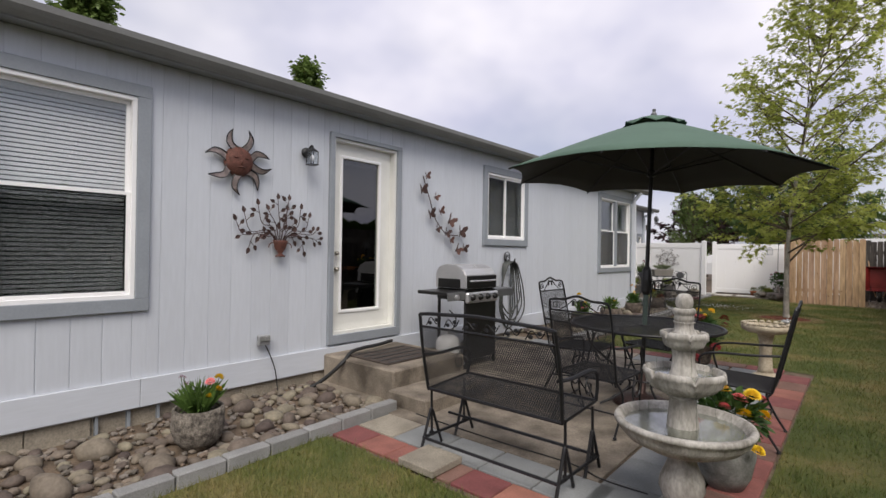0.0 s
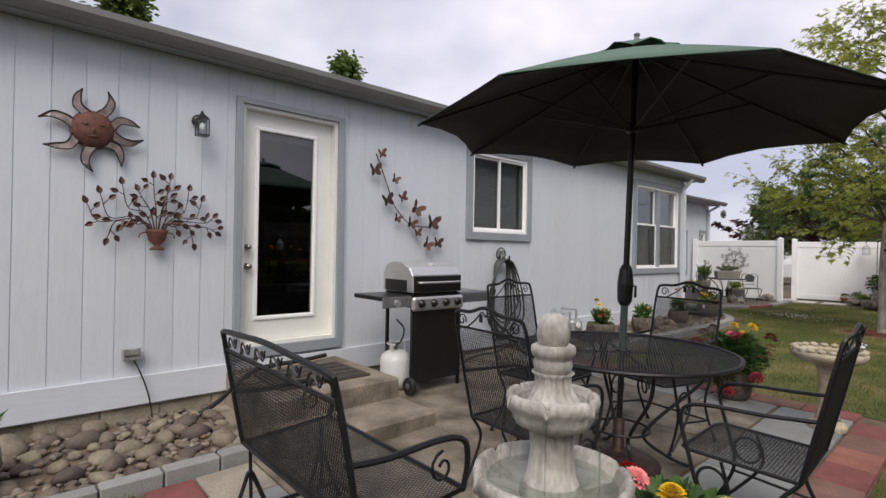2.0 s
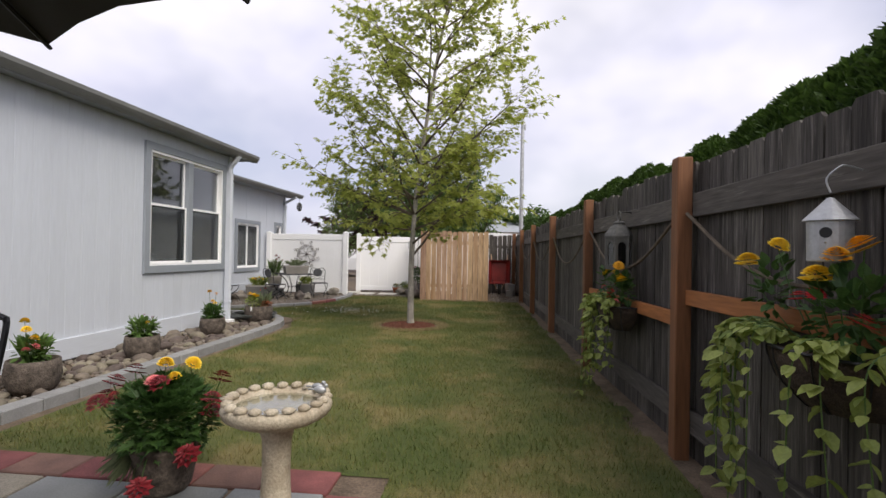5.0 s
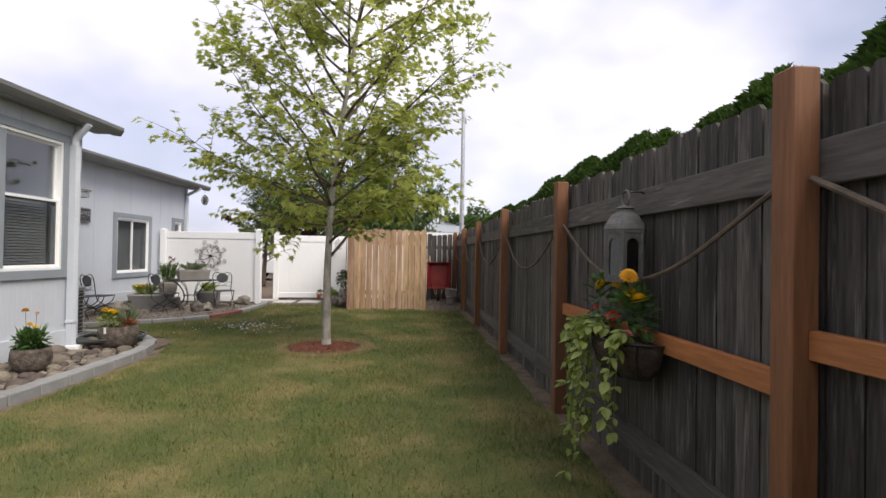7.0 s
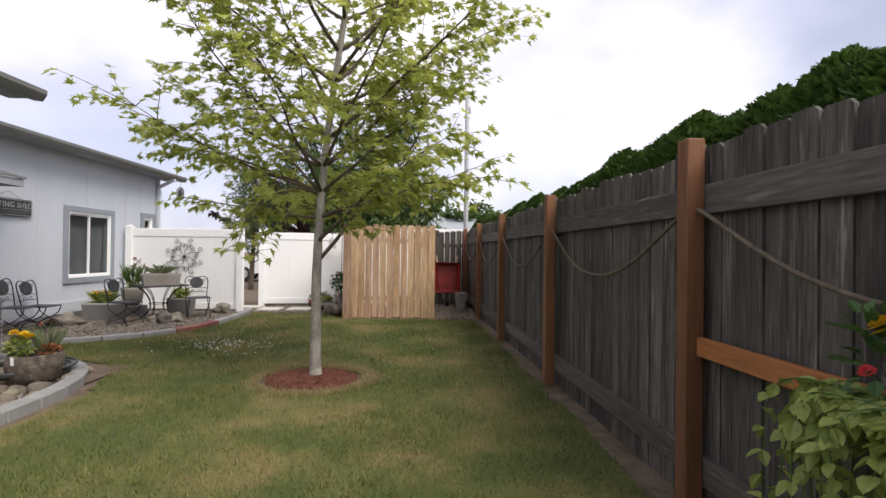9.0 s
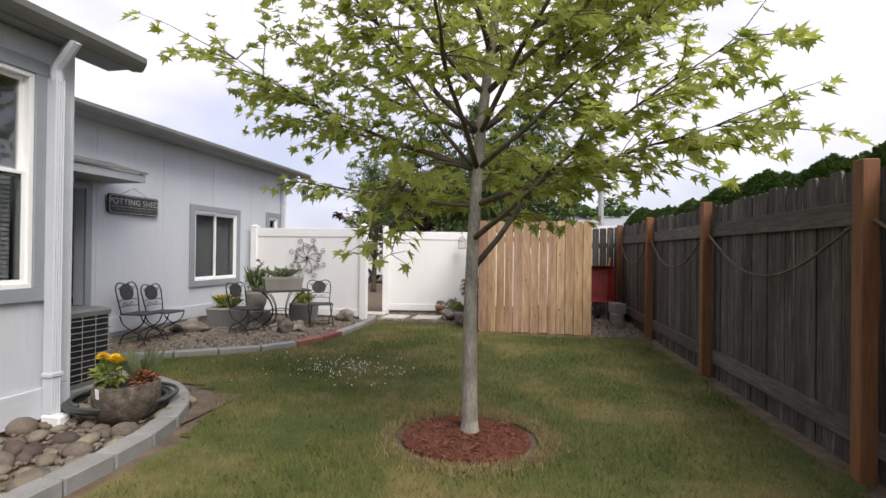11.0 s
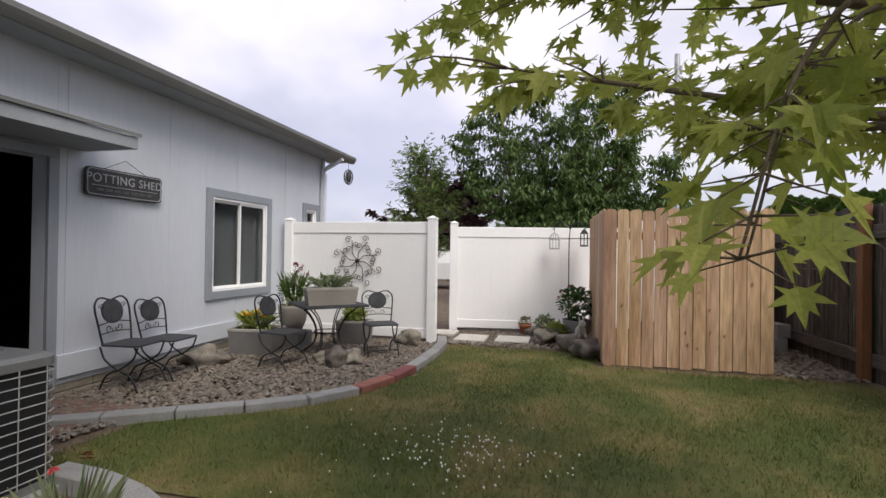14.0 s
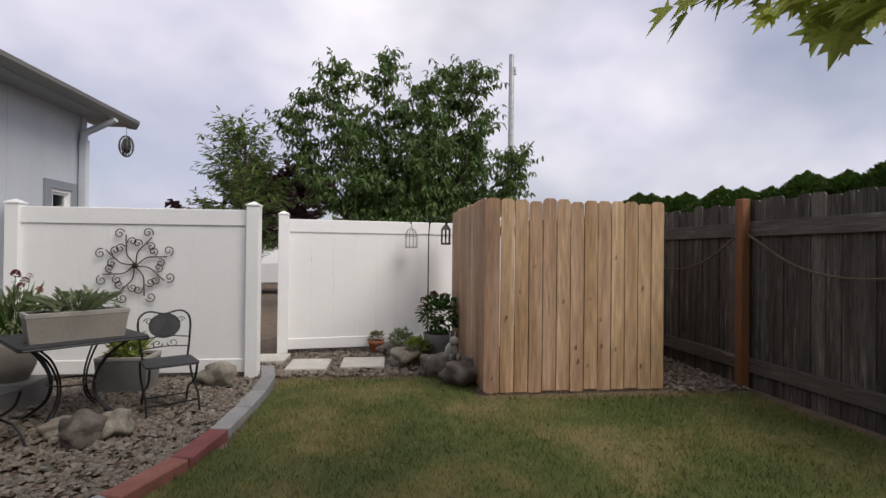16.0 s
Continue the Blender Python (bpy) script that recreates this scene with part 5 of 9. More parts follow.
def kerb(name, pts, length, w, h, zoff, material_for, label):
    k = thing(name, label, "kerb", kind="structure")
    line = smooth_line(pts, 24)
    cum = [0.0]
    for a, b in zip(line, line[1:]):
        cum.append(cum[-1] + (b - a).length)

    def at(s):
        for i in range(len(line) - 1):
            if cum[i + 1] >= s:
                return line[i].lerp(line[i + 1], (s - cum[i]) / max(cum[i + 1] - cum[i], 1e-6))
        return line[-1]
    n = int(cum[-1] / length)
    for i in range(n):
        a, b = at(i * cum[-1] / n), at((i + 1) * cum[-1] / n)
        d = (b - a).normalized()
        ln = (b - a).length - 0.006
        me = box(B(), (-w / 2, 0.003, -0.05), (w / 2, ln, h), 0.008)
        o = part("kerb_block", me, material_for(i / n), k)
        o.matrix_local = pose(a.x, a.y, ground_z(a.y) + zoff, 0, 0, math.degrees(math.atan2(d.y, d.x)) - 90)


kerb("kerb_1", [(-3.0, -3.0, 0), (-3.02, 0, 0), (-3.04, 1.5, 0), (-3.08, 2.98, 0)], 0.30, 0.10, 0.085, 0, lambda u: M["kerb"], "grey concrete kerb blocks edging the rock bed")
kerb("kerb_2", [(-3.30, 7.1, 0), (-3.27, 9.5, 0), (-3.26, 11.4, 0), (-3.33, 12.2, 0), (-3.6, 12.8, 0), (-4.05, 13.22, 0), (-4.6, 13.42, 0), (-4.95, 13.45, 0)], 0.32, 0.15, 0.08, 0, lambda u: M["kerb"], "grey kerb blocks curving round the rock bed")
kerb("kerb_3", [(-6.4, 13.75, 0), (-5.9, 14.05, 0), (-5.36, 14.4, 0), (-4.86, 14.72, 0), (-4.30, 15.14, 0), (-3.98, 15.68, 0), (-3.83, 16.3, 0), (-3.79, 17.2, 0), (-3.82, 17.95, 0), (-3.95, 18.5, 0)], 0.48, 0.14, 0.06, 0, lambda u: M["brick"] if 0.43 < u < 0.66 else M["kerb"], "curved kerb of grey and red blocks round the gravel")

rock_meshes = []
for k in range(9):
    bm = blob(B(), (0, 0, 0), (1.0, 0.72 + 0.05 * (k % 4), 0.5 + 0.05 * (k % 3)), 0.28, 2, 1.1, k * 1.9 + 1)
    me = bpy.data.meshes.new("rock")
    bm.to_mesh(me)
    bm.free()
    me.materials.append(M["rock"])
    me.polygons.foreach_set("use_smooth", [True] * len(me.polygons))
    rock_meshes.append(me)


def rock_bed(name, inside, x0, x1, y0, y1, z0, sizes, label, seed, avoid=()):
    root = thing(name, label, "rock bed", kind="structure")
    r = random.Random(seed)
    done = []
    for size, count in sizes:
        tries = made = 0
        while made < count and tries < count * 40:
            tries += 1
            x, y, s = r.uniform(x0, x1), r.uniform(y0, y1), size * r.uniform(0.75, 1.3)
            if not inside(x, y) or any((x - a) ** 2 + (y - b) ** 2 < (0.72 * (s + c)) ** 2 for a, b, c in done):
                continue
            if any((x - a) ** 2 + (y - b) ** 2 < c * c for a, b, c in avoid):
                continue
            done.append((x, y, s))
            made += 1
            o = new("rock", r.choice(rock_meshes))
            o.parent = root
            o.matrix_local = pose(x, y, z0(y) + s * 0.22, r.uniform(-18, 18), r.uniform(-18, 18), r.uniform(0, 360)) @ Matrix.Diagonal((s, s, s, 1))
    # pebbles between them
    v, f = [], []
    ico = bmesh.new()
    bmesh.ops.create_icosphere(ico, subdivisions=1, radius=1.0)
    iv, jf = [w.co.copy() for w in ico.verts], [[w.index for w in g.verts] for g in ico.faces]
    ico.free()
    for i in range(int((x1 - x0) * (y1 - y0) * 170)):
        x, y, s = r.uniform(x0, x1), r.uniform(y0, y1), r.uniform(0.015, 0.035)
        if not inside(x, y):
            continue
        a = r.uniform(0, 6.28)
        k = len(v)
        for w in iv:
            v.append((x + s * (1.3 * w.x * math.cos(a) - 0.9 * w.y * math.sin(a)), y + s * (1.3 * w.x * math.sin(a) + 0.9 * w.y * math.cos(a)), z0(y) + s * 0.65 * w.z + 0.006))
        f += [[k + q for q in g] for g in jf]
    tagged(soup("pebbles", v, f, M["gravel"], root), kind="stuff")
    bm = B()
    n = 40
    vs = [[bm.verts.new((x, y0 + (y1 - y0) * j / n, z0(y0 + (y1 - y0) * j / n) - 0.012)) for x in (x0 - 0.05, x1)] for j in range(n + 1)]
    for a, b in zip(vs, vs[1:]):
        bm.faces.new((a[0], a[1], b[1], b[0]))
    part("bed_soil", bm, M["soil"], root)
    return root


rock_bed("rock_bed_1", lambda x, y: x < -3.12 and not (y > 2.98), -4.36, -3.10, -2.4, 3.05, lambda y: ground_z(y) - 0.005, ((0.108, 30), (0.076, 85), (0.05, 175)), "bed of tan and grey river rocks along the house", 5, [(-3.56, 1.46, 0.2), (-4.25, 1.25, 0.24)])
rock_bed("rock_bed_2", lambda x, y: x < -3.36 and (y < 12.2 or (x + 4.3) ** 2 / 0.9 ** 2 + (y - 12.2) ** 2 / 1.12 ** 2 < 1), -4.36, -3.34, 7.12, 13.3, lambda y: 0.01, ((0.10, 36), (0.072, 100), (0.048, 170)), "bed of rounded river rocks below the windows", 6, [(-3.66, 8.1, 0.19), (-3.72, 9.5, 0.17), (-3.86, 11.15, 0.17), (-3.80, 12.47, 0.24), (-4.05, 8.0, 0.22)])


def gravel(name, inside, x0, x1, y0, y1, count, label, z=0.0, seed=2):
    r = random.Random(seed)
    v, f = [], []
    octa = [(1, 0, 0), (-1, 0, 0), (0, 1, 0), (0, -1, 0), (0, 0, 1), (0.5, 0.5, -0.5)]
    tri = [(0, 2, 4), (2, 1, 4), (1, 3, 4), (3, 0, 4), (0, 5, 2), (2, 5, 1), (1, 5, 3), (3, 5, 0)]
    for i in range(count):
        x, y = r.uniform(x0, x1), r.uniform(y0, y1)
        if not inside(x, y):
            continue
        s, a = r.uniform(0.014, 0.034), r.uniform(0, 6.28)
        m = Matrix.Translation((x, y, z + s * 0.3 + r.uniform(0, 0.008))) @ Euler((r.uniform(-0.5, 0.5), r.uniform(-0.5, 0.5), a)).to_matrix().to_4x4() @ Matrix.Diagonal((s * 1.25, s * r.uniform(0.7, 1.0), s * 0.6, 1))
        k = len(v)
        v += [m @ Vector((p[0] * r.uniform(0.8, 1.2), p[1], p[2])) for p in octa]
        f += [tuple(k + q for q in t) for t in tri]
    tagged(soup(name, v, f, M["gravel"]), label, "gravel", kind="stuff")


gravel("gravel", lambda x, y: x < gravel_edge(y) - 0.1 and x > -6.42 and y > 13.9 and y < 19.3, -6.42, -3.75, 13.9, 19.3, 15000, "tan and grey gravel round the seats by the shed")
gravel("gravel", lambda x, y: (x < -1.72 and y > 18.2) or (x > 0.17 and y > 17.4), -4.0, 1.0, 17.4, 20.6, 9000, "loose gravel round the stepping stones", -0.005, 3)
for k, (x, y, w, d) in enumerate(((-3.76, 18.42, 0.46, 0.52), (-3.16, 18.5, 0.50, 0.5), (-4.35, 18.85, 0.5, 0.42))):
    s = part("stepping_stone", box(B(), (x, y, -0.03), (x + w, y + d, 0.035), 0.008), M["stepstone"], None)
    tagged(s, "pale square concrete stepping stone set in gravel", "stepping stone", "stepping stones by the gate")
tagged(part("paver", box(B(), (-6.4, 13.95, -0.02), (-5.6, 14.62, 0.02), 0.006), M["brown_brick"], None), "dark brown paving slab before the shed door", "paving slab")

# mulch ring
mr = thing("mulch_ring", "ring of red bark mulch round the maple's trunk", "mulch", pose(-1.2, 12.73, 0), kind="stuff")
part("mulch_bed", lathe(B(), [(0.47, -0.02), (0.44, 0.008), (0.2, 0.028), (0.0, 0.03)], 28, Matrix.Diagonal((1, 0.92, 1, 1)), 0.02), M["mulch"], mr)
v, f = [], []
r = random.Random(31)
for i in range(1500):
    a, q = r.uniform(0, 6.283), 0.45 * math.sqrt(r.random())
    x, y, z = q * math.cos(a), q * 0.92 * math.sin(a), 0.033 - 0.03 * (q / 0.45) ** 2 + r.uniform(0, 0.008)
    m = Matrix.Translation((x, y, z)) @ Euler((r.uniform(-0.5, 0.5), r.uniform(-0.5, 0.5), r.uniform(0, 6.28))).to_matrix().to_4x4()
    k = len(v)
    l, w = r.uniform(0.012, 0.034), r.uniform(0.004, 0.009)
    v += [m @ Vector(p) for p in ((-l, -w, 0), (l, -w, 0), (l, w, 0), (-l, w, 0), (-l, 0, 0.006), (l, 0, 0.006))]
    f += [(k, k + 1, k + 5, k + 4), (k + 3, k + 4, k + 5, k + 2), (k, k + 4, k + 3), (k + 1, k + 2, k + 5)]
soup("bark_chips", v, f, M["chip"], mr)

# clover in the lawn
v, f = [], []
r = random.Random(17)
for i in range(150):
    x, y = r.gauss(-2.78, 0.36), r.gauss(14.35, 0.3)
    z = r.uniform(0.03, 0.055)
    k = len(v)
    s = r.uniform(0.005, 0.0095)
    v += [(x + s, y, z), (x - s, y, z), (x, y + s, z), (x, y - s, z), (x, y, z + s), (x, y, z - 1.4 * s)]
    f += [(k, k + 2, k + 4), (k + 2, k + 1, k + 4), (k + 1, k + 3, k + 4), (k + 3, k, k + 4), (k, k + 5, k + 2), (k + 2, k + 5, k + 1), (k + 1, k + 5, k + 3), (k + 3, k + 5, k)]
tagged(soup("clover_flowers", v, f, M["white_petal"]), "patch of small white clover flowers in the lawn", "clover", kind="stuff")

# ---- wrought iron furniture ----


def lattice(bm, o, u, v, wu, wv, pitch, r, ang=62.0, disc=False):
    """Crossing metal strands in the rectangle (or disc) spanned by u and v round o."""
    o, u, v = Vector(o), Vector(u).normalized(), Vector(v).normalized()
    nrm = u.cross(v).normalized()
    hu, hv = wu / 2, wv / 2
    for s in (1, -1):
        d = (math.cos(radians(ang)), s * math.sin(radians(ang)))
        n = (-d[1], d[0])
        reach = abs(n[0]) * hu + abs(n[1]) * hv
        k = -int(reach / pitch)
        while k * pitch < reach:
            c = k * pitch
            k += 1
            p = (n[0] * c, n[1] * c)
            if disc:
                if abs(c) >= hu:
                    continue
                t = math.sqrt(hu * hu - c * c)
                t0, t1 = -t, t
            else:
                t0, t1 = -9.0, 9.0
                for a, b, h in ((p[0], d[0], hu), (p[1], d[1], hv)):
                    if abs(b) > 1e-9:
                        q0, q1 = (-h - a) / b, (h - a) / b
                        t0, t1 = max(t0, min(q0, q1)), min(t1, max(q0, q1))
            if t1 - t0 < 0.004:
                continue
            a = o + (p[0] + d[0] * t0) * u + (p[1] + d[1] * t0) * v
            b = o + (p[0] + d[0] * t1) * u + (p[1] + d[1] * t1) * v
            side = (b - a).normalized().cross(nrm) * r
            up = nrm * (0.6 * r)
            q = [bm.verts.new(w) for w in (a + side, a + up, a - side, a - up, b + side, b + up, b - side, b - up)]
            for i in range(4):
                bm.faces.new((q[i], q[(i + 1) % 4], q[4 + (i + 1) % 4], q[4 + i]))
    return bm


def iron_chair(at, yaw, label):
    c = thing("patio_chair", label, "chair", pose(*at, 0, 0, yaw) @ Matrix.Diagonal((1, 1, 1.05, 1)), "chairs round the patio table")
    w = 0.26
    tagged(part("seat", lattice(B(), (0, 0.0, 0.405), (1, 0, 0), (0, 1, 0.03), 2 * w, 0.47, 0.0135, 0.0022), M["mesh"], c), kind="stuff")
    part("seat_frame", tube(B(), [(-w, -0.235, 0.398), (w, -0.235, 0.398), (w, 0.2, 0.41), (w - 0.04, 0.245, 0.405), (-w + 0.04, 0.245, 0.405), (-w, 0.2, 0.41)], 0.009, 6, True), M["iron"], c)
    bt = Vector((0, -0.35, 0.90))
    bb = Vector((0, -0.235, 0.405))
    mid, up = (bt + bb) / 2, (bt - bb)
    tagged(part("backrest", lattice(B(), mid, (1, 0, 0), up, 2 * w - 0.02, up.length, 0.0135, 0.0022), M["mesh"], c), kind="stuff")
    fr = smooth_line([(-w, -0.235, 0.40), (-w - 0.005, -0.30, 0.68), (-w, -0.36, 0.945), (-w + 0.04, -0.375, 0.985), (-0.12, -0.378, 0.99), (0, -0.385, 1.02), (0.12, -0.378, 0.99), (w - 0.04, -0.375, 0.985), (w, -0.36, 0.945), (w + 0.005, -0.30, 0.68), (w, -0.235, 0.40)], 4)
    part("back_frame", tube(B(), fr, 0.0095, 6), M["iron"], c)
    part("cross_bar", tube(B(), [(-w, -0.35, 0.90), (w, -0.35, 0.90)], 0.007, 6), M["iron"], c)
    for s in (-1, 1):
        part("scroll", tube(B(), [Vector(p) + Vector((s * 0.2, -0.366, 0.94)) for p in spiral((0, 0, 0), 0.035, 200 if s > 0 else -20, -1.3 * s, 12)], 0.004, 5), M["iron"], c)
        part("scroll", tube(B(), smooth_line([(s * 0.17, -0.355, 0.905), (s * 0.09, -0.37, 0.95), (s * 0.03, -0.378, 0.995), (0, -0.38, 0.975)], 4), 0.0045, 5), M["iron"], c)
        part("leaf_ornament", box(B(), (s * 0.035 - 0.012, -0.382, 0.945), (s * 0.035 + 0.012, -0.376, 0.985), 0.002), M["iron"], c)
        x = s * (w + 0.015)
        arm = smooth_line([(s * w, -0.295, 0.655), (x, -0.1, 0.64), (x, 0.12, 0.63), (x, 0.22, 0.60), (x, 0.235, 0.52), (x, 0.19, 0.36), (x, 0.16, 0.22), (x, 0.2, 0.10), (x, 0.25, 0.012)], 4)
        part("arm", tube(B(), arm, 0.0095, 6), M["iron"], c)
        part("ring", tube(B(), arc((x, 0.10, 0.30), 0.062, 0, 342, 16, "yz"), 0.007, 6, True), M["iron"], c)
        leg = smooth_line([(s * w, -0.235, 0.40), (x, -0.15, 0.28), (x, -0.2, 0.14), (x, -0.28, 0.012)], 4)
        part("leg", tube(B(), leg, 0.009, 6), M["iron"], c)
        part("leg", tube(B(), smooth_line([(x, 0.06, 0.40), (x, 0.03, 0.25), (x, 0.14, 0.1), (x, 0.22, 0.02)], 4), 0.008, 6), M["iron"], c)
        part("side_rail", tube(B(), [(x, -0.19, 0.15), (x, 0.17, 0.18)], 0.007, 6), M["iron"], c)
        for y in (-0.28, 0.25):
            part("foot", lathe(B(), [(0.014, 0), (0.016, 0.006), (0.01, 0.02)], 8, pose(x, y, 0)), M["iron"], c)
    part("stretcher", tube(B(), [(-w - 0.015, -0.19, 0.15), (w + 0.015, -0.19, 0.15)], 0.007, 6), M["iron"], c)
    return c


chair = iron_chair((-1.54, 3.87, ground_z(3.87) + 0.001), -4, "black wrought iron patio chair with mesh seat, back to the path")
for (x, y, yaw) in ((-2.07, 4.68, -90), (-1.495, 5.255, 170), (-0.60, 4.36, 92)):
    tall = 1.0 if x > -1 else 1.05
    q = copy_thing(chair, pose(x, y, ground_z(y) + 0.001, 0, 0, yaw) @ Matrix.Diagonal((1, 1, tall, 1)))
    q["label"] = "black wrought iron patio chair with mesh seat at the table"

# round mesh table
TX, TY = -1.42, 4.61
tb = thing("patio_table", "round black mesh table with an umbrella hole", "table", pose(TX, TY, ground_z(TY)))
TZ, TR = 0.735, 0.66
tagged(part("tabletop", lattice(B(), (0, 0, TZ), (1, 0, 0), (0, 1, 0), 2 * TR - 0.01, 2 * TR - 0.01, 0.016, 0.0021, 62, True), M["mesh"], tb), kind="stuff")
part("rim", tube(B(), arc((0, 0, TZ), TR, 0, 353, 48, "xy"), 0.014, 8, True), M["iron"], tb)
part("hub_ring", tube(B(), arc((0, 0, TZ), 0.04, 0, 340, 16, "xy"), 0.008, 6, True), M["iron"], tb)
for k in range(4):
    a = radians(45 + 90 * k)
    ca, sa = math.cos(a), math.sin(a)
    part("spoke", tube(B(), [(0.04 * ca, 0.04 * sa, TZ - 0.014), (TR * ca, TR * sa, TZ - 0.014)], 0.008, 6), M["iron"], tb)
    leg = smooth_line([(0.56 * ca, 0.56 * sa, TZ - 0.02), (0.5 * ca, 0.5 * sa, 0.55), (0.22 * ca, 0.22 * sa, 0.30), (0.14 * ca, 0.14 * sa, 0.18), (0.3 * ca, 0.3 * sa, 0.06), (0.42 * ca, 0.42 * sa, 0.012)], 5)
    part("leg", tube(B(), leg, 0.011, 6), M["iron"], tb)
    part("scroll", tube(B(), [(q[0] * ca - 0, q[0] * sa, q[2]) for q in spiral((0.42, 0, 0.62), 0.07, 0, 1.3, 16)], 0.006, 5), M["iron"], tb)
part("lower_ring", tube(B(), arc((0, 0, 0.24), 0.17, 0, 345, 24, "xy"), 0.008, 6, True), M["iron"], tb)

# umbrella
um = thing("patio_umbrella", "open green canvas market umbrella on a dark pole", "umbrella", pose(TX - 0.025, TY, ground_z(TY), -0.6, 1.5, 0))
part("base", lathe(B(), [(0.26, 0.0), (0.26, 0.03), (0.2, 0.06), (0.06, 0.09), (0.035, 0.11), (0.035, 0.3)], 24), M["bronze"], um, smooth=True)
pole = part("pole", tube(B(), [(0, 0, 0.08), (0, 0, 1.05), (0, 0, 2.66)], 0.019, 12), M["black_panel"], um)
part("lower_sleeve", tube(B(), [(0, 0, 0.62), (0, 0, 1.02)], 0.023, 12), mat("green_grey_sleeve", (0.06, 0.085, 0.075), 0.4, bump=0), um, "green-grey lower pole")
cb = part("crank_box", lathe(B(), [(0.03, 1.02), (0.045, 1.05), (0.05, 1.16), (0.04, 1.25), (0.025, 1.28)], 12), M["black_panel"], um)
part("crank_handle", tube(B(), [(0.04, -0.02, 1.15), (0.085, -0.03, 1.15), (0.085, -0.03, 1.08)], 0.008, 6), M["black_panel"], cb)
UR, UZ, UT = 1.365, 2.124, 2.68
bm = B()
rings = []
for i in range(7):
    u = i / 6
    ring = []
    for k in range(8):
        for j in range(4):
            a0, a1 = radians(4 + 45 * k), radians(4 + 45 * (k + 1))
            r = 0.16 + (UR - 0.16) * u
            p = Vector((r * math.cos(a0), r * math.sin(a0), 0)).lerp(Vector((r * math.cos(a1), r * math.sin(a1), 0)), j / 4)
            p *= 1 - 0.045 * u * math.sin(math.pi * j / 4)
            ring.append(bm.verts.new((p.x, p.y, UT - 0.07 + (UZ - UT + 0.07) * (u ** 1.08) + (0.035 * u * math.sin(math.pi * j / 4)))))
    rings.append(ring)
for a, b in zip(rings, rings[1:]):
    for j in range(32):
        bm.faces.new((a[j], b[j], b[(j + 1) % 32], a[(j + 1) % 32]))
can = part("canopy", bm, M["canopy"], um, "faded green canvas canopy", True)
# same green cloth below; its shade is put into this darker underside colour
can.data.materials.append(mat("shaded_canvas_underside", (0.030, 0.029, 0.023), 0.9, var=0.1, scale=3, fine=160, grain=0.08, bump=0.1))
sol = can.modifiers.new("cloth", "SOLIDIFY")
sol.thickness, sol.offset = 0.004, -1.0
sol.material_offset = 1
bm = B()
prev = None
for r, z in ((0.02, 0.012), (0.12, -0.01), (0.27, -0.075)):
    ring = [bm.verts.new((r * math.cos(6.2832 * j / 32) * (1 + 0.05 * math.sin(8 * 6.2832 * j / 32)), r * math.sin(6.2832 * j / 32) * (1 + 0.05 * math.sin(8 * 6.2832 * j / 32)), UT + z + (0.018 * math.cos(8 * 6.2832 * j / 32) if r > 0.2 else 0))) for j in range(32)]
    if prev:
        for j in range(32):
            bm.faces.new((prev[j], ring[j], ring[(j + 1) % 32], prev[(j + 1) % 32]))
    prev = ring
vent = part("vent_cap", bm, M["canopy"], can, "raised vent flap on top", True)
sol = vent.modifiers.new("cloth", "SOLIDIFY")
sol.thickness = 0.004
part("finial", lathe(B(), [(0.025, UT + 0.01), (0.028, UT + 0.03), (0.014, UT + 0.05), (0.02, UT + 0.07), (0.0, UT + 0.085)], 12), M["grey_shelf"], um)
hub = part("runner_hub", lathe(B(), [(0.022, 2.12), (0.04, 2.13), (0.04, 2.17), (0.022, 2.19)], 12), M["black_panel"], um)
for k in range(8):
    a = radians(4 + 45 * k)
    ca, sa = math.cos(a), math.sin(a)
    rib = part("rib", tube(B(), [(0.03 * ca, 0.03 * sa, UT - 0.06), (0.72 * ca, 0.72 * sa, UT - 0.325), (1.375 * ca, 1.375 * sa, UZ - 0.014)], 0.009, 5), M["rubber"], um)
    part("strut", tube(B(), [(0.04 * ca, 0.04 * sa, 2.15), (0.74 * ca, 0.74 * sa, UT - 0.34)], 0.007, 5), M["rubber"], rib)

# glider bench, seen from behind
gb = thing("glider_bench", "black wrought iron mesh glider bench standing on the pavers", "bench", pose(-1.715, 2.675, ground_z(2.675) + 0.001) @ Matrix.Diagonal((1, 1, 1.05, 1)))
w = 0.53
tagged(part("seat", lattice(B(), (0, 0.08, 0.43), (1, 0, 0), (0, 1, 0.06), 2 * w, 0.47, 0.0135, 0.0023), M["mesh"], gb), kind="stuff")
part("seat_frame", tube(B(), [(-w, -0.155, 0.415), (w, -0.155, 0.415), (w, 0.31, 0.445), (-w, 0.31, 0.445)], 0.011, 6, True), M["iron"], gb)
bt, bb = Vector((0, -0.24, 0.855)), Vector((0, -0.155, 0.42))
up = bt - bb
tagged(part("backrest", lattice(B(), (bt + bb) / 2, (1, 0, 0), up, 2 * w - 0.02, up.length, 0.0135, 0.0023), M["mesh"], gb), kind="stuff")
part("back_frame", tube(B(), smooth_line([(-w, -0.155, 0.415), (-w - 0.01, -0.2, 0.65), (-w, -0.25, 0.9), (-w + 0.03, -0.262, 0.94), (-0.25, -0.268, 0.955), (0, -0.27, 0.965), (0.25, -0.268, 0.955), (w - 0.03, -0.262, 0.94), (w, -0.25, 0.9), (w + 0.01, -0.2, 0.65), (w, -0.155, 0.415)], 4), 0.012, 6), M["iron"], gb)
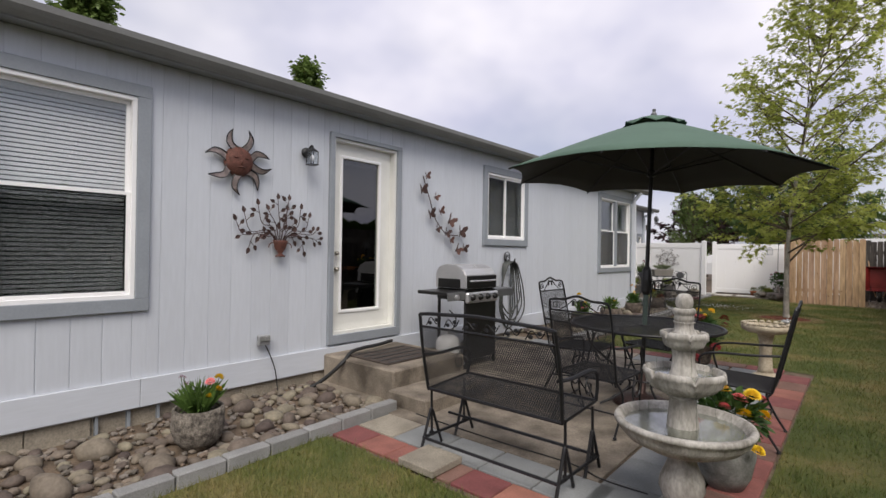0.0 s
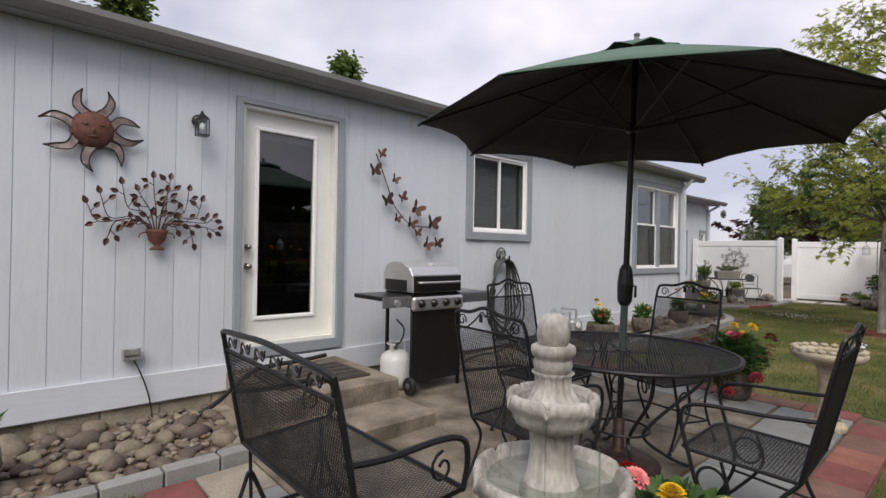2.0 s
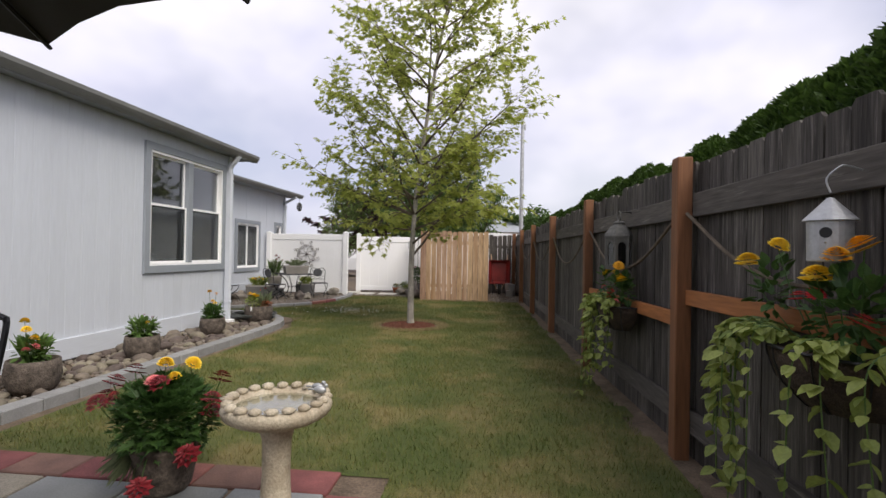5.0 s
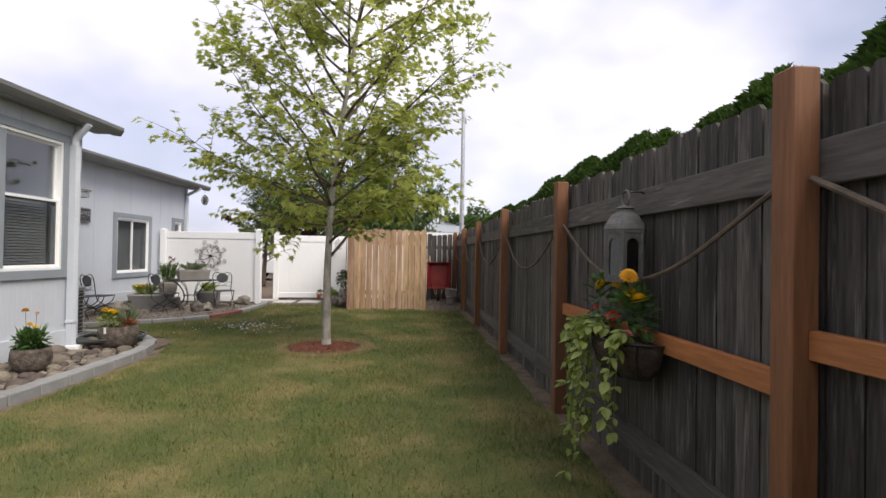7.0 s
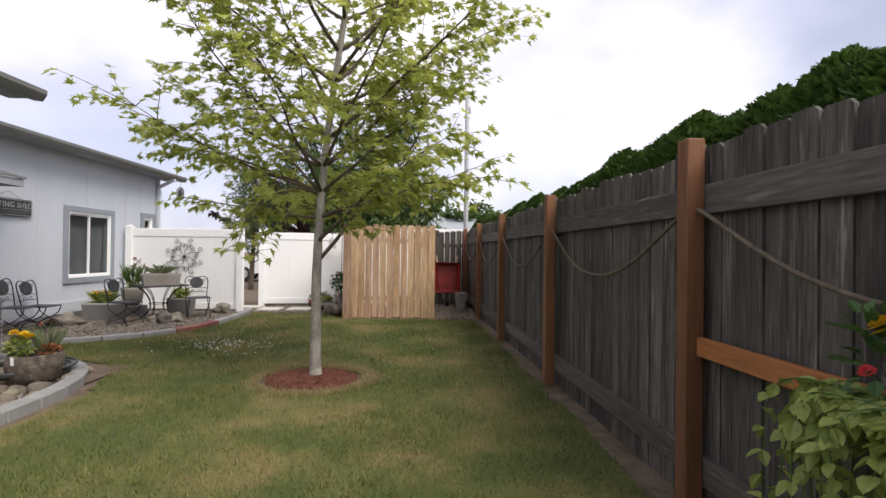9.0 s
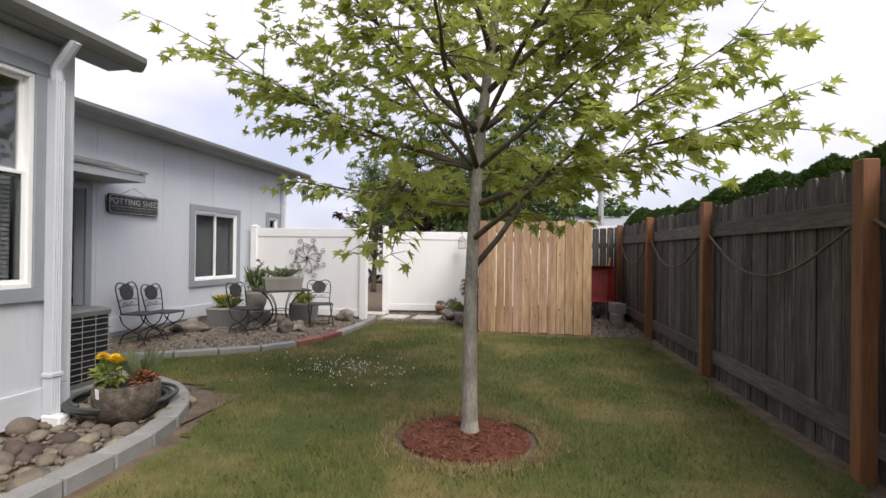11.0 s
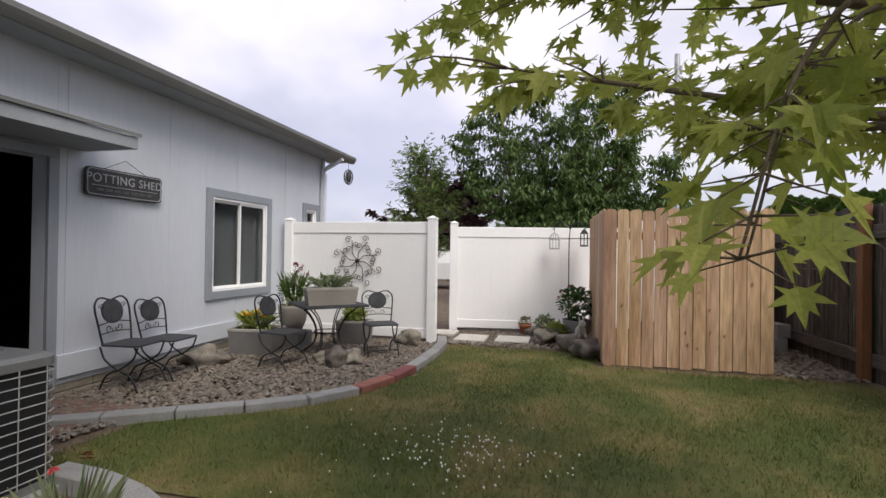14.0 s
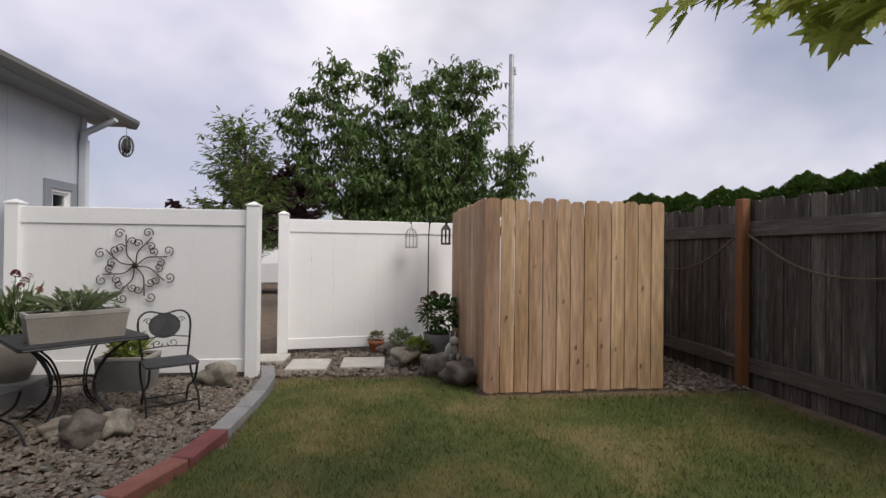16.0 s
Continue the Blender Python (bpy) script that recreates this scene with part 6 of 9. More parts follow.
part("cross_bar", tube(B(), [(-w, -0.24, 0.855), (w, -0.24, 0.855)], 0.008, 6), M["iron"], gb)
for k in range(6):
    x = -0.4 + 0.16 * k
    part("vine_ornament", tube(B(), smooth_line([(x - 0.07, -0.25, 0.87), (x - 0.02, -0.262, 0.925), (x + 0.03, -0.255, 0.885), (x + 0.07, -0.262, 0.93)], 4), 0.004, 5), M["iron"], gb)
    for s in (-1, 1):
        part("leaf_ornament", blob(B(), (x + s * 0.03, -0.258, 0.90 + 0.012 * s), (0.02, 0.004, 0.014), 0.2, 1), M["iron"], gb)
for s in (-1, 1):
    x = s * w
    part("arm", tube(B(), smooth_line([(x, -0.21, 0.66), (x, -0.05, 0.645), (x, 0.2, 0.65), (x, 0.31, 0.62), (x, 0.33, 0.54), (x, 0.31, 0.445)], 4), 0.012, 6), M["iron"], gb)
    part("arm_scroll", tube(B(), spiral((x, 0.2, 0.55), 0.06, 90, 1.2, 14, "yz"), 0.006, 5), M["iron"], gb)
    for y in (-0.12, 0.26):
        part("hanger", tube(B(), [(x, y, 0.42), (x, y + 0.01, 0.1)], 0.009, 6), M["iron"], gb)
        part("hanger_pivot", lathe(B(), [(0.016, -0.012), (0.016, 0.012)], 8, pose(x, y + 0.01, 0.1, 0, 90, 0)), M["iron"], gb)
        part("base_leg", tube(B(), smooth_line([(x, y - 0.1, 0.012), (x, y - 0.03, 0.2), (x, y + 0.0, 0.27), (x, y + 0.04, 0.2), (x, y + 0.12, 0.012)], 4), 0.011, 6), M["iron"], gb)
    part("base_rail", tube(B(), [(x, -0.2, 0.09), (x, 0.36, 0.09)], 0.011, 6), M["iron"], gb)
for y in (-0.2, 0.36):
    part("stretcher", tube(B(), [(-w, y, 0.09), (w, y, 0.09)], 0.01, 6), M["iron"], gb)
part("glide_bar", tube(B(), [(-w, 0.08, 0.2), (w, 0.08, 0.2)], 0.009, 6), M["iron"], gb)

# ---- flowers and foliage ----


def flower_mesh(name, material, r, rings=3, n=11, dome=0.45, petal=0.30):
    v, f = [], []
    for q in range(rings):
        u = 1 - q / rings
        for k in range(n):
            a = 6.2832 * (k + 0.5 * (q % 2)) / n
            ca, sa = math.cos(a), math.sin(a)
            r1, r0 = r * u, r * u * 0.25
            w = petal * r * u * 0.8
            z1 = r * dome * math.sqrt(1 - u * u * 0.96) - 0.06 * r
            z0 = z1 - 0.12 * r + 0.1 * r * (1 - u)
            i = len(v)
            v += [(r0 * ca, r0 * sa, z0), (0.65 * r1 * ca - w * sa, 0.65 * r1 * sa + w * ca, z1 + 0.03 * r), (r1 * ca, r1 * sa, z1), (0.65 * r1 * ca + w * sa, 0.65 * r1 * sa - w * ca, z1 + 0.03 * r)]
            f.append((i, i + 1, i + 2, i + 3))
    me = bpy.data.meshes.new(name)
    me.from_pydata(v, [], f)
    me.update()
    me.materials.append(material)
    return me


FL = {k: flower_mesh("flower", M[k], s, rg, n, d) for k, s, rg, n, d in (("yellow", 0.048, 8, 15, 0.95), ("orange", 0.048, 8, 15, 0.95), ("red", 0.036, 4, 11, 0.8), ("dark_red", 0.052, 5, 9, 0.9), ("pink", 0.045, 6, 13, 0.8), ("white_petal", 0.018, 2, 7, 0.4), ("purple", 0.022, 2, 6, 0.4))}


def add_flowers(parent, spots, base, stem=True, green="deep_leaf"):
    """Flower heads at (kind, x, y, z, scale), with thin stems down to the base height."""
    for kind, x, y, z, s in spots:
        o = new("flower", FL[kind])
        o.parent = parent
        o["label"] = kind.replace("_petal", "").replace("_", " ") + " flower head"
        o.matrix_local = pose(x, y, z, random.uniform(-30, 30), random.uniform(-30, 30), random.uniform(0, 360)) @ Matrix.Diagonal((s, s, s, 1))
        if stem:
            part("stem", tube(B(), smooth_line([(x * 0.5, y * 0.5, base), (x * 0.8, y * 0.8, (base + z) / 2), (x, y, z)], 3), 0.003, 4), M[green], o.parent)


def bush(parent, c, size, n, leaf, material, r, kind="oval", name="foliage", droop=0.3, up=0.6):
    v, f = [], []
    for i in range(n):
        d = Vector((r.gauss(0, 1), r.gauss(0, 1), r.gauss(0, 1) + 0.3)).normalized()
        q = r.random() ** 0.45
        p = Vector((c[0] + size[0] * d.x * q, c[1] + size[1] * d.y * q, c[2] + size[2] * d.z * q))
        add_leaf(v, f, p, d + Vector((0, 0, up)), r.uniform(*leaf), leaf_shape(kind), r, droop)
    return soup(name, v, f, material, parent)


def blades(parent, c, n, h, spread, w, material, r, name="foliage"):
    """Upright narrow leaves fanning from one spot."""
    v, f = [], []
    for i in range(n):
        a, s, hh = r.uniform(0, 6.283), spread * r.random() ** 0.5, h * r.uniform(0.6, 1.1)
        d = Vector((math.cos(a), math.sin(a), 0))
        side = Vector((-d.y, d.x, 0)) * w
        b = Vector(c) + d * s * 0.35
        m = b + d * s * 0.35 + Vector((0, 0, hh * 0.6))
        t = b + d * s + Vector((0, 0, hh))
        k = len(v)
        v += [b - side, b + side, m + side * 0.9, t, m - side * 0.9]
        f.append((k, k + 1, k + 2, k + 3, k + 4))
    return soup(name, v, f, material, parent)


def round_pot(parent, prof, material, wobble=0.0, soil_z=None, soil_r=None, seg=28):
    part("pot", lathe(B(), prof, seg, None, wobble), material, parent, smooth=True)
    if soil_z is not None:
        part("soil", lathe(B(), [(soil_r, soil_z), (soil_r * 0.6, soil_z + 0.012), (0.0, soil_z + 0.015)], 18), M["potting"], parent)


bowl = [(0.0, 0.0), (0.10, 0.0), (0.155, 0.06), (0.18, 0.14), (0.172, 0.22), (0.165, 0.26), (0.148, 0.26), (0.15, 0.22), (0.14, 0.2)]
# cracked grey pot by the window
r = random.Random(40)
p1 = thing("flower_pot", "dark cracked pot of small flowers standing on rocks", "flower pot", pose(-3.56, 1.46, ground_z(1.42) - 0.008))
round_pot(p1, [(a * 1.02, z * 1.12) for a, z in bowl], M["mosaic_pot"], 0.006, 0.24, 0.145)
blades(p1, (0, 0, 0.24), 120, 0.24, 0.16, 0.005, M["leaf"], r)
bush(p1, (0, 0, 0.36), (0.14, 0.14, 0.1), 140, (0.03, 0.06), M["leaf"], r, "long")
add_flowers(p1, [("pink", 0.05, 0.06, 0.47, 0.9), ("yellow", 0.10, 0.1, 0.50, 0.8), ("yellow", 0.13, 0.08, 0.42, 0.8), ("yellow", 0.12, 0.02, 0.38, 0.7), ("purple", -0.12, -0.06, 0.50, 1.0), ("purple", -0.15, -0.03, 0.44, 1.0), ("purple", -0.14, -0.1, 0.40, 1.0), ("purple", -0.07, -0.1, 0.52, 0.9), ("white_petal", -0.1, -0.1, 0.42, 1.0)], 0.25)

# pots in the far rock bed
for (x, y, s, spec, lab) in (
        (-3.66, 8.10, 1.15, [("yellow", 0.03, -0.1, 0.56, 0.9), ("yellow", -0.05, -0.04, 0.62, 0.9), ("yellow", 0.06, -0.06, 0.48, 0.9), ("pink", 0.1, -0.08, 0.42, 0.9), ("pink", 0.06, -0.13, 0.40, 0.8), ("white_petal", 0.12, 0, 0.40, 1.3)], "brown pot of yellow and pink flowers on the rocks"),
        (-3.72, 9.50, 1.05, [("white_petal", 0.06, -0.08, 0.36, 1.5), ("yellow", 0.1, -0.05, 0.42, 0.6), ("purple", -0.03, 0.06, 0.50, 1.0), ("purple", 0.05, 0.1, 0.47, 1.0)], "brown pot of white flowers and greenery on the rocks"),
        (-3.86, 11.15, 1.0, [("orange", -0.02, -0.06, 0.64, 0.8), ("orange", 0.03, 0.02, 0.6, 0.7), ("yellow", 0.04, -0.08, 0.5, 0.8), ("yellow", 0.0, 0.05, 0.46, 0.7)], "brown pot with tall orange flowers on the rocks")):
    t = thing("flower_pot", lab, "flower pot", pose(x, y, 0.0), "brown pots in the rock bed")
    round_pot(t, [(a * s, z * s) for a, z in bowl], M["brown_pot"], 0.006, 0.21 * s, 0.145 * s)
    bush(t, (0, 0, 0.32 * s), (0.15, 0.15, 0.12), 230, (0.035, 0.07), M["leaf"] if y < 11 else M["deep_leaf"], r)
    blades(t, (0, 0, 0.21 * s), 40, 0.28, 0.13, 0.004, M["leaf"], r, "stalk_clump")
    add_flowers(t, spec, 0.22 * s)

# wide bowl at the bed's end
p4 = thing("bowl_planter", "rough brown stone-look bowl with yellow flowers", "planter", pose(-3.80, 12.47, 0.0) @ Matrix.Diagonal((1.12, 1.12, 1.12, 1)))
part("pot", lathe(B(), [(0.0, 0.0), (0.13, 0.0), (0.185, 0.07), (0.21, 0.17), (0.2, 0.26), (0.185, 0.27), (0.185, 0.23)], 26, None, 0.012), M["brown_pot"], p4, smooth=True)
part("soil", lathe(B(), [(0.188, 0.225), (0.1, 0.245), (0, 0.25)], 18), M["potting"], p4)
bush(p4, (-0.07, -0.08, 0.33), (0.09, 0.09, 0.08), 150, (0.03, 0.055), M["lime_leaf"], r)
blades(p4, (0.03, 0.1, 0.24), 90, 0.24, 0.12, 0.0016, M["grey_leaf"], r, "stalk_clump")
bush(p4, (0.1, 0.05, 0.28), (0.08, 0.08, 0.05), 110, (0.025, 0.045), island_mat("russet_leaf", [(0.3, 0.10, 0.05), (0.38, 0.16, 0.07), (0.25, 0.09, 0.04)]), r, name="russet_foliage")
add_flowers(p4, [("yellow", -0.1, -0.1, 0.44, 1.0), ("yellow", -0.03, -0.09, 0.42, 0.9), ("yellow", 0.0, -0.06, 0.41, 0.9), ("yellow", -0.07, -0.03, 0.43, 0.8), ("red", -0.02, 0.08, 0.50, 0.5), ("dark_red", 0.03, 0.14, 0.52, 0.5)], 0.25)
part("plant_tag", box(B(), (-0.06, -0.17, 0.24), (-0.035, -0.166, 0.31), 0, pose(0, 0, 0, 12, 8, 0)), M["white"], p4, "white plant tag")
hc = thing("hose_coil", "coiled dark garden hose lying on the rocks", "hose", pose(-3.98, 12.62, 0.03))
pts = []
for i in range(150):
    a = 6.2832 * i / 26
    q = 0.32 + 0.04 * math.sin(i * 0.21) + 0.01 * (i // 26)
    pts.append((q * math.cos(a), q * math.sin(a), 0.035 + 0.016 * (i / 26)))
part("coil", tube(B(), pts, 0.015, 6), M["hose"], hc, smooth=True)

# rose pot at the patio's far edge
r = random.Random(44)
ro = thing("rose_pot", "brown pot of dark red geraniums at the patio's edge", "flower pot", pose(-1.45, 6.70, ground_z(6.70)))
round_pot(ro, [(0.0, 0.0), (0.11, 0.0), (0.13, 0.03), (0.155, 0.16), (0.165, 0.23), (0.172, 0.235), (0.172, 0.26), (0.15, 0.26), (0.148, 0.2)], M["brown_pot"], 0, 0.23, 0.148)
bush(ro, (0, 0, 0.38), (0.25, 0.25, 0.22), 1150, (0.035, 0.07), M["deep_leaf"], r, "maple")
blades(ro, (-0.12, -0.02, 0.25), 160, -0.16, 0.16, 0.003, M["grey_leaf"], r, "trailing_grass")
add_flowers(ro, [("dark_red", -0.33, -0.02, 0.45, 1.5), ("dark_red", -0.36, 0.05, 0.40, 1.3), ("dark_red", -0.24, -0.08, 0.56, 1.3), ("dark_red", -0.20, 0.02, 0.60, 1.2), ("dark_red", 0.27, 0.05, 0.57, 1.3), ("dark_red", 0.27, -0.02, 0.41, 1.4), ("dark_red", 0.22, -0.14, 0.24, 1.4), ("dark_red", 0.02, -0.22, 0.10, 1.3), ("dark_red", -0.27, -0.14, 0.47, 1.3), ("dark_red", 0.3, -0.08, 0.5, 1.2), ("dark_red", 0.05, -0.12, 0.58, 1.2), ("pink", 0.0, -0.1, 0.59, 1.1), ("pink", -0.22, -0.1, 0.51, 0.7), ("yellow", -0.01, 0.0, 0.655, 1.0), ("yellow", 0.13, 0.02, 0.66, 1.0), ("yellow", 0.07, -0.04, 0.60, 0.8)], 0.3)

# tall grey pot behind the fountain
r = random.Random(45)
fp = thing("tall_flower_pot", "tall blue-grey glazed pot of yellow and pink flowers", "flower pot", pose(-0.50, 3.34, ground_z(3.34)))
round_pot(fp, [(0.0, 0.0), (0.10, 0.0), (0.14, 0.08), (0.165, 0.2), (0.158, 0.31), (0.135, 0.37), (0.145, 0.385), (0.145, 0.4), (0.12, 0.4), (0.115, 0.35)], M["glaze_pot"], 0.002, 0.37, 0.118)
bush(fp, (0, 0, 0.44), (0.22, 0.22, 0.13), 500, (0.04, 0.075), M["deep_leaf"], r)
bush(fp, (-0.2, -0.05, 0.28), (0.12, 0.12, 0.16), 150, (0.03, 0.06), M["leaf"], r, name="trailing_foliage", droop=0.9)
add_flowers(fp, [("yellow", 0.0, -0.1, 0.60, 1.1), ("yellow", 0.14, -0.02, 0.58, 1.1), ("yellow", 0.12, -0.14, 0.49, 1.0), ("yellow", 0.2, -0.06, 0.48, 1.0), ("yellow", 0.14, -0.17, 0.40, 1.1), ("yellow", 0.08, -0.2, 0.31, 0.9), ("yellow", 0.19, -0.15, 0.30, 0.9), ("pink", 0.08, -0.08, 0.56, 1.2), ("pink", 0.02, -0.16, 0.52, 0.9), ("pink", -0.14, -0.06, 0.60, 1.1), ("red", -0.2, 0.0, 0.59, 1.2), ("pink", 0.17, 0.06, 0.55, 0.9)], 0.4)

# ---- fountain ----


def scallop(bm, prof, seg, lobes, amp, drop, sharp=2):
    """A turned bowl whose rim dips and swells in lobes."""
    rings = []
    top = max(z for _, z in prof)
    low = min(z for _, z in prof)
    for rr, z in prof:
        k = ((z - low) / (top - low)) ** (3 if drop else 1)
        ring = []
        for j in range(seg):
            a = 6.2832 * j / seg
            s = abs(math.cos(lobes * a / 2)) ** sharp
            ring.append(bm.verts.new(((rr * (1 + amp * s * k)) * math.cos(a), (rr * (1 + amp * s * k)) * math.sin(a), z - drop * s * k)))
        rings.append(ring)
    for a, b in zip(rings, rings[1:]):
        for j in range(seg):
            bm.faces.new((a[j], a[(j + 1) % seg], b[(j + 1) % seg], b[j]))
    bm.faces.new(rings[-1])
    return bm


fo = thing("fountain", "three-tier pale cast stone garden fountain on the patio", "fountain", pose(-0.586, 2.72, ground_z(2.72) - 0.005) @ Matrix.Diagonal((0.94, 0.94, 1.015, 1)))
part("plinth", lathe(B(), [(0.125, 0.0), (0.125, 0.045), (0.105, 0.055), (0.105, 0.085), (0.12, 0.10)], 24), M["stone"], fo)
part("pedestal", lathe(B(), [(0.08, 0.10), (0.10, 0.14), (0.122, 0.19), (0.115, 0.25), (0.085, 0.31), (0.07, 0.35), (0.10, 0.385)], 24), M["stone"], fo, smooth=True)
b1 = part("lower_bowl", lathe(B(), [(0.10, 0.385), (0.20, 0.40), (0.30, 0.445), (0.345, 0.49), (0.35, 0.515), (0.365, 0.52), (0.37, 0.535), (0.362, 0.55), (0.34, 0.55), (0.325, 0.53), (0.27, 0.475), (0.12, 0.445), (0.0, 0.44)], 48), M["stone"], fo, "wide stone bowl with rolled rim", True)
part("water", lathe(B(), [(0.312, 0.515), (0.0, 0.5151)], 40), M["water"], b1, "clear shallow water")
part("column", lathe(B(), [(0.10, 0.44), (0.085, 0.52), (0.075, 0.60), (0.07, 0.66), (0.11, 0.69)], 24), M["stone"], fo, smooth=True)
b2 = part("middle_bowl", scallop(B(), [(0.08, 0.685), (0.12, 0.692), (0.17, 0.715), (0.20, 0.75), (0.205, 0.775), (0.213, 0.782), (0.217, 0.798), (0.212, 0.813), (0.20, 0.816), (0.19, 0.806), (0.178, 0.775), (0.10, 0.755), (0.05, 0.75)], 180, 6, 0.045, 0.04, 90), M["stone"], fo, "round stone bowl with pointed spouts", True)
part("water", lathe(B(), [(0.178, 0.786), (0.0, 0.7861)], 32), M["water"], b2)
part("fluted_column", scallop(B(), [(0.09, 0.74), (0.085, 0.77), (0.066, 0.80), (0.056, 0.87), (0.06, 0.92), (0.075, 0.94)], 96, 14, 0.09, 0.0), M["stone"], fo, smooth=True)
b3 = part("upper_bowl", scallop(B(), [(0.06, 0.915), (0.078, 0.925), (0.102, 0.935), (0.112, 0.955), (0.115, 0.972), (0.124, 0.98), (0.128, 0.995), (0.124, 1.008), (0.114, 1.012), (0.106, 1.004), (0.10, 0.975), (0.04, 0.97)], 180, 6, 0.05, 0.034, 90), M["stone"], fo, "small round stone bowl with pointed spouts", True)
part("water", lathe(B(), [(0.102, 0.991), (0.0, 0.9911)], 32), M["water"], b3)
part("fluted_neck", scallop(B(), [(0.078, 0.972), (0.074, 0.995), (0.056, 1.012), (0.047, 1.035), (0.046, 1.055), (0.054, 1.064)], 112, 14, 0.12, 0.0), M["stone"], fo, smooth=True)
part("collar", lathe(B(), [(0.043, 1.06), (0.05, 1.068), (0.054, 1.082), (0.052, 1.094), (0.05, 1.1), (0.058, 1.106), (0.062, 1.117), (0.06, 1.129), (0.05, 1.134), (0.036, 1.131)], 28, None, 0.002), M["stone"], fo, "rolled stone collar", True)
part("bud", scallop(B(), [(0.036, 1.128), (0.044, 1.145), (0.046, 1.165), (0.04, 1.188), (0.028, 1.206), (0.014, 1.212), (0.006, 1.207)], 96, 4, 0.14, 0.0, 14), M["stone"], fo, "leaf-ribbed stone bud", True)
part("water_jet", lathe(B(), [(0.012, 1.208), (0.007, 1.222), (0.0, 1.226)], 10), M["water"], fo, "small jet of water", True)
for z0, z1, rr, n in ((0.975, 0.80, 0.132, 6), (0.772, 0.53, 0.228, 6)):
    for k in range(n):
        a = 6.2832 * k / n
        part("water_stream", tube(B(), smooth_line([(rr * math.cos(a), rr * math.sin(a), z0), ((rr + 0.012) * math.cos(a), (rr + 0.012) * math.sin(a), (z0 * 2 + z1) / 3), ((rr + 0.016) * math.cos(a), (rr + 0.016) * math.sin(a), z1)], 3), 0.0022, 5), M["water"], fo, "thin falling stream of water")
tagged(part("power_cord", tube(B(), smooth_line([(-0.82, 2.9, ground_z(3) + 0.004), (-1.1, 2.9, ground_z(3) + 0.004), (-1.35, 2.98, ground_z(3) + 0.004), (-1.9, 2.97, ground_z(3) + 0.004), (-2.4, 2.98, ground_z(3) + 0.004), (-2.82, 3.0, ground_z(3) + 0.004)], 6), 0.005, 6), M["rubber"], None), "black pump cord lying across the patio", "cord")

# ---- birdbath ----
bb = thing("birdbath", "buff cast stone birdbath with a pebbled rim", "birdbath", pose(-0.70, 6.40, ground_z(6.40)) @ Matrix.Diagonal((0.95, 0.95, 1, 1)))
part("base", lathe(B(), [(0.125, 0.0), (0.128, 0.03), (0.10, 0.055), (0.085, 0.075)], 20, None, 0.006), M["bath_stone"], bb)
for k in range(12):
    a = 6.2832 * k / 12
    part("base_stone", blob(B(), (0.108 * math.cos(a), 0.108 * math.sin(a), 0.03), (0.03, 0.03, 0.028), 0.2, 1, 1.3, k), M["bath_stone"], bb, smooth=True)
part("column", lathe(B(), [(0.085, 0.07), (0.072, 0.12), (0.066, 0.28), (0.07, 0.42), (0.09, 0.5), (0.10, 0.505)], 20, None, 0.008), M["bath_stone"], bb, smooth=True)
part("basin", lathe(B(), [(0.10, 0.50), (0.2, 0.52), (0.245, 0.545), (0.258, 0.575), (0.25, 0.60), (0.215, 0.60), (0.19, 0.575), (0.1, 0.56), (0.0, 0.555)], 36, None, 0.004), M["bath_stone"], bb, smooth=True)
for k in range(20):
    a = 6.2832 * k / 20
    part("rim_stone", blob(B(), (0.228 * math.cos(a), 0.228 * math.sin(a), 0.612), (0.034, 0.034, 0.018), 0.3, 1, 1.3, k + 3), M["bath_stone"], bb, smooth=True)
part("water", lathe(B(), [(0.195, 0.582), (0, 0.5821)], 28), M["water"], bb)
for dx, dy in ((0.17, 0.08), (0.2, 0.03)):
    bird = blob(B(), (dx, dy, 0.648), (0.032, 0.018, 0.018), 0.1, 2)
    blob(bird, (dx + 0.028, dy, 0.668), (0.012, 0.011, 0.011), 0.1, 1)
    box(bird, (dx - 0.06, dy - 0.006, 0.645), (dx - 0.02, dy + 0.006, 0.651))
    part("bird_figure", bird, M["zinc"], bb, "grey metal bird on the rim", True)

# ---- grill ----
g0 = ground_z(4.8)
gr = thing("gas_grill", "steel and black gas grill with side shelves, lid closed", "grill", pose(0.02, 0.36, g0) @ Matrix.Diagonal((1, 0.92, 1, 1)))
part("front_panel", box(B(), (-3.475, 4.50, 0.10), (-3.455, 5.12, 0.80), 0.003), M["black_panel"], gr)
part("side_panel", box(B(), (-3.93, 5.105, 0.10), (-3.476, 5.12, 0.80), 0.003), M["black_panel"], gr)
part("shelf_bottom", box(B(), (-3.93, 4.72, 0.10), (-3.477, 5.104, 0.115)), M["black_panel"], gr)
for x, y in ((-3.93, 4.50), (-3.93, 5.09), (-3.50, 4.48), (-3.50, 5.122)):
    part("leg", box(B(), (x, y, 0.005 if y > 5 else 0.08), (x + 0.035, y + 0.03, 0.82), 0.004), M["black_panel"], gr)
part("firebox", box(B(), (-3.94, 4.49, 0.80), (-3.48, 5.13, 0.94), 0.015), M["black_panel"], gr)
cp = B()
box(cp, (-3.478, 4.46, 0.775), (-3.425, 5.16, 0.905), 0.02)
cpo = part("control_panel", cp, M["steel"], gr, "brushed steel control panel")
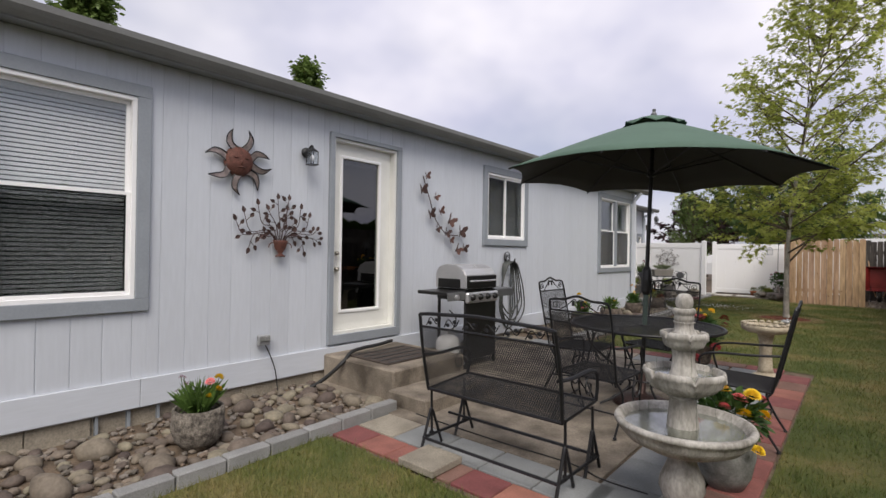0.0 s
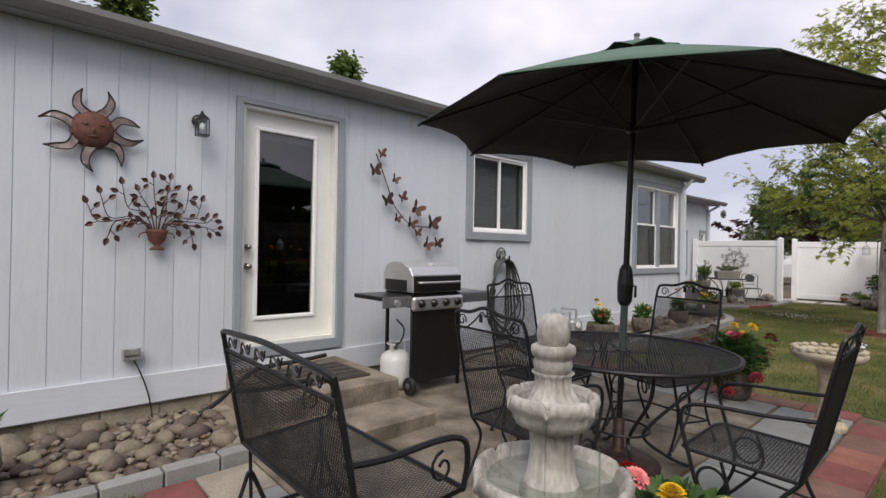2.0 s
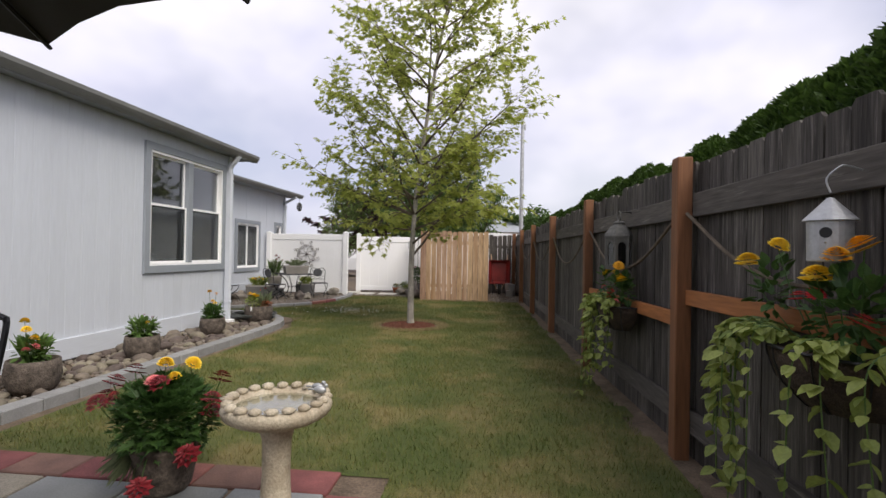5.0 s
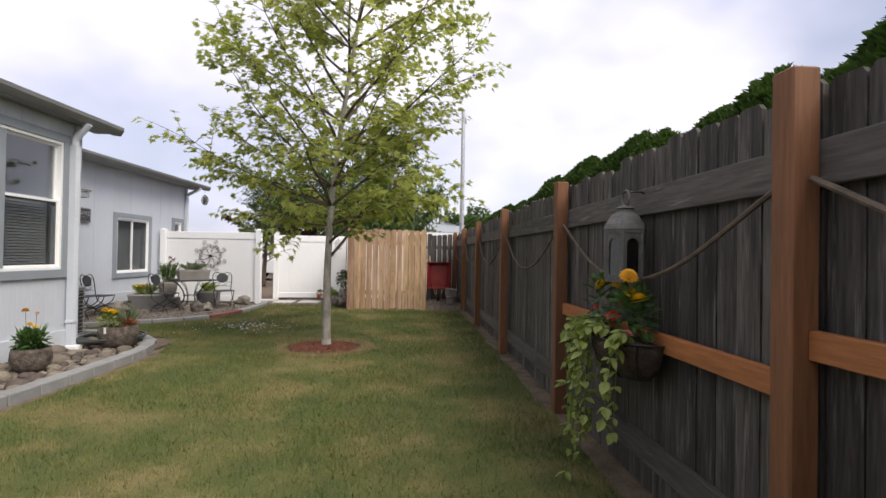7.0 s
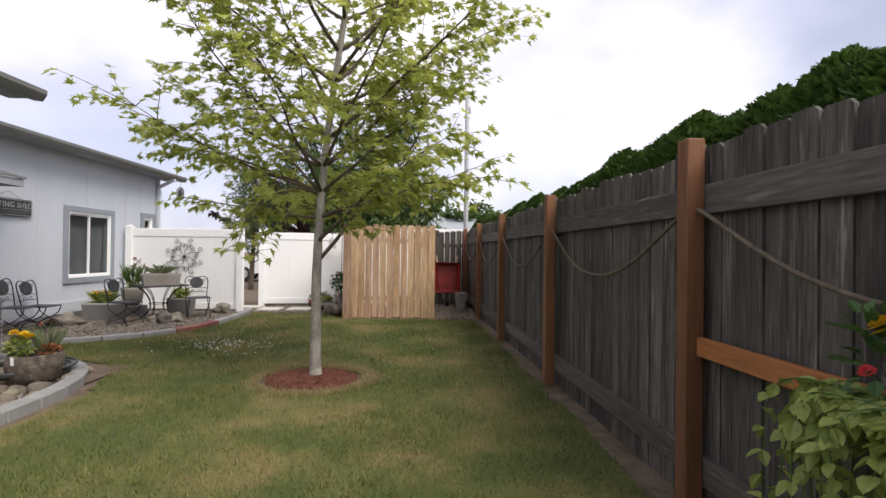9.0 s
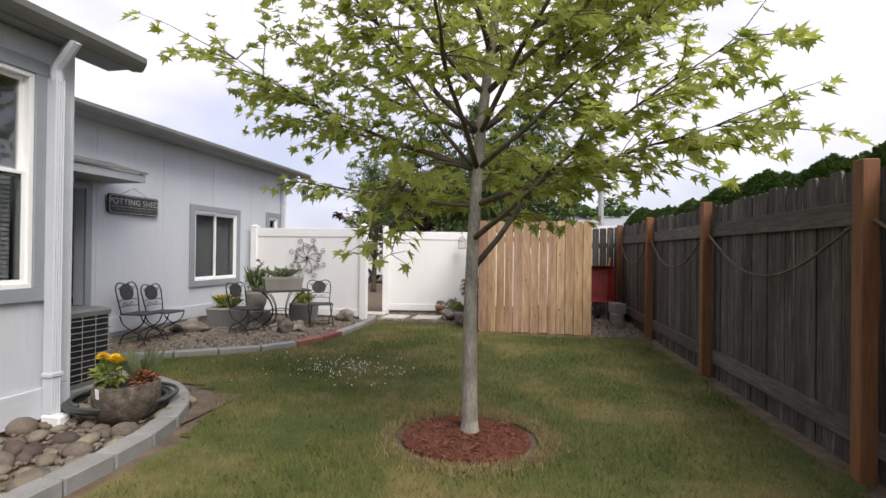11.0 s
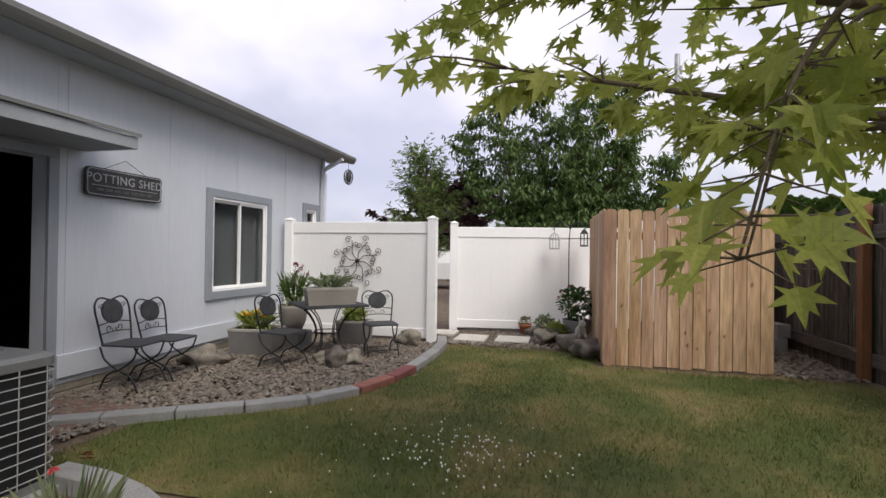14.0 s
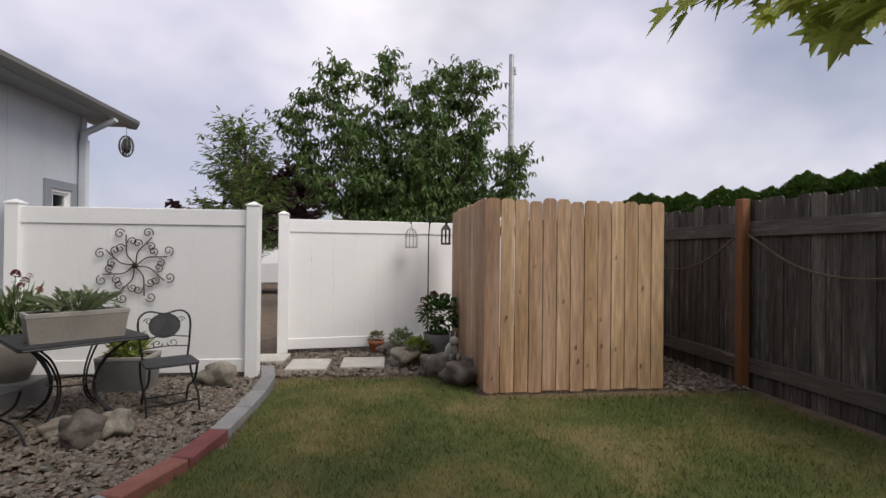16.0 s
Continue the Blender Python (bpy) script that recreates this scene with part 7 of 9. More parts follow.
for k in range(4):
    kn = lathe(B(), [(0.04, 0.0), (0.04, 0.008), (0.031, 0.012), (0.028, 0.035), (0.0, 0.037)], 16, pose(-3.425, 4.56 + 0.165 * k, 0.845, 0, 90, 0))
    box(kn, (-3.392, 4.555 + 0.165 * k, 0.825), (-3.382, 4.565 + 0.165 * k, 0.865))
    part("knob", kn, M["black_panel"], cpo, "black control knob", True)
prof = [(-3.95, 0.945), (-3.95, 1.12), (-3.90, 1.20), (-3.80, 1.235), (-3.62, 1.225), (-3.52, 1.185), (-3.465, 1.11), (-3.46, 0.945)]
lid = B()
ra = [lid.verts.new((x, 4.475, z)) for x, z in prof]
rb = [lid.verts.new((x, 5.145, z)) for x, z in prof]
lid.faces.new(ra)
lid.faces.new(rb[::-1])
for i in range(len(prof)):
    j = (i + 1) % len(prof)
    lid.faces.new((ra[j], ra[i], rb[i], rb[j]))
bmesh.ops.bevel(lid, geom=[e for e in lid.edges if abs(e.verts[0].co.y - e.verts[1].co.y) < 0.01], offset=0.012, segments=2, affect="EDGES")
lo = part("lid", lid, M["steel"], gr, "rounded brushed steel lid")
part("lid_front", box(B(), (-3.464, 4.485, 0.948), (-3.450, 5.135, 1.10), 0.004), M["black_panel"], lo, "black lid front")
part("handle", tube(B(), smooth_line([(-3.45, 4.54, 1.04), (-3.415, 4.56, 1.04), (-3.405, 4.8, 1.04), (-3.415, 5.06, 1.04), (-3.45, 5.08, 1.04)], 4), 0.011, 8), M["steel"], lo, smooth=True)
part("thermometer", lathe(B(), [(0.035, 0.0), (0.035, 0.012), (0.028, 0.016), (0, 0.016)], 18, pose(-3.57, 4.81, 1.206, 0, 24, 0)), M["steel"], lo)
part("end_plate", box(B(), (-3.90, 4.468, 0.95), (-3.55, 4.476, 1.06), 0.003), M["black_panel"], lo)
for y0, y1 in ((4.10, 4.47), (5.15, 5.60)):
    sh = part("side_shelf", box(B(), (-3.93, y0, 0.885), (-3.48, y1, 0.925), 0.008), M["grey_shelf"] if y0 > 5 else M["black_panel"], gr, "metal side shelf")
    part("shelf_edge", box(B(), (-3.479, y0 + 0.02, 0.82), (-3.465, y1, 0.915), 0.003), M["grey_shelf"], sh)
part("burner_knob", lathe(B(), [(0.032, 0), (0.03, 0.03), (0.0, 0.032)], 14, pose(-3.464, 4.28, 0.86, 0, 90, 0)), M["steel"], gr)
for x in (-3.46, -3.9):
    wh = part("wheel", lathe(B(), [(0.0, -0.025), (0.075, -0.025), (0.08, -0.012), (0.08, 0.012), (0.075, 0.025), (0.0, 0.025)], 24, pose(x, 4.455, 0.085, 90, 0, 0)), M["rubber"], gr, "black plastic wheel")
    part("hub_cap", lathe(B(), [(0.0, 0.027), (0.03, 0.027), (0.0, 0.034)], 14, pose(x, 4.455, 0.085, 90, 0, 0)), M["grey_shelf"], wh)
tk = thing("propane_tank", "white propane tank standing under the grill", "gas tank", pose(-3.735, 4.51, g0 + 0.002))
part("cylinder", lathe(B(), [(0.10, 0.0), (0.11, 0.02), (0.145, 0.05), (0.152, 0.10), (0.152, 0.27), (0.135, 0.325), (0.08, 0.36), (0.03, 0.37)], 28), M["tank"], tk, smooth=True)
part("collar", tube(B(), arc((0, 0, 0.43), 0.085, 40, 320, 20, "xy"), 0.007, 6), M["tank"], tk)
for a in (60, 180, 300):
    part("collar_post", tube(B(), [(0.085 * math.cos(radians(a)), 0.085 * math.sin(radians(a)), 0.35), (0.085 * math.cos(radians(a)), 0.085 * math.sin(radians(a)), 0.43)], 0.008, 6), M["tank"], tk)
part("valve", lathe(B(), [(0.02, 0.36), (0.02, 0.41), (0.03, 0.415), (0.03, 0.435), (0.0, 0.44)], 12), M["brass"], tk)
part("gas_hose", tube(B(), smooth_line([(0.0, 0, 0.42), (0.08, 0.0, 0.46), (0.10, 0.02, 0.58), (0.03, -0.02, 0.67)], 5), 0.008, 6), M["rubber"], tk, "black gas hose")

# ---- hose reel on the wall ----
hr = thing("hose_holder", "black scrolled iron hose holder with a looped garden hose", "hose holder", pose(WALL + 0.022, 6.64, -0.02))
part("plate_ring", tube(B(), arc((0.02, 0, 1.29), 0.085, 0, 345, 24, "yz"), 0.008, 6, True), M["iron"], hr)
for s in (-1, 1):
    part("scroll", tube(B(), spiral((0.022, s * 0.04, 1.31), 0.036, 90, s * 1.4, 14, "yz"), 0.005, 5), M["iron"], hr)
    part("scroll", tube(B(), spiral((0.022, s * 0.035, 1.245), 0.026, -90, s * 1.3, 12, "yz"), 0.005, 5), M["iron"], hr)
part("bracket", tube(B(), [(0.0, 0, 1.29), (0.0, 0, 1.16)], 0.012, 6), M["iron"], hr)
part("hook", tube(B(), smooth_line([(0.0, 0, 1.2), (0.1, 0, 1.19), (0.16, 0, 1.2), (0.17, 0, 1.27)], 4), 0.011, 6), M["iron"], hr)
r = random.Random(7)
for k in range(7):
    wd, lo_z, ox = 0.12 + 0.035 * k + r.uniform(-0.02, 0.02), 0.14 + 0.35 * r.random() ** 2, 0.02 + 0.02 * k
    q = [(ox, -0.02, 1.225), (ox, -0.1 - 0.2 * wd, 1.13), (ox, -wd * 1.05, 0.75), (ox, -wd, lo_z + 0.2), (ox, 0.03 * r.uniform(-1, 1), lo_z), (ox, wd, lo_z + 0.2), (ox, wd * 0.95, 0.75), (ox, 0.1 + 0.15 * wd, 1.13), (ox, 0.02, 1.225)]
    part("hose_loop", tube(B(), smooth_line(q, 5), 0.012, 6), M["hose"], hr, smooth=True)
tagged(part("garden_hose", tube(B(), smooth_line([(-4.2, 6.6, ground_z(6.5) + 0.012), (-4.15, 6.0, ground_z(6) + 0.012), (-3.95, 5.5, ground_z(5.5) + 0.012), (-4.1, 5.3, ground_z(5.3) + 0.012), (-4.2, 4.8, ground_z(4.8) + 0.012)], 6), 0.012, 6), M["hose"], None, smooth=True), "dark garden hose lying along the wall", "hose")

# ---- wall art ----
X0 = WALL + 0.024
sa = thing("sun_wall_art", "rusty metal sun face with curling rays on the wall", "wall art", pose(X0, 2.11, 2.16))
face = lathe(B(), [(0.0, 0.06), (0.06, 0.056), (0.11, 0.04), (0.14, 0.012), (0.143, 0.0)], 28, pose(0, 0, 0, 0, 90, 0))
fo2 = part("sun_disc", face, M["rust"], sa, "domed rusty disc", True)
for y, z, sy, sz in ((-0.05, 0.03, 0.022, 0.008), (0.05, 0.03, 0.022, 0.008), (0.0, -0.055, 0.04, 0.008), (0.0, -0.01, 0.014, 0.026)):
    part("relief", blob(B(), (0.055, y, z), (0.014, sy, sz), 0.1, 1), M["rust"], fo2, smooth=True)
for k, (dy, dz) in enumerate(((-0.31, 0.07), (-0.1, 0.28), (0.12, 0.29), (0.29, 0.1), (0.32, -0.06), (0.21, -0.23), (-0.03, -0.31), (-0.27, -0.18))):
    d = Vector((0, dy, dz)).normalized()
    n = Vector((0, -d.z, d.y))
    ln = math.hypot(dy, dz)
    s = 1 if k % 2 else -1
    a = [d * 0.125 + n * 0.036, d * 0.19 + n * (0.034 + 0.028 * s), d * 0.26 + n * (0.018 + 0.012 * s), d * ln - n * 0.035 * s]
    b = [d * 0.125 - n * 0.034, d * 0.19 + n * (-0.022 + 0.028 * s), d * 0.26 + n * (-0.026 + 0.012 * s), d * ln - n * 0.035 * s]
    lf2 = B()
    va, vb = [lf2.verts.new(p + Vector((0.018, 0, 0))) for p in a[:3]], [lf2.verts.new(p + Vector((0.012, 0, 0))) for p in b[:3]]
    tp = lf2.verts.new(a[3] + Vector((0.01, 0, 0)))
    for i in range(2):
        lf2.faces.new((va[i], va[i + 1], vb[i + 1], vb[i]))
    lf2.faces.new((va[2], tp, vb[2]))
    ray = part("ray", lf2, M["grey_ray"], sa, "curling burnished ray")
    ray.modifiers.new("sheet", "SOLIDIFY").thickness = 0.003
    part("ray_edge", tube(B(), [*[p + Vector((0.02, 0, 0)) for p in smooth_line(a, 3)], *[p + Vector((0.02, 0, 0)) for p in reversed(smooth_line(b, 3))]], 0.005, 5), M["iron"], ray)

tw = thing("tree_wall_art", "bronze metal leafy branches in an urn on the wall", "wall art", pose(X0, 2.54, 1.27))
part("urn", lathe(B(), [(0.05, 0.0), (0.055, 0.012), (0.022, 0.03), (0.03, 0.05), (0.06, 0.08), (0.075, 0.14), (0.085, 0.165), (0.07, 0.165)], 16, Matrix.Translation((0.03, 0.0, 0)) @ Matrix.Diagonal((0.35, 1, 1, 1))), M["rust"], tw, "rusty urn", True)
for s in (-1, 1):
    part("urn_handle", tube(B(), arc((0.03, s * 0.085, 0.10), 0.04, 90 - 100 * s, 90 - 100 * s + 200 * s * 1, 10, "yz"), 0.005, 5), M["rust"], tw)
r = random.Random(19)


def art_leaf(p, d, size, parent):
    """A small folded metal leaf at p pointing along d, rounded at the base and pointed at the tip."""
    n = Vector((0, -d.z, d.y))
    q = B()
    rib = [q.verts.new(p + d * size * u) for u in (0.0, 0.4, 1.0)]
    for s in (-1, 1):
        edge = [q.verts.new(p + d * size * u + n * (s * w * size) + Vector((0.009, 0, 0))) for u, w in ((0.12, 0.22), (0.42, 0.34), (0.74, 0.2))]
        q.faces.new([rib[0], edge[0], edge[1], rib[1]][::s])
        q.faces.new([rib[1], edge[1], edge[2], rib[2]][::s])
    lfo = part("leaf", q, M["bronze"], parent)
    lfo.modifiers.new("sheet", "SOLIDIFY").thickness = 0.003


# each bough: how far it reaches, how high its tip stands over the rim, and how far it sags or lifts midway
BOUGHS = ((-0.46, 0.17, -0.07), (-0.33, -0.08, 0.10), (-0.38, 0.25, -0.09), (-0.24, 0.33, -0.06), (-0.13, 0.29, 0.05), (-0.03, 0.40, 0.0),
          (0.07, 0.30, -0.04), (0.09, 0.40, 0.04), (0.23, 0.32, -0.07), (0.33, 0.24, -0.06), (0.42, 0.11, -0.01), (0.44, -0.01, 0.03), (0.27, -0.11, 0.11))
for k, (dy, dz, sag) in enumerate(BOUGHS):
    knee = Vector((0.036, dy * 0.42, 0.17 + dz * 0.36 + sag * 0.3 + 0.03))
    bend = Vector((0.034, dy * 0.84, 0.17 + dz * 0.66 + sag))
    line = smooth_line([(0.016, 0.12 * dy, 0.15), (0.028, 0.2 * dy, 0.21), knee, bend, (0.024, dy, 0.17 + dz)], 5)
    br = part("branch", tube(B(), line, 0.0055, 5, r2=0.0035), M["bronze"], tw)
    art_leaf(line[-1], (line[-1] - line[-3]).normalized(), 0.066, br)
    for i in (7, 11, 15, 18):
        i = min(i, len(line) - 3)
        d = (line[i + 1] - line[i]).normalized()
        side = Vector((0, -d.z, d.y)) * (1 if (i + k) % 2 else -1)
        stem = line[i] + r.uniform(0.025, 0.045) * (0.7 * d + side)
        part("leaf_stalk", tube(B(), [line[i], stem], 0.003, 4), M["bronze"], br)
        art_leaf(stem, (r.uniform(0.4, 1.3) * d + side).normalized(), r.uniform(0.055, 0.068), br)

M["wing"] = mat("red_bronze_wing", (0.095, 0.045, 0.036), 0.7, 0.1, var=0.5, scale=30, fine=120, grain=0.3, bump=0.2)
bw = thing("butterfly_wall_art", "bronze metal butterflies on a branch mounted on the wall", "wall art", pose(X0, 5.0, 1.8))
FLY = [(4.67, 2.34, .8), (4.58, 2.15, 1.1), (4.85, 2.08, .8), (4.75, 1.84, 1.1), (4.96, 1.89, .9), (4.89, 1.65, .8), (5.15, 1.77, 1.3), (5.08, 1.6, 1.0), (5.18, 1.5, .8), (5.39, 1.62, 1.4), (5.32, 1.37, 1.1), (5.48, 1.39, 1.0)]
part("branch", tube(B(), smooth_line([(0.012, 4.62 - 5, 0.54), (0.02, 4.76 - 5, 0.22), (0.02, 4.86 - 5, 0.0), (0.02, 5.05 - 5, -0.18), (0.02, 5.2 - 5, -0.22), (0.015, 5.36 - 5, -0.22)], 6), 0.007, 6), M["bronze"], bw)
wing = [(0.0, 0.012), (0.03, 0.06), (0.07, 0.075), (0.075, 0.04), (0.045, 0.005), (0.06, -0.02), (0.05, -0.05), (0.02, -0.04), (0.0, -0.015)]
for k, (y, z, s) in enumerate(FLY):
    turn = pose(0.03, y - 5, z - 1.8, r.uniform(-40, 40), 0, 0) @ Matrix.Diagonal((s, s, s, 1))
    body = tube(B(), [(0, 0, -0.035), (0.006, 0, 0), (0, 0, 0.035)], 0.006, 6, r2=0.004)
    tube(body, [(-0.03 / s, 0, 0), (0, 0, 0)], 0.003, 4)
    bo = part("butterfly", body, M["bronze"], bw)
    bo.matrix_local = turn
    for sd in (-1, 1):
        q = B()
        q.faces.new([q.verts.new((0.006 + 0.55 * a, sd * a * 0.95, b)) for a, b in (wing if sd > 0 else wing[::-1])])
        wo = part("wing", q, M["wing"] if k % 2 == 0 else M["bronze"], bo)
        wo.modifiers.new("sheet", "SOLIDIFY").thickness = 0.0025

# ---- lamp, outlet ----
wlp = thing("wall_lamp", "black porch lantern with clear glass, unlit", "wall lamp", pose(X0 - 0.004, 2.84, 2.33))
part("back_plate", lathe(B(), [(0.055, 0.0), (0.055, 0.015), (0.04, 0.03), (0.0, 0.035)], 20, pose(0, 0, 0.03, 0, 90, 0)), M["black_panel"], wlp, smooth=True)
part("arm", tube(B(), smooth_line([(0.02, 0, 0.03), (0.07, 0.0, 0.08), (0.11, 0, 0.09), (0.115, 0, 0.06)], 4), 0.009, 6), M["black_panel"], wlp)
part("cap", lathe(B(), [(0.062, 0.03), (0.05, 0.045), (0.02, 0.065), (0.01, 0.085), (0.0, 0.1)], 4, pose(0.115, 0, 0, 0, 0, 45)), M["black_panel"], wlp)
cage = B()
for a in (-1, 1):
    for b in (-1, 1):
        tube(cage, [(0.115 + 0.042 * a, 0.042 * b, -0.1), (0.115 + 0.042 * a, 0.042 * b, 0.03)], 0.005, 5)
part("cage", cage, M["black_panel"], wlp)
part("bottom_plate", box(B(), (0.068, -0.047, -0.11), (0.162, 0.047, -0.1)), M["black_panel"], wlp)
gl = part("glass_box", box(B(), (0.078, -0.037, -0.098), (0.152, 0.037, 0.028)), M["glass"], wlp)
gl.visible_shadow = False
part("bulb", blob(B(), (0.115, 0, -0.035), (0.022, 0.022, 0.035), 0, 2), M["white"], wlp, "white unlit bulb", True)
ou = thing("outlet_box", "grey weatherproof outlet box with a cord plugged in", "outlet", pose(X0 - 0.006, 2.38, 0.46))
part("box_body", box(B(), (0, -0.06, -0.05), (0.05, 0.06, 0.05), 0.008), M["zinc"], ou)
part("cover", box(B(), (0.0505, -0.055, -0.01), (0.066, 0.055, 0.045), 0.006), M["glaze_pot"], ou)
part("cord", tube(B(), smooth_line([(0.03, 0.02, -0.05), (0.05, 0.06, -0.15), (0.06, 0.11, -0.3), (0.05, 0.14, -0.45), (0.06, 0.15, -0.56)], 5), 0.006, 6), M["rubber"], ou)

# ---- gas meter ----
gm = thing("gas_meter", "grey gas meter and pipes against the house wall", "gas meter", pose(-4.06, 8.0, 0.0))
part("meter_body", box(B(), (-0.07, -0.13, 0.12), (0.09, 0.13, 0.32), 0.035), M["zinc"], gm)
part("dial", lathe(B(), [(0.05, 0), (0.05, 0.012), (0.0, 0.012)], 16, pose(0.09, 0.0, 0.24, 0, 90, 0)), M["white"], gm)
part("regulator", lathe(B(), [(0.0, -0.03), (0.08, -0.03), (0.085, 0.0), (0.05, 0.03), (0.0, 0.035)], 18, pose(0.0, -0.25, 0.28, 90, 0, 0)), M["zinc"], gm, smooth=True)
for q in ([(0, -0.08, 0.3), (0, -0.08, 0.42), (0, -0.25, 0.42), (0, -0.25, -0.03)], [(0, 0.08, 0.3), (0, 0.08, 0.45), (-0.12, 0.08, 0.45), (-0.262, 0.08, 0.45)]):
    part("pipe", tube(B(), q, 0.016, 8), M["zinc"], gm)

# ---- along the weathered fence ----


def on_fence(y, out, z):
    """A place beside the fence's face."""
    return (fence_x(y) - out, y, z)


def basket(y, spec, label, seed, heavy, lift=0.0):
    r = random.Random(seed)
    x, _, _ = on_fence(y, 0.0, 0)
    t = thing("fence_basket", label, "hanging planter", pose(x, y, lift, 0, 0, fence_yaw), "planters on the fence")
    bm = B()
    prof = [(0.02, 0.62), (0.12, 0.64), (0.19, 0.72), (0.215, 0.80), (0.22, 0.845)]
    rings = []
    for q, z in prof:
        rings.append([bm.verts.new((-q * math.cos(radians(a)) * 1.05 - 0.025, q * 1.35 * math.sin(radians(a)), z)) for a in range(-90, 91, 12)])
    for a, b in zip(rings, rings[1:]):
        for j in range(len(a) - 1):
            bm.faces.new((a[j], a[j + 1], b[j + 1], b[j]))
    bm.faces.new(rings[-1])
    bm.faces.new([ring[0] for ring in rings] + [ring[-1] for ring in reversed(rings)])
    part("liner", bm, M["coco"], t, "dark coco fibre liner", True)
    part("wire_rim", tube(B(), [(-0.235 * math.cos(radians(a)) - 0.025, 0.305 * math.sin(radians(a)), 0.848) for a in range(-90, 91, 10)], 0.006, 6), M["iron"], t)
    for a in (-60, -25, 10, 45):
        part("wire", tube(B(), [(-q * math.cos(radians(a)) * 1.08 - 0.027, q * 1.37 * math.sin(radians(a)), z) for q, z in prof], 0.004, 5), M["iron"], t)
    # trailing lime vines
    v, f = [], []
    stems = B()
    for k in range(heavy):
        a = radians(r.uniform(-70, 85) if k % 2 else r.uniform(30, 88))
        sx, sy = -0.2 * math.cos(a), 0.32 * math.sin(a)
        ln = r.uniform(0.18, 0.8)
        ext = r.uniform(0.05, 0.16)
        far = r.uniform(0.0, 0.34) if a > 0.4 else 0.0
        pts = smooth_line([(sx * 0.6 - 0.03, sy * 0.7, 0.86), (sx - 0.05, sy * 1.05 + far * 0.4, 0.91), (sx - ext, sy * 1.1 + far, 0.82), (sx - ext + r.uniform(-0.05, 0.05), sy * 1.15 + far + r.uniform(-0.06, 0.06), 0.85 - ln)], 6)
        pts = [Vector((min(p.x, -0.03), p.y, max(p.z, 0.03))) for p in pts]
        tube(stems, pts, 0.003, 4)
        for i in range(2, len(pts)):
            for e in range(2):
                add_leaf(v, f, pts[i], Vector((r.uniform(-1, 0.3), r.uniform(-1, 1), r.uniform(-0.2, 0.5))), r.uniform(0.04, 0.085), leaf_shape("oval"), r, 0.5)
    part("vine_stem", stems, M["leaf"], t)
    soup("vine_foliage", v, f, M["lime_leaf"], t, "trailing lime green vine")
    bush(t, (-0.1, -0.1, 0.98), (0.08, 0.2, 0.15), 170, (0.035, 0.07), M["deep_leaf"], r)
    bush(t, (-0.12, 0.3, 1.02), (0.06, 0.09, 0.16), 60, (0.035, 0.07), M["deep_leaf"], r)
    add_flowers(t, [(k, a, b, c - lift, d) for k, a, b, c, d in spec], 0.86)
    return t


basket(6.15, [("yellow", -0.13, 0.46, 1.245, 1.25), ("yellow", -0.13, 0.245, 1.32, 0.95), ("yellow", -0.16, -0.03, 1.20, 1.25), ("orange", -0.12, -0.065, 1.275, 1.05), ("orange", -0.13, -0.2, 1.305, 1.15), ("red", -0.13, 0.11, 1.12, 1.2), ("red", -0.1, 0.06, 1.14, 1.1), ("red", -0.16, -0.23, 1.07, 1.3), ("red", -0.19, -0.09, 0.965, 1.0)], "wire basket of yellow flowers with trailing lime vines", 51, 14, 0.10)
basket(8.7, [("yellow", -0.11, 0.28, 1.110, 1.03), ("yellow", -0.06, 0.2, 1.110, 0.94), ("orange", -0.12, -0.1, 1.180, 1.12), ("yellow", -0.11, -0.12, 1.080, 1.12), ("yellow", -0.15, -0.3, 1.070, 1.03), ("red", -0.13, 0.32, 0.98, 0.77), ("red", -0.15, 0.02, 0.96, 1.12), ("red", -0.09, 0.02, 1.03, 0.77), ("red", -0.18, -0.04, 0.91, 0.77), ("pink", -0.17, -0.2, 0.89, 0.77)], "wire basket of marigolds with trailing lime vines", 52, 19)


def arched_plate(w, z0, z1, rim):
    """A thin upright plate across y with an arched hole."""
    a, n = w / 2 - rim, 8
    top = z1 - rim - 0.012
    inner = [(-a, z0 + rim), (a, z0 + rim), (a, top - 0.035)] + [(a * math.cos(math.pi * k / n), top - 0.035 + 0.035 * math.sin(math.pi * k / n)) for k in range(1, n)] + [(-a, top - 0.035)]
    outer = [(-w / 2, z0), (w / 2, z0), (w / 2, top - 0.035)] + [(w / 2 * math.cos(math.pi * k / n), z1) for k in range(1, n)] + [(-w / 2, top - 0.035)]
    bm = B()
    loops = [[bm.verts.new((x, y, z)) for y, z in ring] for x, ring in ((0.003, outer), (0.003, inner), (-0.003, inner), (-0.003, outer))]
    m = len(inner)
    for p, q in ((0, 1), (1, 2), (2, 3), (3, 0)):
        for k in range(m):
            bm.faces.new((loops[p][k], loops[p][(k + 1) % m], loops[q][(k + 1) % m], loops[q][k]))
    return bm


ln = thing("candle_lantern", "large weathered grey metal lantern hung on the fence", "lantern", pose(*on_fence(8.72, 0.085, 0.0), 0, 0, fence_yaw))
for z, q in ((1.155, 0.115), (1.425, 0.12)):
    part("hex_plate", lathe(B(), [(q, z), (q, z + 0.02)], 6), M["verdigris"], ln)
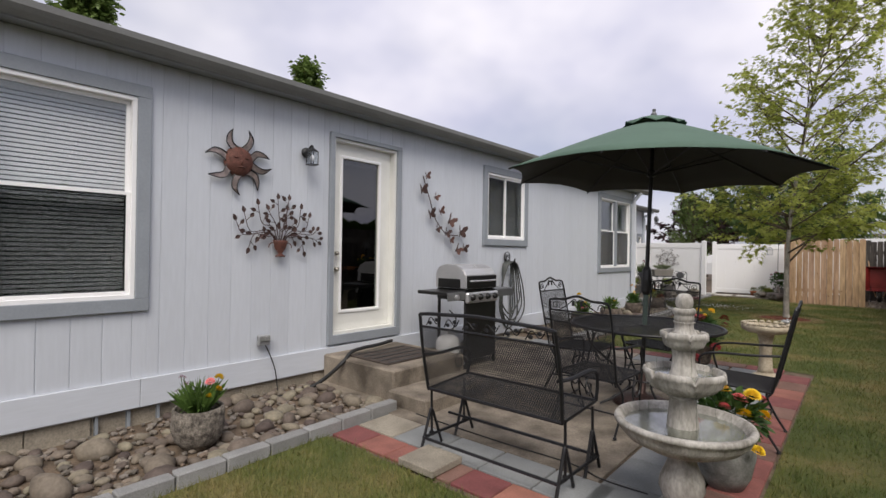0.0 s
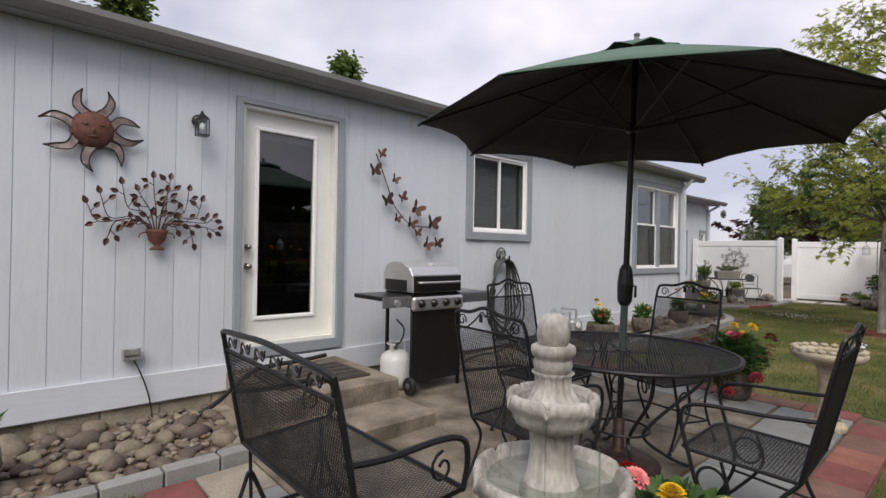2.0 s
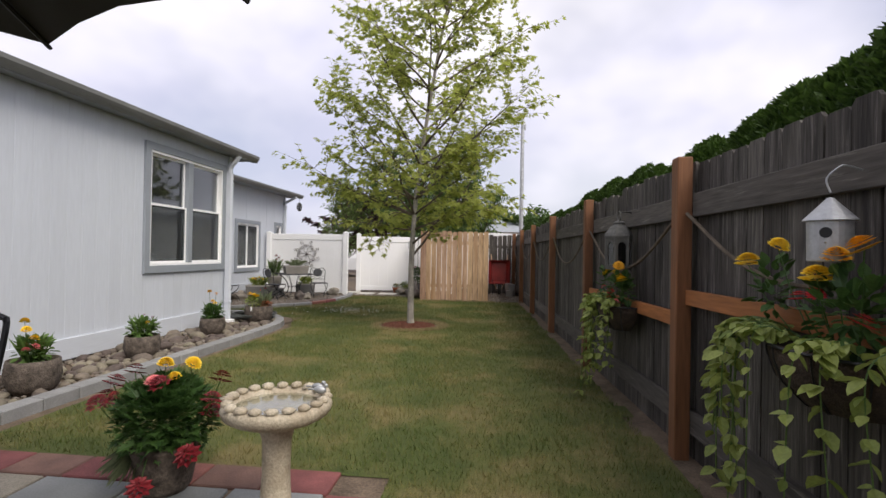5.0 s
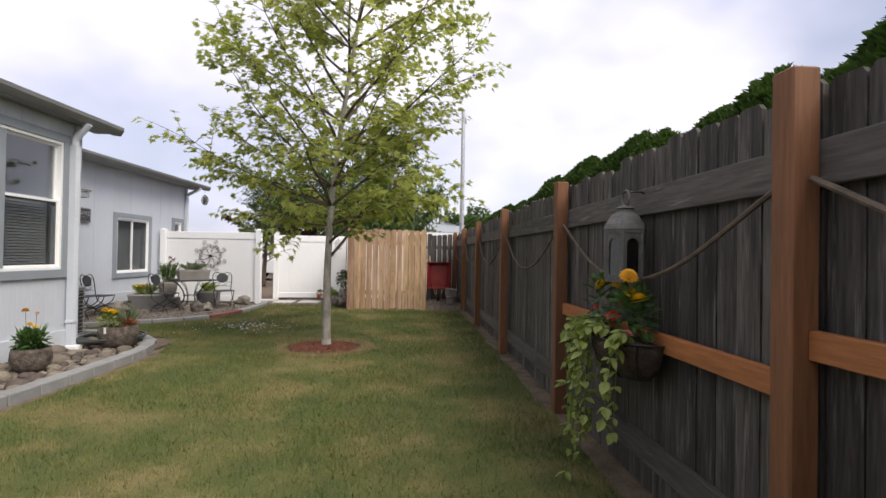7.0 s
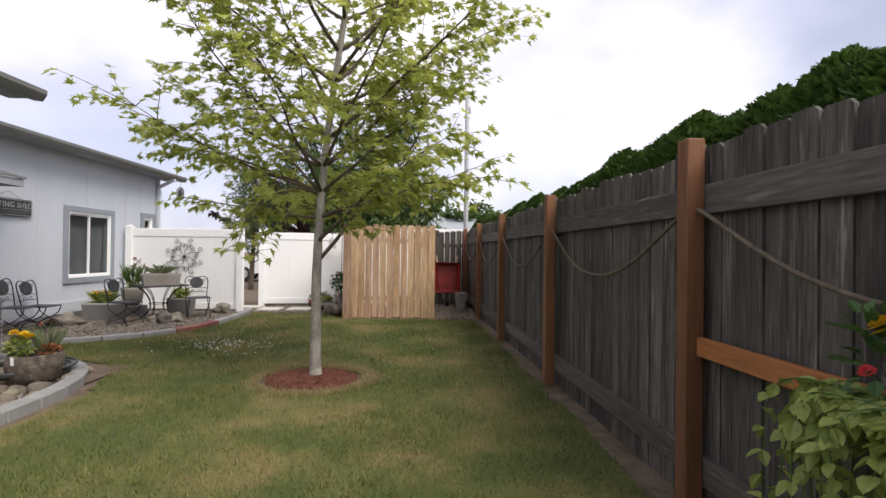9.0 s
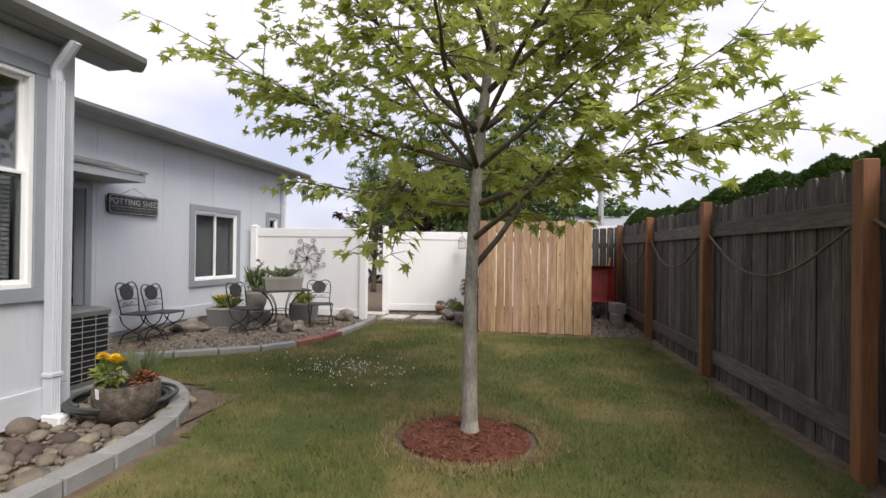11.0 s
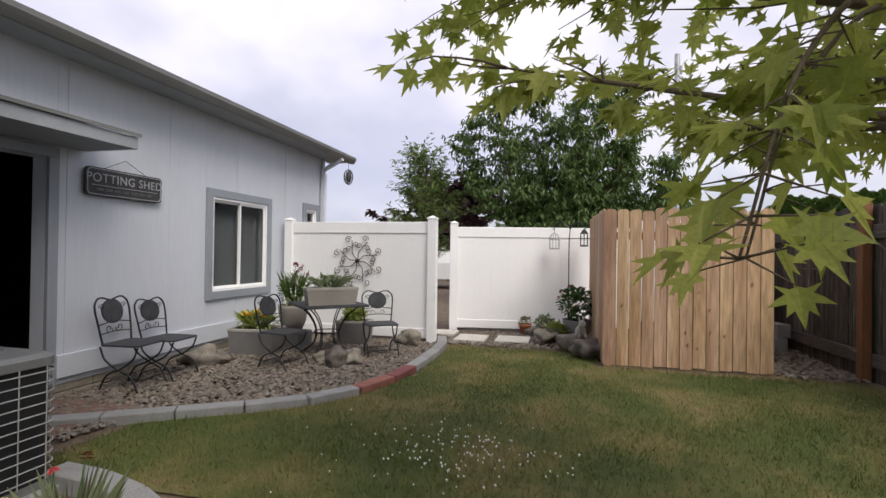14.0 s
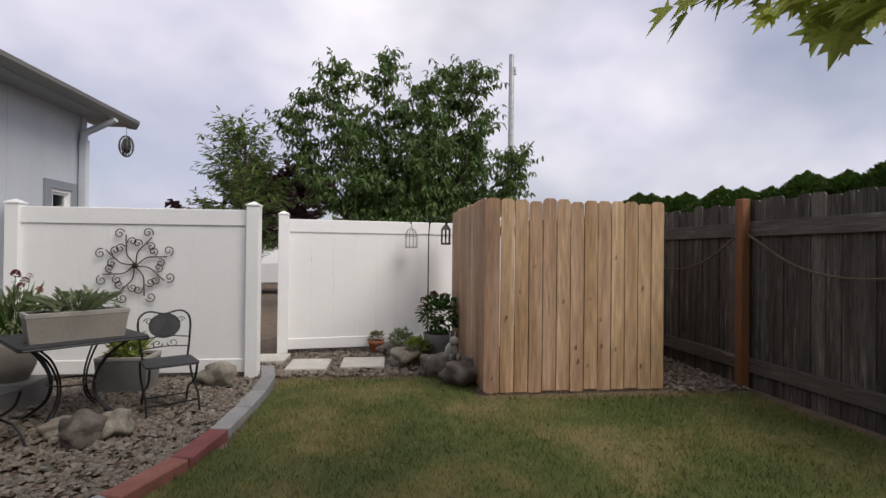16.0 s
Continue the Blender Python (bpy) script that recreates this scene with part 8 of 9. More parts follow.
for k in range(6):
    a = radians(60 * k)
    part("corner_bar", tube(B(), [(0.108 * math.cos(a), 0.108 * math.sin(a), 1.175), (0.108 * math.cos(a), 0.108 * math.sin(a), 1.425)], 0.011, 6), M["verdigris"], ln)
    b = radians(60 * k + 30)
    c = part("side_plate", arched_plate(0.104, 1.175, 1.425, 0.018), M["verdigris"], ln, "grey side with an arched opening")
    c.matrix_local = pose(0.094 * math.cos(b), 0.094 * math.sin(b), 0, 0, 0, 60 * k + 30)
    g = part("pane", box(B(), (-0.006, -0.042, 1.18), (-0.004, 0.042, 1.42)), M["dark_glass"], c, "smoky glass pane")
part("roof_cap", lathe(B(), [(0.125, 1.445), (0.115, 1.475), (0.085, 1.52), (0.05, 1.545), (0.045, 1.56), (0.055, 1.565), (0.03, 1.58), (0.0, 1.585)], 6), M["verdigris"], ln)
part("ring", tube(B(), arc((0, 0, 1.62), 0.045, 0, 340, 18, "yz"), 0.006, 6, True), M["verdigris"], ln)
part("hook", tube(B(), [(0.0, 0, 1.66), (0.09, 0, 1.66), (0.14, 0, 1.63)], 0.005, 6), M["iron"], ln)

bh = thing("birdhouse", "round galvanised birdhouse with a cone roof on the fence", "birdhouse", pose(*on_fence(6.14, 0.10, 0.22), 0, 0, fence_yaw) @ Matrix.Diagonal((0.86, 0.86, 0.86, 1)))
part("drum", lathe(B(), [(0.0, 1.215), (0.077, 1.215), (0.08, 1.22), (0.082, 1.385), (0.0, 1.385)], 24), M["zinc"], bh, smooth=False)
part("cone_roof", lathe(B(), [(0.0, 1.386), (0.097, 1.386), (0.094, 1.392), (0.012, 1.482), (0.0, 1.486)], 24), M["zinc"], bh)
part("entrance", lathe(B(), [(0.022, 0.0), (0.022, 0.004), (0.0, 0.0041)], 16, pose(-0.0555, -0.056, 1.335, 0, -90, 45)), M["black_panel"], bh, "black round entrance hole")
part("perch", tube(B(), [(-0.052, -0.052, 1.295), (-0.085, -0.085, 1.295)], 0.004, 6), M["zinc"], bh)
part("hanger", tube(B(), smooth_line([(0, 0, 1.505), (-0.01, 0.01, 1.56), (0.012, -0.01, 1.6), (0.06, 0, 1.62), (0.13, 0, 1.60)], 4), 0.004, 5), M["zinc"], bh)

# ---- by the shed ----
ac = thing("air_conditioner", "grey outdoor air conditioner with a wire guard", "air conditioner", pose(-5.22, 13.04, -0.02))
S = 0.37
part("pad", box(B(), (-S - 0.05, -S - 0.05, -0.01), (S + 0.05, S + 0.05, 0.05), 0.008), M["kerb"], ac)


def rounded_square(s, rad, n=4):
    out = []
    for cx, cy, a0 in ((s - rad, s - rad, 0), (-s + rad, s - rad, 90), (-s + rad, -s + rad, 180), (s - rad, -s + rad, 270)):
        for i in range(n + 1):
            a = radians(a0 + 90 * i / n)
            out.append((cx + rad * math.cos(a), cy + rad * math.sin(a)))
    return out


def prism(bm, ring, z0, z1, inset=0.0):
    a = [bm.verts.new((x, y, z0)) for x, y in ring]
    b = [bm.verts.new((x * (1 - inset), y * (1 - inset), z1)) for x, y in ring]
    n = len(ring)
    for i in range(n):
        bm.faces.new((a[i], a[(i + 1) % n], b[(i + 1) % n], b[i]))
    bm.faces.new(a[::-1])
    bm.faces.new(b)
    return bm


part("coil", prism(B(), rounded_square(S - 0.015, 0.10), 0.05, 0.70), M["ac_coil"], ac, "black fin coil")
part("base_pan", prism(B(), rounded_square(S, 0.11), 0.05, 0.09), M["ac_top"], ac)
part("top_panel", prism(prism(B(), rounded_square(S + 0.005, 0.11), 0.70, 0.745), rounded_square(S + 0.005, 0.11), 0.745, 0.765, 0.1), M["ac_top"], ac)
for k in range(7):
    part("fan_grille_ring", tube(B(), arc((0, 0, 0.775), 0.06 + 0.035 * k, 0, 352, 28, "xy"), 0.003, 4, True), M["ac_top"], ac)
for k in range(11):
    z = 0.12 + 0.055 * k
    part("guard_wire", tube(B(), [(x, y, z) for x, y in rounded_square(S + 0.004, 0.11)], 0.0038, 4, True), M["ac_wire"], ac)
ring = rounded_square(S + 0.006, 0.11)
for sx in range(5):
    u = -0.28 + 0.14 * sx
    for x, y in ((u, -S - 0.006), (u, S + 0.006), (S + 0.006, u), (-S - 0.006, u)):
        part("guard_upright", tube(B(), [(x, y, 0.09), (x, y, 0.70)], 0.0038, 4), M["ac_wire"], ac)


def bistro_chair(at, yaw, label):
    """A folding iron chair with a round slate in its back."""
    c = thing("bistro_chair", label, "chair", pose(*at, 0, 0, yaw) @ Matrix.Diagonal((1, 1, 0.94, 1)), "bistro chairs on the gravel")
    w = 0.19
    part("seat", prism(B(), rounded_square(0.195, 0.05), 0.435, 0.452), M["slate_disc"], c, "dark flat seat")
    part("back_frame", tube(B(), smooth_line([(-w + 0.02, -0.17, 0.44), (-w, -0.2, 0.62), (-w - 0.01, -0.235, 0.80), (-w + 0.03, -0.25, 0.875), (-0.1, -0.255, 0.89), (0, -0.25, 0.865), (0.1, -0.255, 0.89), (w - 0.03, -0.25, 0.875), (w + 0.01, -0.235, 0.80), (w, -0.2, 0.62), (w - 0.02, -0.17, 0.44)], 4), 0.009, 6), M["iron"], c)
    part("disc", lathe(B(), [(0.0, -0.008), (0.122, -0.008), (0.122, 0.008), (0.0, 0.008)], 26, pose(0, -0.232, 0.752, 100, 0, 0)), M["slate_disc"], c, "round dark slate in the back")
    for s in (-1, 1):
        part("scroll", tube(B(), [(q[0] + s * 0.125, -0.232, q[2] + 0.80) for q in spiral((0, 0, 0), 0.035, 0 if s > 0 else 180, 1.3 * s, 12)], 0.004, 5), M["iron"], c)
        part("scroll", tube(B(), [(q[0] + s * 0.06, -0.205, q[2] + 0.585) for q in spiral((0, 0, 0), 0.045, 180 if s > 0 else 0, 1.2 * s, 12)], 0.004, 5), M["iron"], c)
        part("leg", tube(B(), smooth_line([(s * w, -0.18, 0.43), (s * w, -0.13, 0.31), (s * w, 0.0, 0.215), (s * w, 0.13, 0.15), (s * w, 0.2, 0.008)], 4), 0.009, 6), M["iron"], c)
        part("leg", tube(B(), smooth_line([(s * (w - 0.02), 0.18, 0.43), (s * (w - 0.02), 0.13, 0.31), (s * (w - 0.02), 0.0, 0.215), (s * (w - 0.02), -0.13, 0.15), (s * (w - 0.02), -0.2, 0.008)], 4), 0.009, 6), M["iron"], c)
    part("back_rail", tube(B(), smooth_line([(-w, -0.19, 0.54), (0, -0.195, 0.555), (w, -0.19, 0.54)], 4), 0.006, 5), M["iron"], c)
    part("back_rail", tube(B(), smooth_line([(-w, -0.2, 0.63), (0, -0.21, 0.655), (w, -0.2, 0.63)], 4), 0.006, 5), M["iron"], c)
    part("stretcher", tube(B(), [(-w, 0.14, 0.09), (w, 0.14, 0.09)], 0.007, 5), M["iron"], c)
    part("stretcher", tube(B(), [(-w, -0.13, 0.09), (w, -0.13, 0.09)], 0.007, 5), M["iron"], c)
    return c


c1 = bistro_chair((-6.08, 15.07, 0.012), -84, "black iron bistro chair against the shed wall")
LOW = Matrix.Diagonal((1, 1, 0.94, 1))
copy_thing(c1, pose(-6.08, 15.5, 0.012, 0, 0, -86) @ LOW)
q = copy_thing(c1, pose(-5.22, 16.22, 0.012, 0, 0, -99) @ LOW)
q["label"] = "black iron bistro chair beside the iron table"
q = copy_thing(c1, pose(-4.42, 17.15, 0.012, 0, 0, 213) @ LOW)
q["label"] = "black iron bistro chair before the white fence"

bt = thing("bistro_table", "square dark-topped iron table with bowed legs", "table", pose(-5.05, 16.95, 0.008, 0, 0, 45))
part("tabletop", prism(B(), [(x, y) for x, y in rounded_square(0.40, 0.04)], 0.628, 0.65), M["slate_disc"], bt)
part("table_rim", tube(B(), [(x, y, 0.632) for x, y in rounded_square(0.40, 0.04)], 0.009, 6, True), M["iron"], bt)
for k in range(4):
    a = radians(45 + 90 * k)
    for d in (-0.06, 0.06):
        ca, sa2 = math.cos(a + d), math.sin(a + d)
        part("leg", tube(B(), smooth_line([(0.42 * ca, 0.42 * sa2, 0.625), (0.26 * ca, 0.26 * sa2, 0.5), (0.16 * ca, 0.16 * sa2, 0.32), (0.19 * ca, 0.19 * sa2, 0.15), (0.36 * ca, 0.36 * sa2, 0.008)], 5), 0.008, 6), M["iron"], bt)
part("leg_ring", tube(B(), arc((0, 0, 0.3), 0.165, 0, 345, 22, "xy"), 0.007, 6, True), M["iron"], bt)


M["planter_rim"] = mat("pale_planter_rim", (0.36, 0.34, 0.31), 0.75, var=0.12, scale=5, grain=0.08, bump=0.1)
M["boulder"] = mat("garden_boulder", (0.20, 0.175, 0.145), 0.85, var=0.35, scale=9, fine=45, grain=0.2, bump=0.5, piece=0.35, hue=0.02)


def trough(name, at, yaw, l, w, h, material, label, leaf, flowers, seed, n=160, tall=0.12):
    r = random.Random(seed)
    t = thing(name, label, "planter", pose(*at, 0, 0, yaw))
    bm = B()
    a = [bm.verts.new((x * 0.9, y * 0.86, 0)) for x, y in ((-l, -w), (l, -w), (l, w), (-l, w))]
    b = [bm.verts.new((x * 0.98, y * 0.97, h - 0.035)) for x, y in ((-l, -w), (l, -w), (l, w), (-l, w))]
    bm.faces.new(a[::-1])
    for i in range(4):
        bm.faces.new((a[i], a[(i + 1) % 4], b[(i + 1) % 4], b[i]))
    part("body", bm, material, t)
    rim = B()
    for p, q in (((-l, -w), (l, -w + 0.025)), ((-l, w - 0.025), (l, w)), ((-l, -w + 0.025), (-l + 0.025, w - 0.025)), ((l - 0.025, -w + 0.025), (l, w - 0.025))):
        box(rim, (p[0], p[1], h - 0.036), (q[0], q[1], h), 0.004)
    part("rim", rim, M["planter_rim"], t, "paler rolled rim")
    part("soil", box(B(), (-l * 0.95, -w * 0.9, h - 0.05), (l * 0.95, w * 0.9, h - 0.022)), M["potting"], t)
    bush(t, (0, 0, h + tall * 0.5), (l * 0.85, w * 0.9, tall), n, (0.03, 0.065), leaf, r)
    blades(t, (0, 0, h - 0.02), 50, tall * 1.8, l * 0.8, 0.004, leaf, r, "stalk_clump")
    add_flowers(t, flowers, h)
    return t


trough("window_box", (-4.95, 16.82, 0.659), 42, 0.32, 0.115, 0.215, M["grey_planter"], "long taupe trough of seedlings on the iron table", M["grey_leaf"], [], 61, 240, 0.09)
trough("square_planter", (-5.95, 16.80, 0.006), 8, 0.29, 0.21, 0.33, M["slate_planter"], "grey square planter of yellow flowers by the shed", M["lime_leaf"], [("yellow", -0.12, -0.1, 0.50, 1.0), ("yellow", 0.02, -0.08, 0.52, 1.0), ("orange", -0.05, -0.14, 0.48, 1.0), ("yellow", 0.12, -0.1, 0.47, 0.9)], 62, 330, 0.14)
trough("square_planter", (-5.06, 17.80, 0.006), 3, 0.225, 0.17, 0.335, M["slate_planter"], "tall slate planter of green leaves before the fence", M["lime_leaf"], [], 63, 330, 0.12)
rp = thing("round_planter", "round grey planter of tall coneflowers on a low block", "planter", pose(-5.78, 17.36, 0.0) @ Matrix.Diagonal((0.9, 0.9, 1.14, 1)))
part("block", box(B(), (-0.22, -0.2, -0.01), (0.22, 0.2, 0.19), 0.01), M["slate_planter"], rp)
part("pot", lathe(B(), [(0.0, 0.19), (0.13, 0.19), (0.19, 0.3), (0.22, 0.46), (0.23, 0.5), (0.205, 0.5), (0.2, 0.46)], 26), M["grey_planter"], rp, smooth=True)
part("soil", lathe(B(), [(0.205, 0.465), (0, 0.475)], 18), M["potting"], rp)
r = random.Random(64)
bush(rp, (0, 0, 0.66), (0.2, 0.2, 0.18), 330, (0.05, 0.1), M["grey_leaf"], r, "long")
blades(rp, (0, 0, 0.47), 60, 0.42, 0.2, 0.005, M["leaf"], r, "stalk_clump")
add_flowers(rp, [("dark_red", 0.06, -0.05, 0.97, 1.0), ("dark_red", 0.12, -0.02, 0.92, 0.9), ("red", 0.15, 0.0, 0.96, 1.0), ("dark_red", 0.2, 0.05, 0.85, 0.8), ("purple", 0.0, 0.02, 0.92, 1.2), ("dark_red", 0.02, 0.08, 0.88, 0.8)], 0.5)


def boulder(x, y, z, s, seed, label, group="garden boulders"):
    b = part("boulder", blob(B(), (0, 0, 0), (s[0] * 1.1, s[1], s[2] * 0.85), 0.6, 3, 1.5, seed), M["boulder"], None, smooth=True)
    b.matrix_world = pose(x, y, z, 0, 0, seed * 37)
    tagged(b, label, "boulder", group)


for x, y, z, s, k in ((-6.12, 16.08, 0.09, (0.22, 0.15, 0.14), 1), (-4.68, 16.42, 0.1, (0.14, 0.11, 0.15), 2), (-4.55, 16.6, 0.08, (0.12, 0.1, 0.12), 3), (-4.3, 17.93, 0.1, (0.2, 0.13, 0.14), 4), (-4.95, 16.62, 0.06, (0.1, 0.08, 0.08), 12)):
    boulder(x, y, z, s, k, "rounded grey-tan boulder lying on the gravel")
for x, y, z, s, k in ((-2.02, 18.2, 0.1, (0.22, 0.16, 0.15), 5), (-1.86, 17.85, 0.11, (0.2, 0.17, 0.16), 6), (-2.42, 18.75, 0.09, (0.22, 0.17, 0.14), 7), (-2.52, 19.25, 0.08, (0.16, 0.13, 0.12), 8), (-2.2, 19.1, 0.1, (0.2, 0.15, 0.15), 9), (-2.65, 19.42, 0.06, (0.13, 0.1, 0.09), 10)):
    boulder(x, y, z, s, k, "grey garden boulder by the enclosure", "boulders by the enclosure")

sg = thing("potting_shed_sign", "black rounded sign reading potting shed, hung by wire", "sign", pose(SHED_WALL + 0.012, 15.32, 1.94))
bd = B()
ring = [(y * 1.0, z) for y, z in [(q[0], q[1]) for q in rounded_square(1.0, 0.2)]]
L, Hh = 0.44, 0.135
pts = []
for cy, cz, a0 in ((L - 0.04, Hh - 0.04, 0), (-L + 0.04, Hh - 0.04, 90), (-L + 0.04, -Hh + 0.04, 180), (L - 0.04, -Hh + 0.04, 270)):
    for i in range(5):
        a = radians(a0 + 22.5 * i)
        pts.append((cy + 0.04 * math.cos(a), cz + 0.04 * math.sin(a)))
fa = [bd.verts.new((0.03, y, z)) for y, z in pts]
ba = [bd.verts.new((0.004, y, z)) for y, z in pts]
bd.faces.new(fa)
bd.faces.new(ba[::-1])
for i in range(len(pts)):
    j = (i + 1) % len(pts)
    bd.faces.new((fa[j], fa[i], ba[i], ba[j]))
part("board", bd, M["sign"], sg)
part("border", tube(B(), [(0.031, y * 0.965, z * 0.89) for y, z in pts], 0.005, 5, True), M["sign_letter"], sg)


def lettering(parent, words, size, y, z, x, material):
    cu = bpy.data.curves.new("words", "FONT")
    cu.body, cu.size, cu.extrude, cu.align_x, cu.align_y = words, size, 0.002, "CENTER", "CENTER"
    cu.space_character = 1.08
    tmp = bpy.data.objects.new("words", cu)
    scene.collection.objects.link(tmp)
    me = bpy.data.meshes.new_from_object(tmp.evaluated_get(bpy.context.evaluated_depsgraph_get()))
    bpy.data.objects.remove(tmp)
    me.materials.clear()
    o = link_mesh("lettering", me, material, parent, "raised silver words " + words.lower())
    o.matrix_local = pose(x, y, z, 90, 0, 90)
    return o


lettering(sg, "POTTING SHED", 0.118, 0, 0.035, 0.0325, M["sign_letter"])
part("rule", box(B(), (0.03, -0.38, -0.035), (0.0325, 0.38, -0.03)), M["sign_letter"], sg)
for k in range(7):
    part("small_text_bar", box(B(), (0.03, -0.33 + 0.095 * k, -0.082), (0.0325, -0.33 + 0.095 * k + 0.075, -0.06)), M["verdigris"], sg)
part("hanging_wire", tube(B(), [(0.015, -0.25, 0.13), (0.01, 0.0, 0.25), (0.015, 0.25, 0.13)], 0.003, 5), M["iron"], sg)

fa2 = thing("scroll_wall_art", "dark scrolled metal flower hung on the white fence", "wall art", pose(-5.2, VY - 0.03, 1.17) @ Matrix.Diagonal((1.08, 1, 1.08, 1)))
for k in range(8):
    a = radians(22 + 45 * k)
    ca, sa2 = math.cos(a), math.sin(a)

    def turn(p):
        return (p[0] * ca - p[1] * sa2, -0.012, p[0] * sa2 + p[1] * ca)
    st2 = [(0.02, 0.0), (0.12, 0.03), (0.22, 0.0), (0.30, -0.03)]
    part("stem", tube(B(), smooth_line([turn(p) for p in st2], 4), 0.006, 5), M["bronze"], fa2)
    for s, c0, rr in ((1, (0.33, 0.02), 0.05), (-1, (0.22, -0.06), 0.045), (1, (0.20, 0.065), 0.045)):
        part("curl", tube(B(), [turn(q) for q in [(c0[0] + w[0], c0[1] + w[2]) for w in spiral((0, 0, 0), rr, -90 * s, 1.25 * s, 14)]], 0.005, 5), M["bronze"], fa2)
part("centre", lathe(B(), [(0.03, 0.0), (0.02, 0.012), (0, 0.016)], 12, pose(0, -0.018, 0, 90, 0, 0)), M["bronze"], fa2)

orn = thing("hanging_ornament", "dark oval filigree ornament hanging from the eaves", "ornament", pose(-6.08, 19.72, 0))
part("hook_wire", tube(B(), [(0, 0, 2.98), (0, 0, 2.84)], 0.003, 5), M["iron"], orn)
for k in range(6):
    a = radians(30 * k)
    part("wire_loop", tube(B(), [(0.085 * math.cos(t) * math.cos(a), 0.085 * math.cos(t) * math.sin(a), 2.69 + 0.14 * math.sin(t)) for t in [6.2832 * i / 20 for i in range(20)]], 0.006, 5, True), M["verdigris"], orn)
part("core", lathe(B(), [(0.0, 2.58), (0.055, 2.64), (0.06, 2.7), (0.04, 2.77), (0.0, 2.8)], 12), M["slate_disc"], orn)

# shepherd's hook with two lanterns
sh = thing("shepherd_hook", "tall black iron double hook standing before the fence", "garden hook", pose(-2.1, 19.42, 0.0))
part("rod", tube(B(), [(0, 0, -0.03), (0, 0, 1.55), (0.02, 0, 1.80)], 0.009, 6), M["iron"], sh)
for s in (-1, 1):
    part("arm", tube(B(), smooth_line([(0.02, 0, 1.72), (s * 0.08, 0, 1.80), (s * 0.18, 0, 1.81), (s * 0.23, 0, 1.76), (s * 0.23, 0, 1.72), (s * 0.26, 0, 1.73)], 4), 0.007, 6), M["iron"], sh)
bc = thing("bird_cage", "small white wire bird cage hanging from the hook", "bird cage", pose(-2.33, 19.42, 0))
part("cage_base", lathe(B(), [(0.085, 1.39), (0.085, 1.41), (0.0, 1.412)], 18), M["zinc"], bc)
for k in range(10):
    a = 6.2832 * k / 10
    part("cage_wire", tube(B(), [(0.08 * math.cos(a), 0.08 * math.sin(a), 1.41), (0.08 * math.cos(a), 0.08 * math.sin(a), 1.57), (0.05 * math.cos(a), 0.05 * math.sin(a), 1.63), (0, 0, 1.66)], 0.004, 4), M["zinc"], bc)
part("cage_ring", tube(B(), arc((0, 0, 1.55), 0.082, 0, 340, 16, "xy"), 0.004, 4, True), M["zinc"], bc)
part("cage_hook", tube(B(), [(0, 0, 1.65), (0, 0, 1.75)], 0.004, 5), M["iron"], bc)
bl = thing("candle_lantern", "black metal candle lantern hanging from the hook", "lantern", pose(-1.87, 19.42, 0))
part("base", box(B(), (-0.06, -0.06, 1.44), (0.06, 0.06, 1.465)), M["black_panel"], bl)
for x in (-0.052, 0.052):
    for y in (-0.052, 0.052):
        part("corner_bar", tube(B(), [(x, y, 1.465), (x, y, 1.64)], 0.008, 5), M["black_panel"], bl)
for x, y in ((0, -0.052), (0, 0.052), (-0.052, 0), (0.052, 0)):
    part("side_bar", tube(B(), [(x, y, 1.465), (x, y, 1.64)], 0.006, 5), M["black_panel"], bl)
part("lantern_roof", lathe(B(), [(0.09, 1.64), (0.06, 1.68), (0.025, 1.71), (0.0, 1.73)], 4, pose(0, 0, 0, 0, 0, 45)), M["black_panel"], bl)
part("lantern_hook", tube(B(), [(0, 0, 1.72), (0, 0, 1.76)], 0.004, 5), M["iron"], bl)

# rock garden pots
tc = thing("terracotta_pot", "small terracotta pot with a low plant", "flower pot", pose(-2.78, 19.42, -0.002))
round_pot(tc, [(0.0, 0.0), (0.07, 0.0), (0.095, 0.13), (0.105, 0.135), (0.105, 0.17), (0.09, 0.17), (0.088, 0.14)], M["terracotta"], 0, 0.15, 0.09)
bush(tc, (0, 0, 0.21), (0.1, 0.1, 0.06), 90, (0.03, 0.06), M["grey_leaf"], random.Random(70))
add_flowers(tc, [("pink", 0.03, -0.03, 0.27, 0.6), ("dark_red", -0.05, -0.02, 0.26, 0.6)], 0.16)
sp = thing("shrub_pot", "grey pot with a dark-leaved shrub in the corner", "flower pot", pose(-1.98, 18.95, -0.002))
round_pot(sp, [(0.0, 0.0), (0.15, 0.0), (0.19, 0.2), (0.21, 0.34), (0.19, 0.34), (0.185, 0.3)], M["slate_planter"], 0, 0.31, 0.188)
bush(sp, (0, 0, 0.58), (0.26, 0.24, 0.22), 520, (0.045, 0.085), M["deep_leaf"], random.Random(71))
add_flowers(sp, [("dark_red", -0.22, -0.1, 0.75, 1.0), ("dark_red", -0.1, -0.12, 0.82, 1.1), ("dark_red", 0.05, -0.1, 0.80, 1.0), ("purple", -0.15, -0.12, 0.68, 1.6), ("dark_red", -0.25, -0.05, 0.65, 0.9)], 0.4)
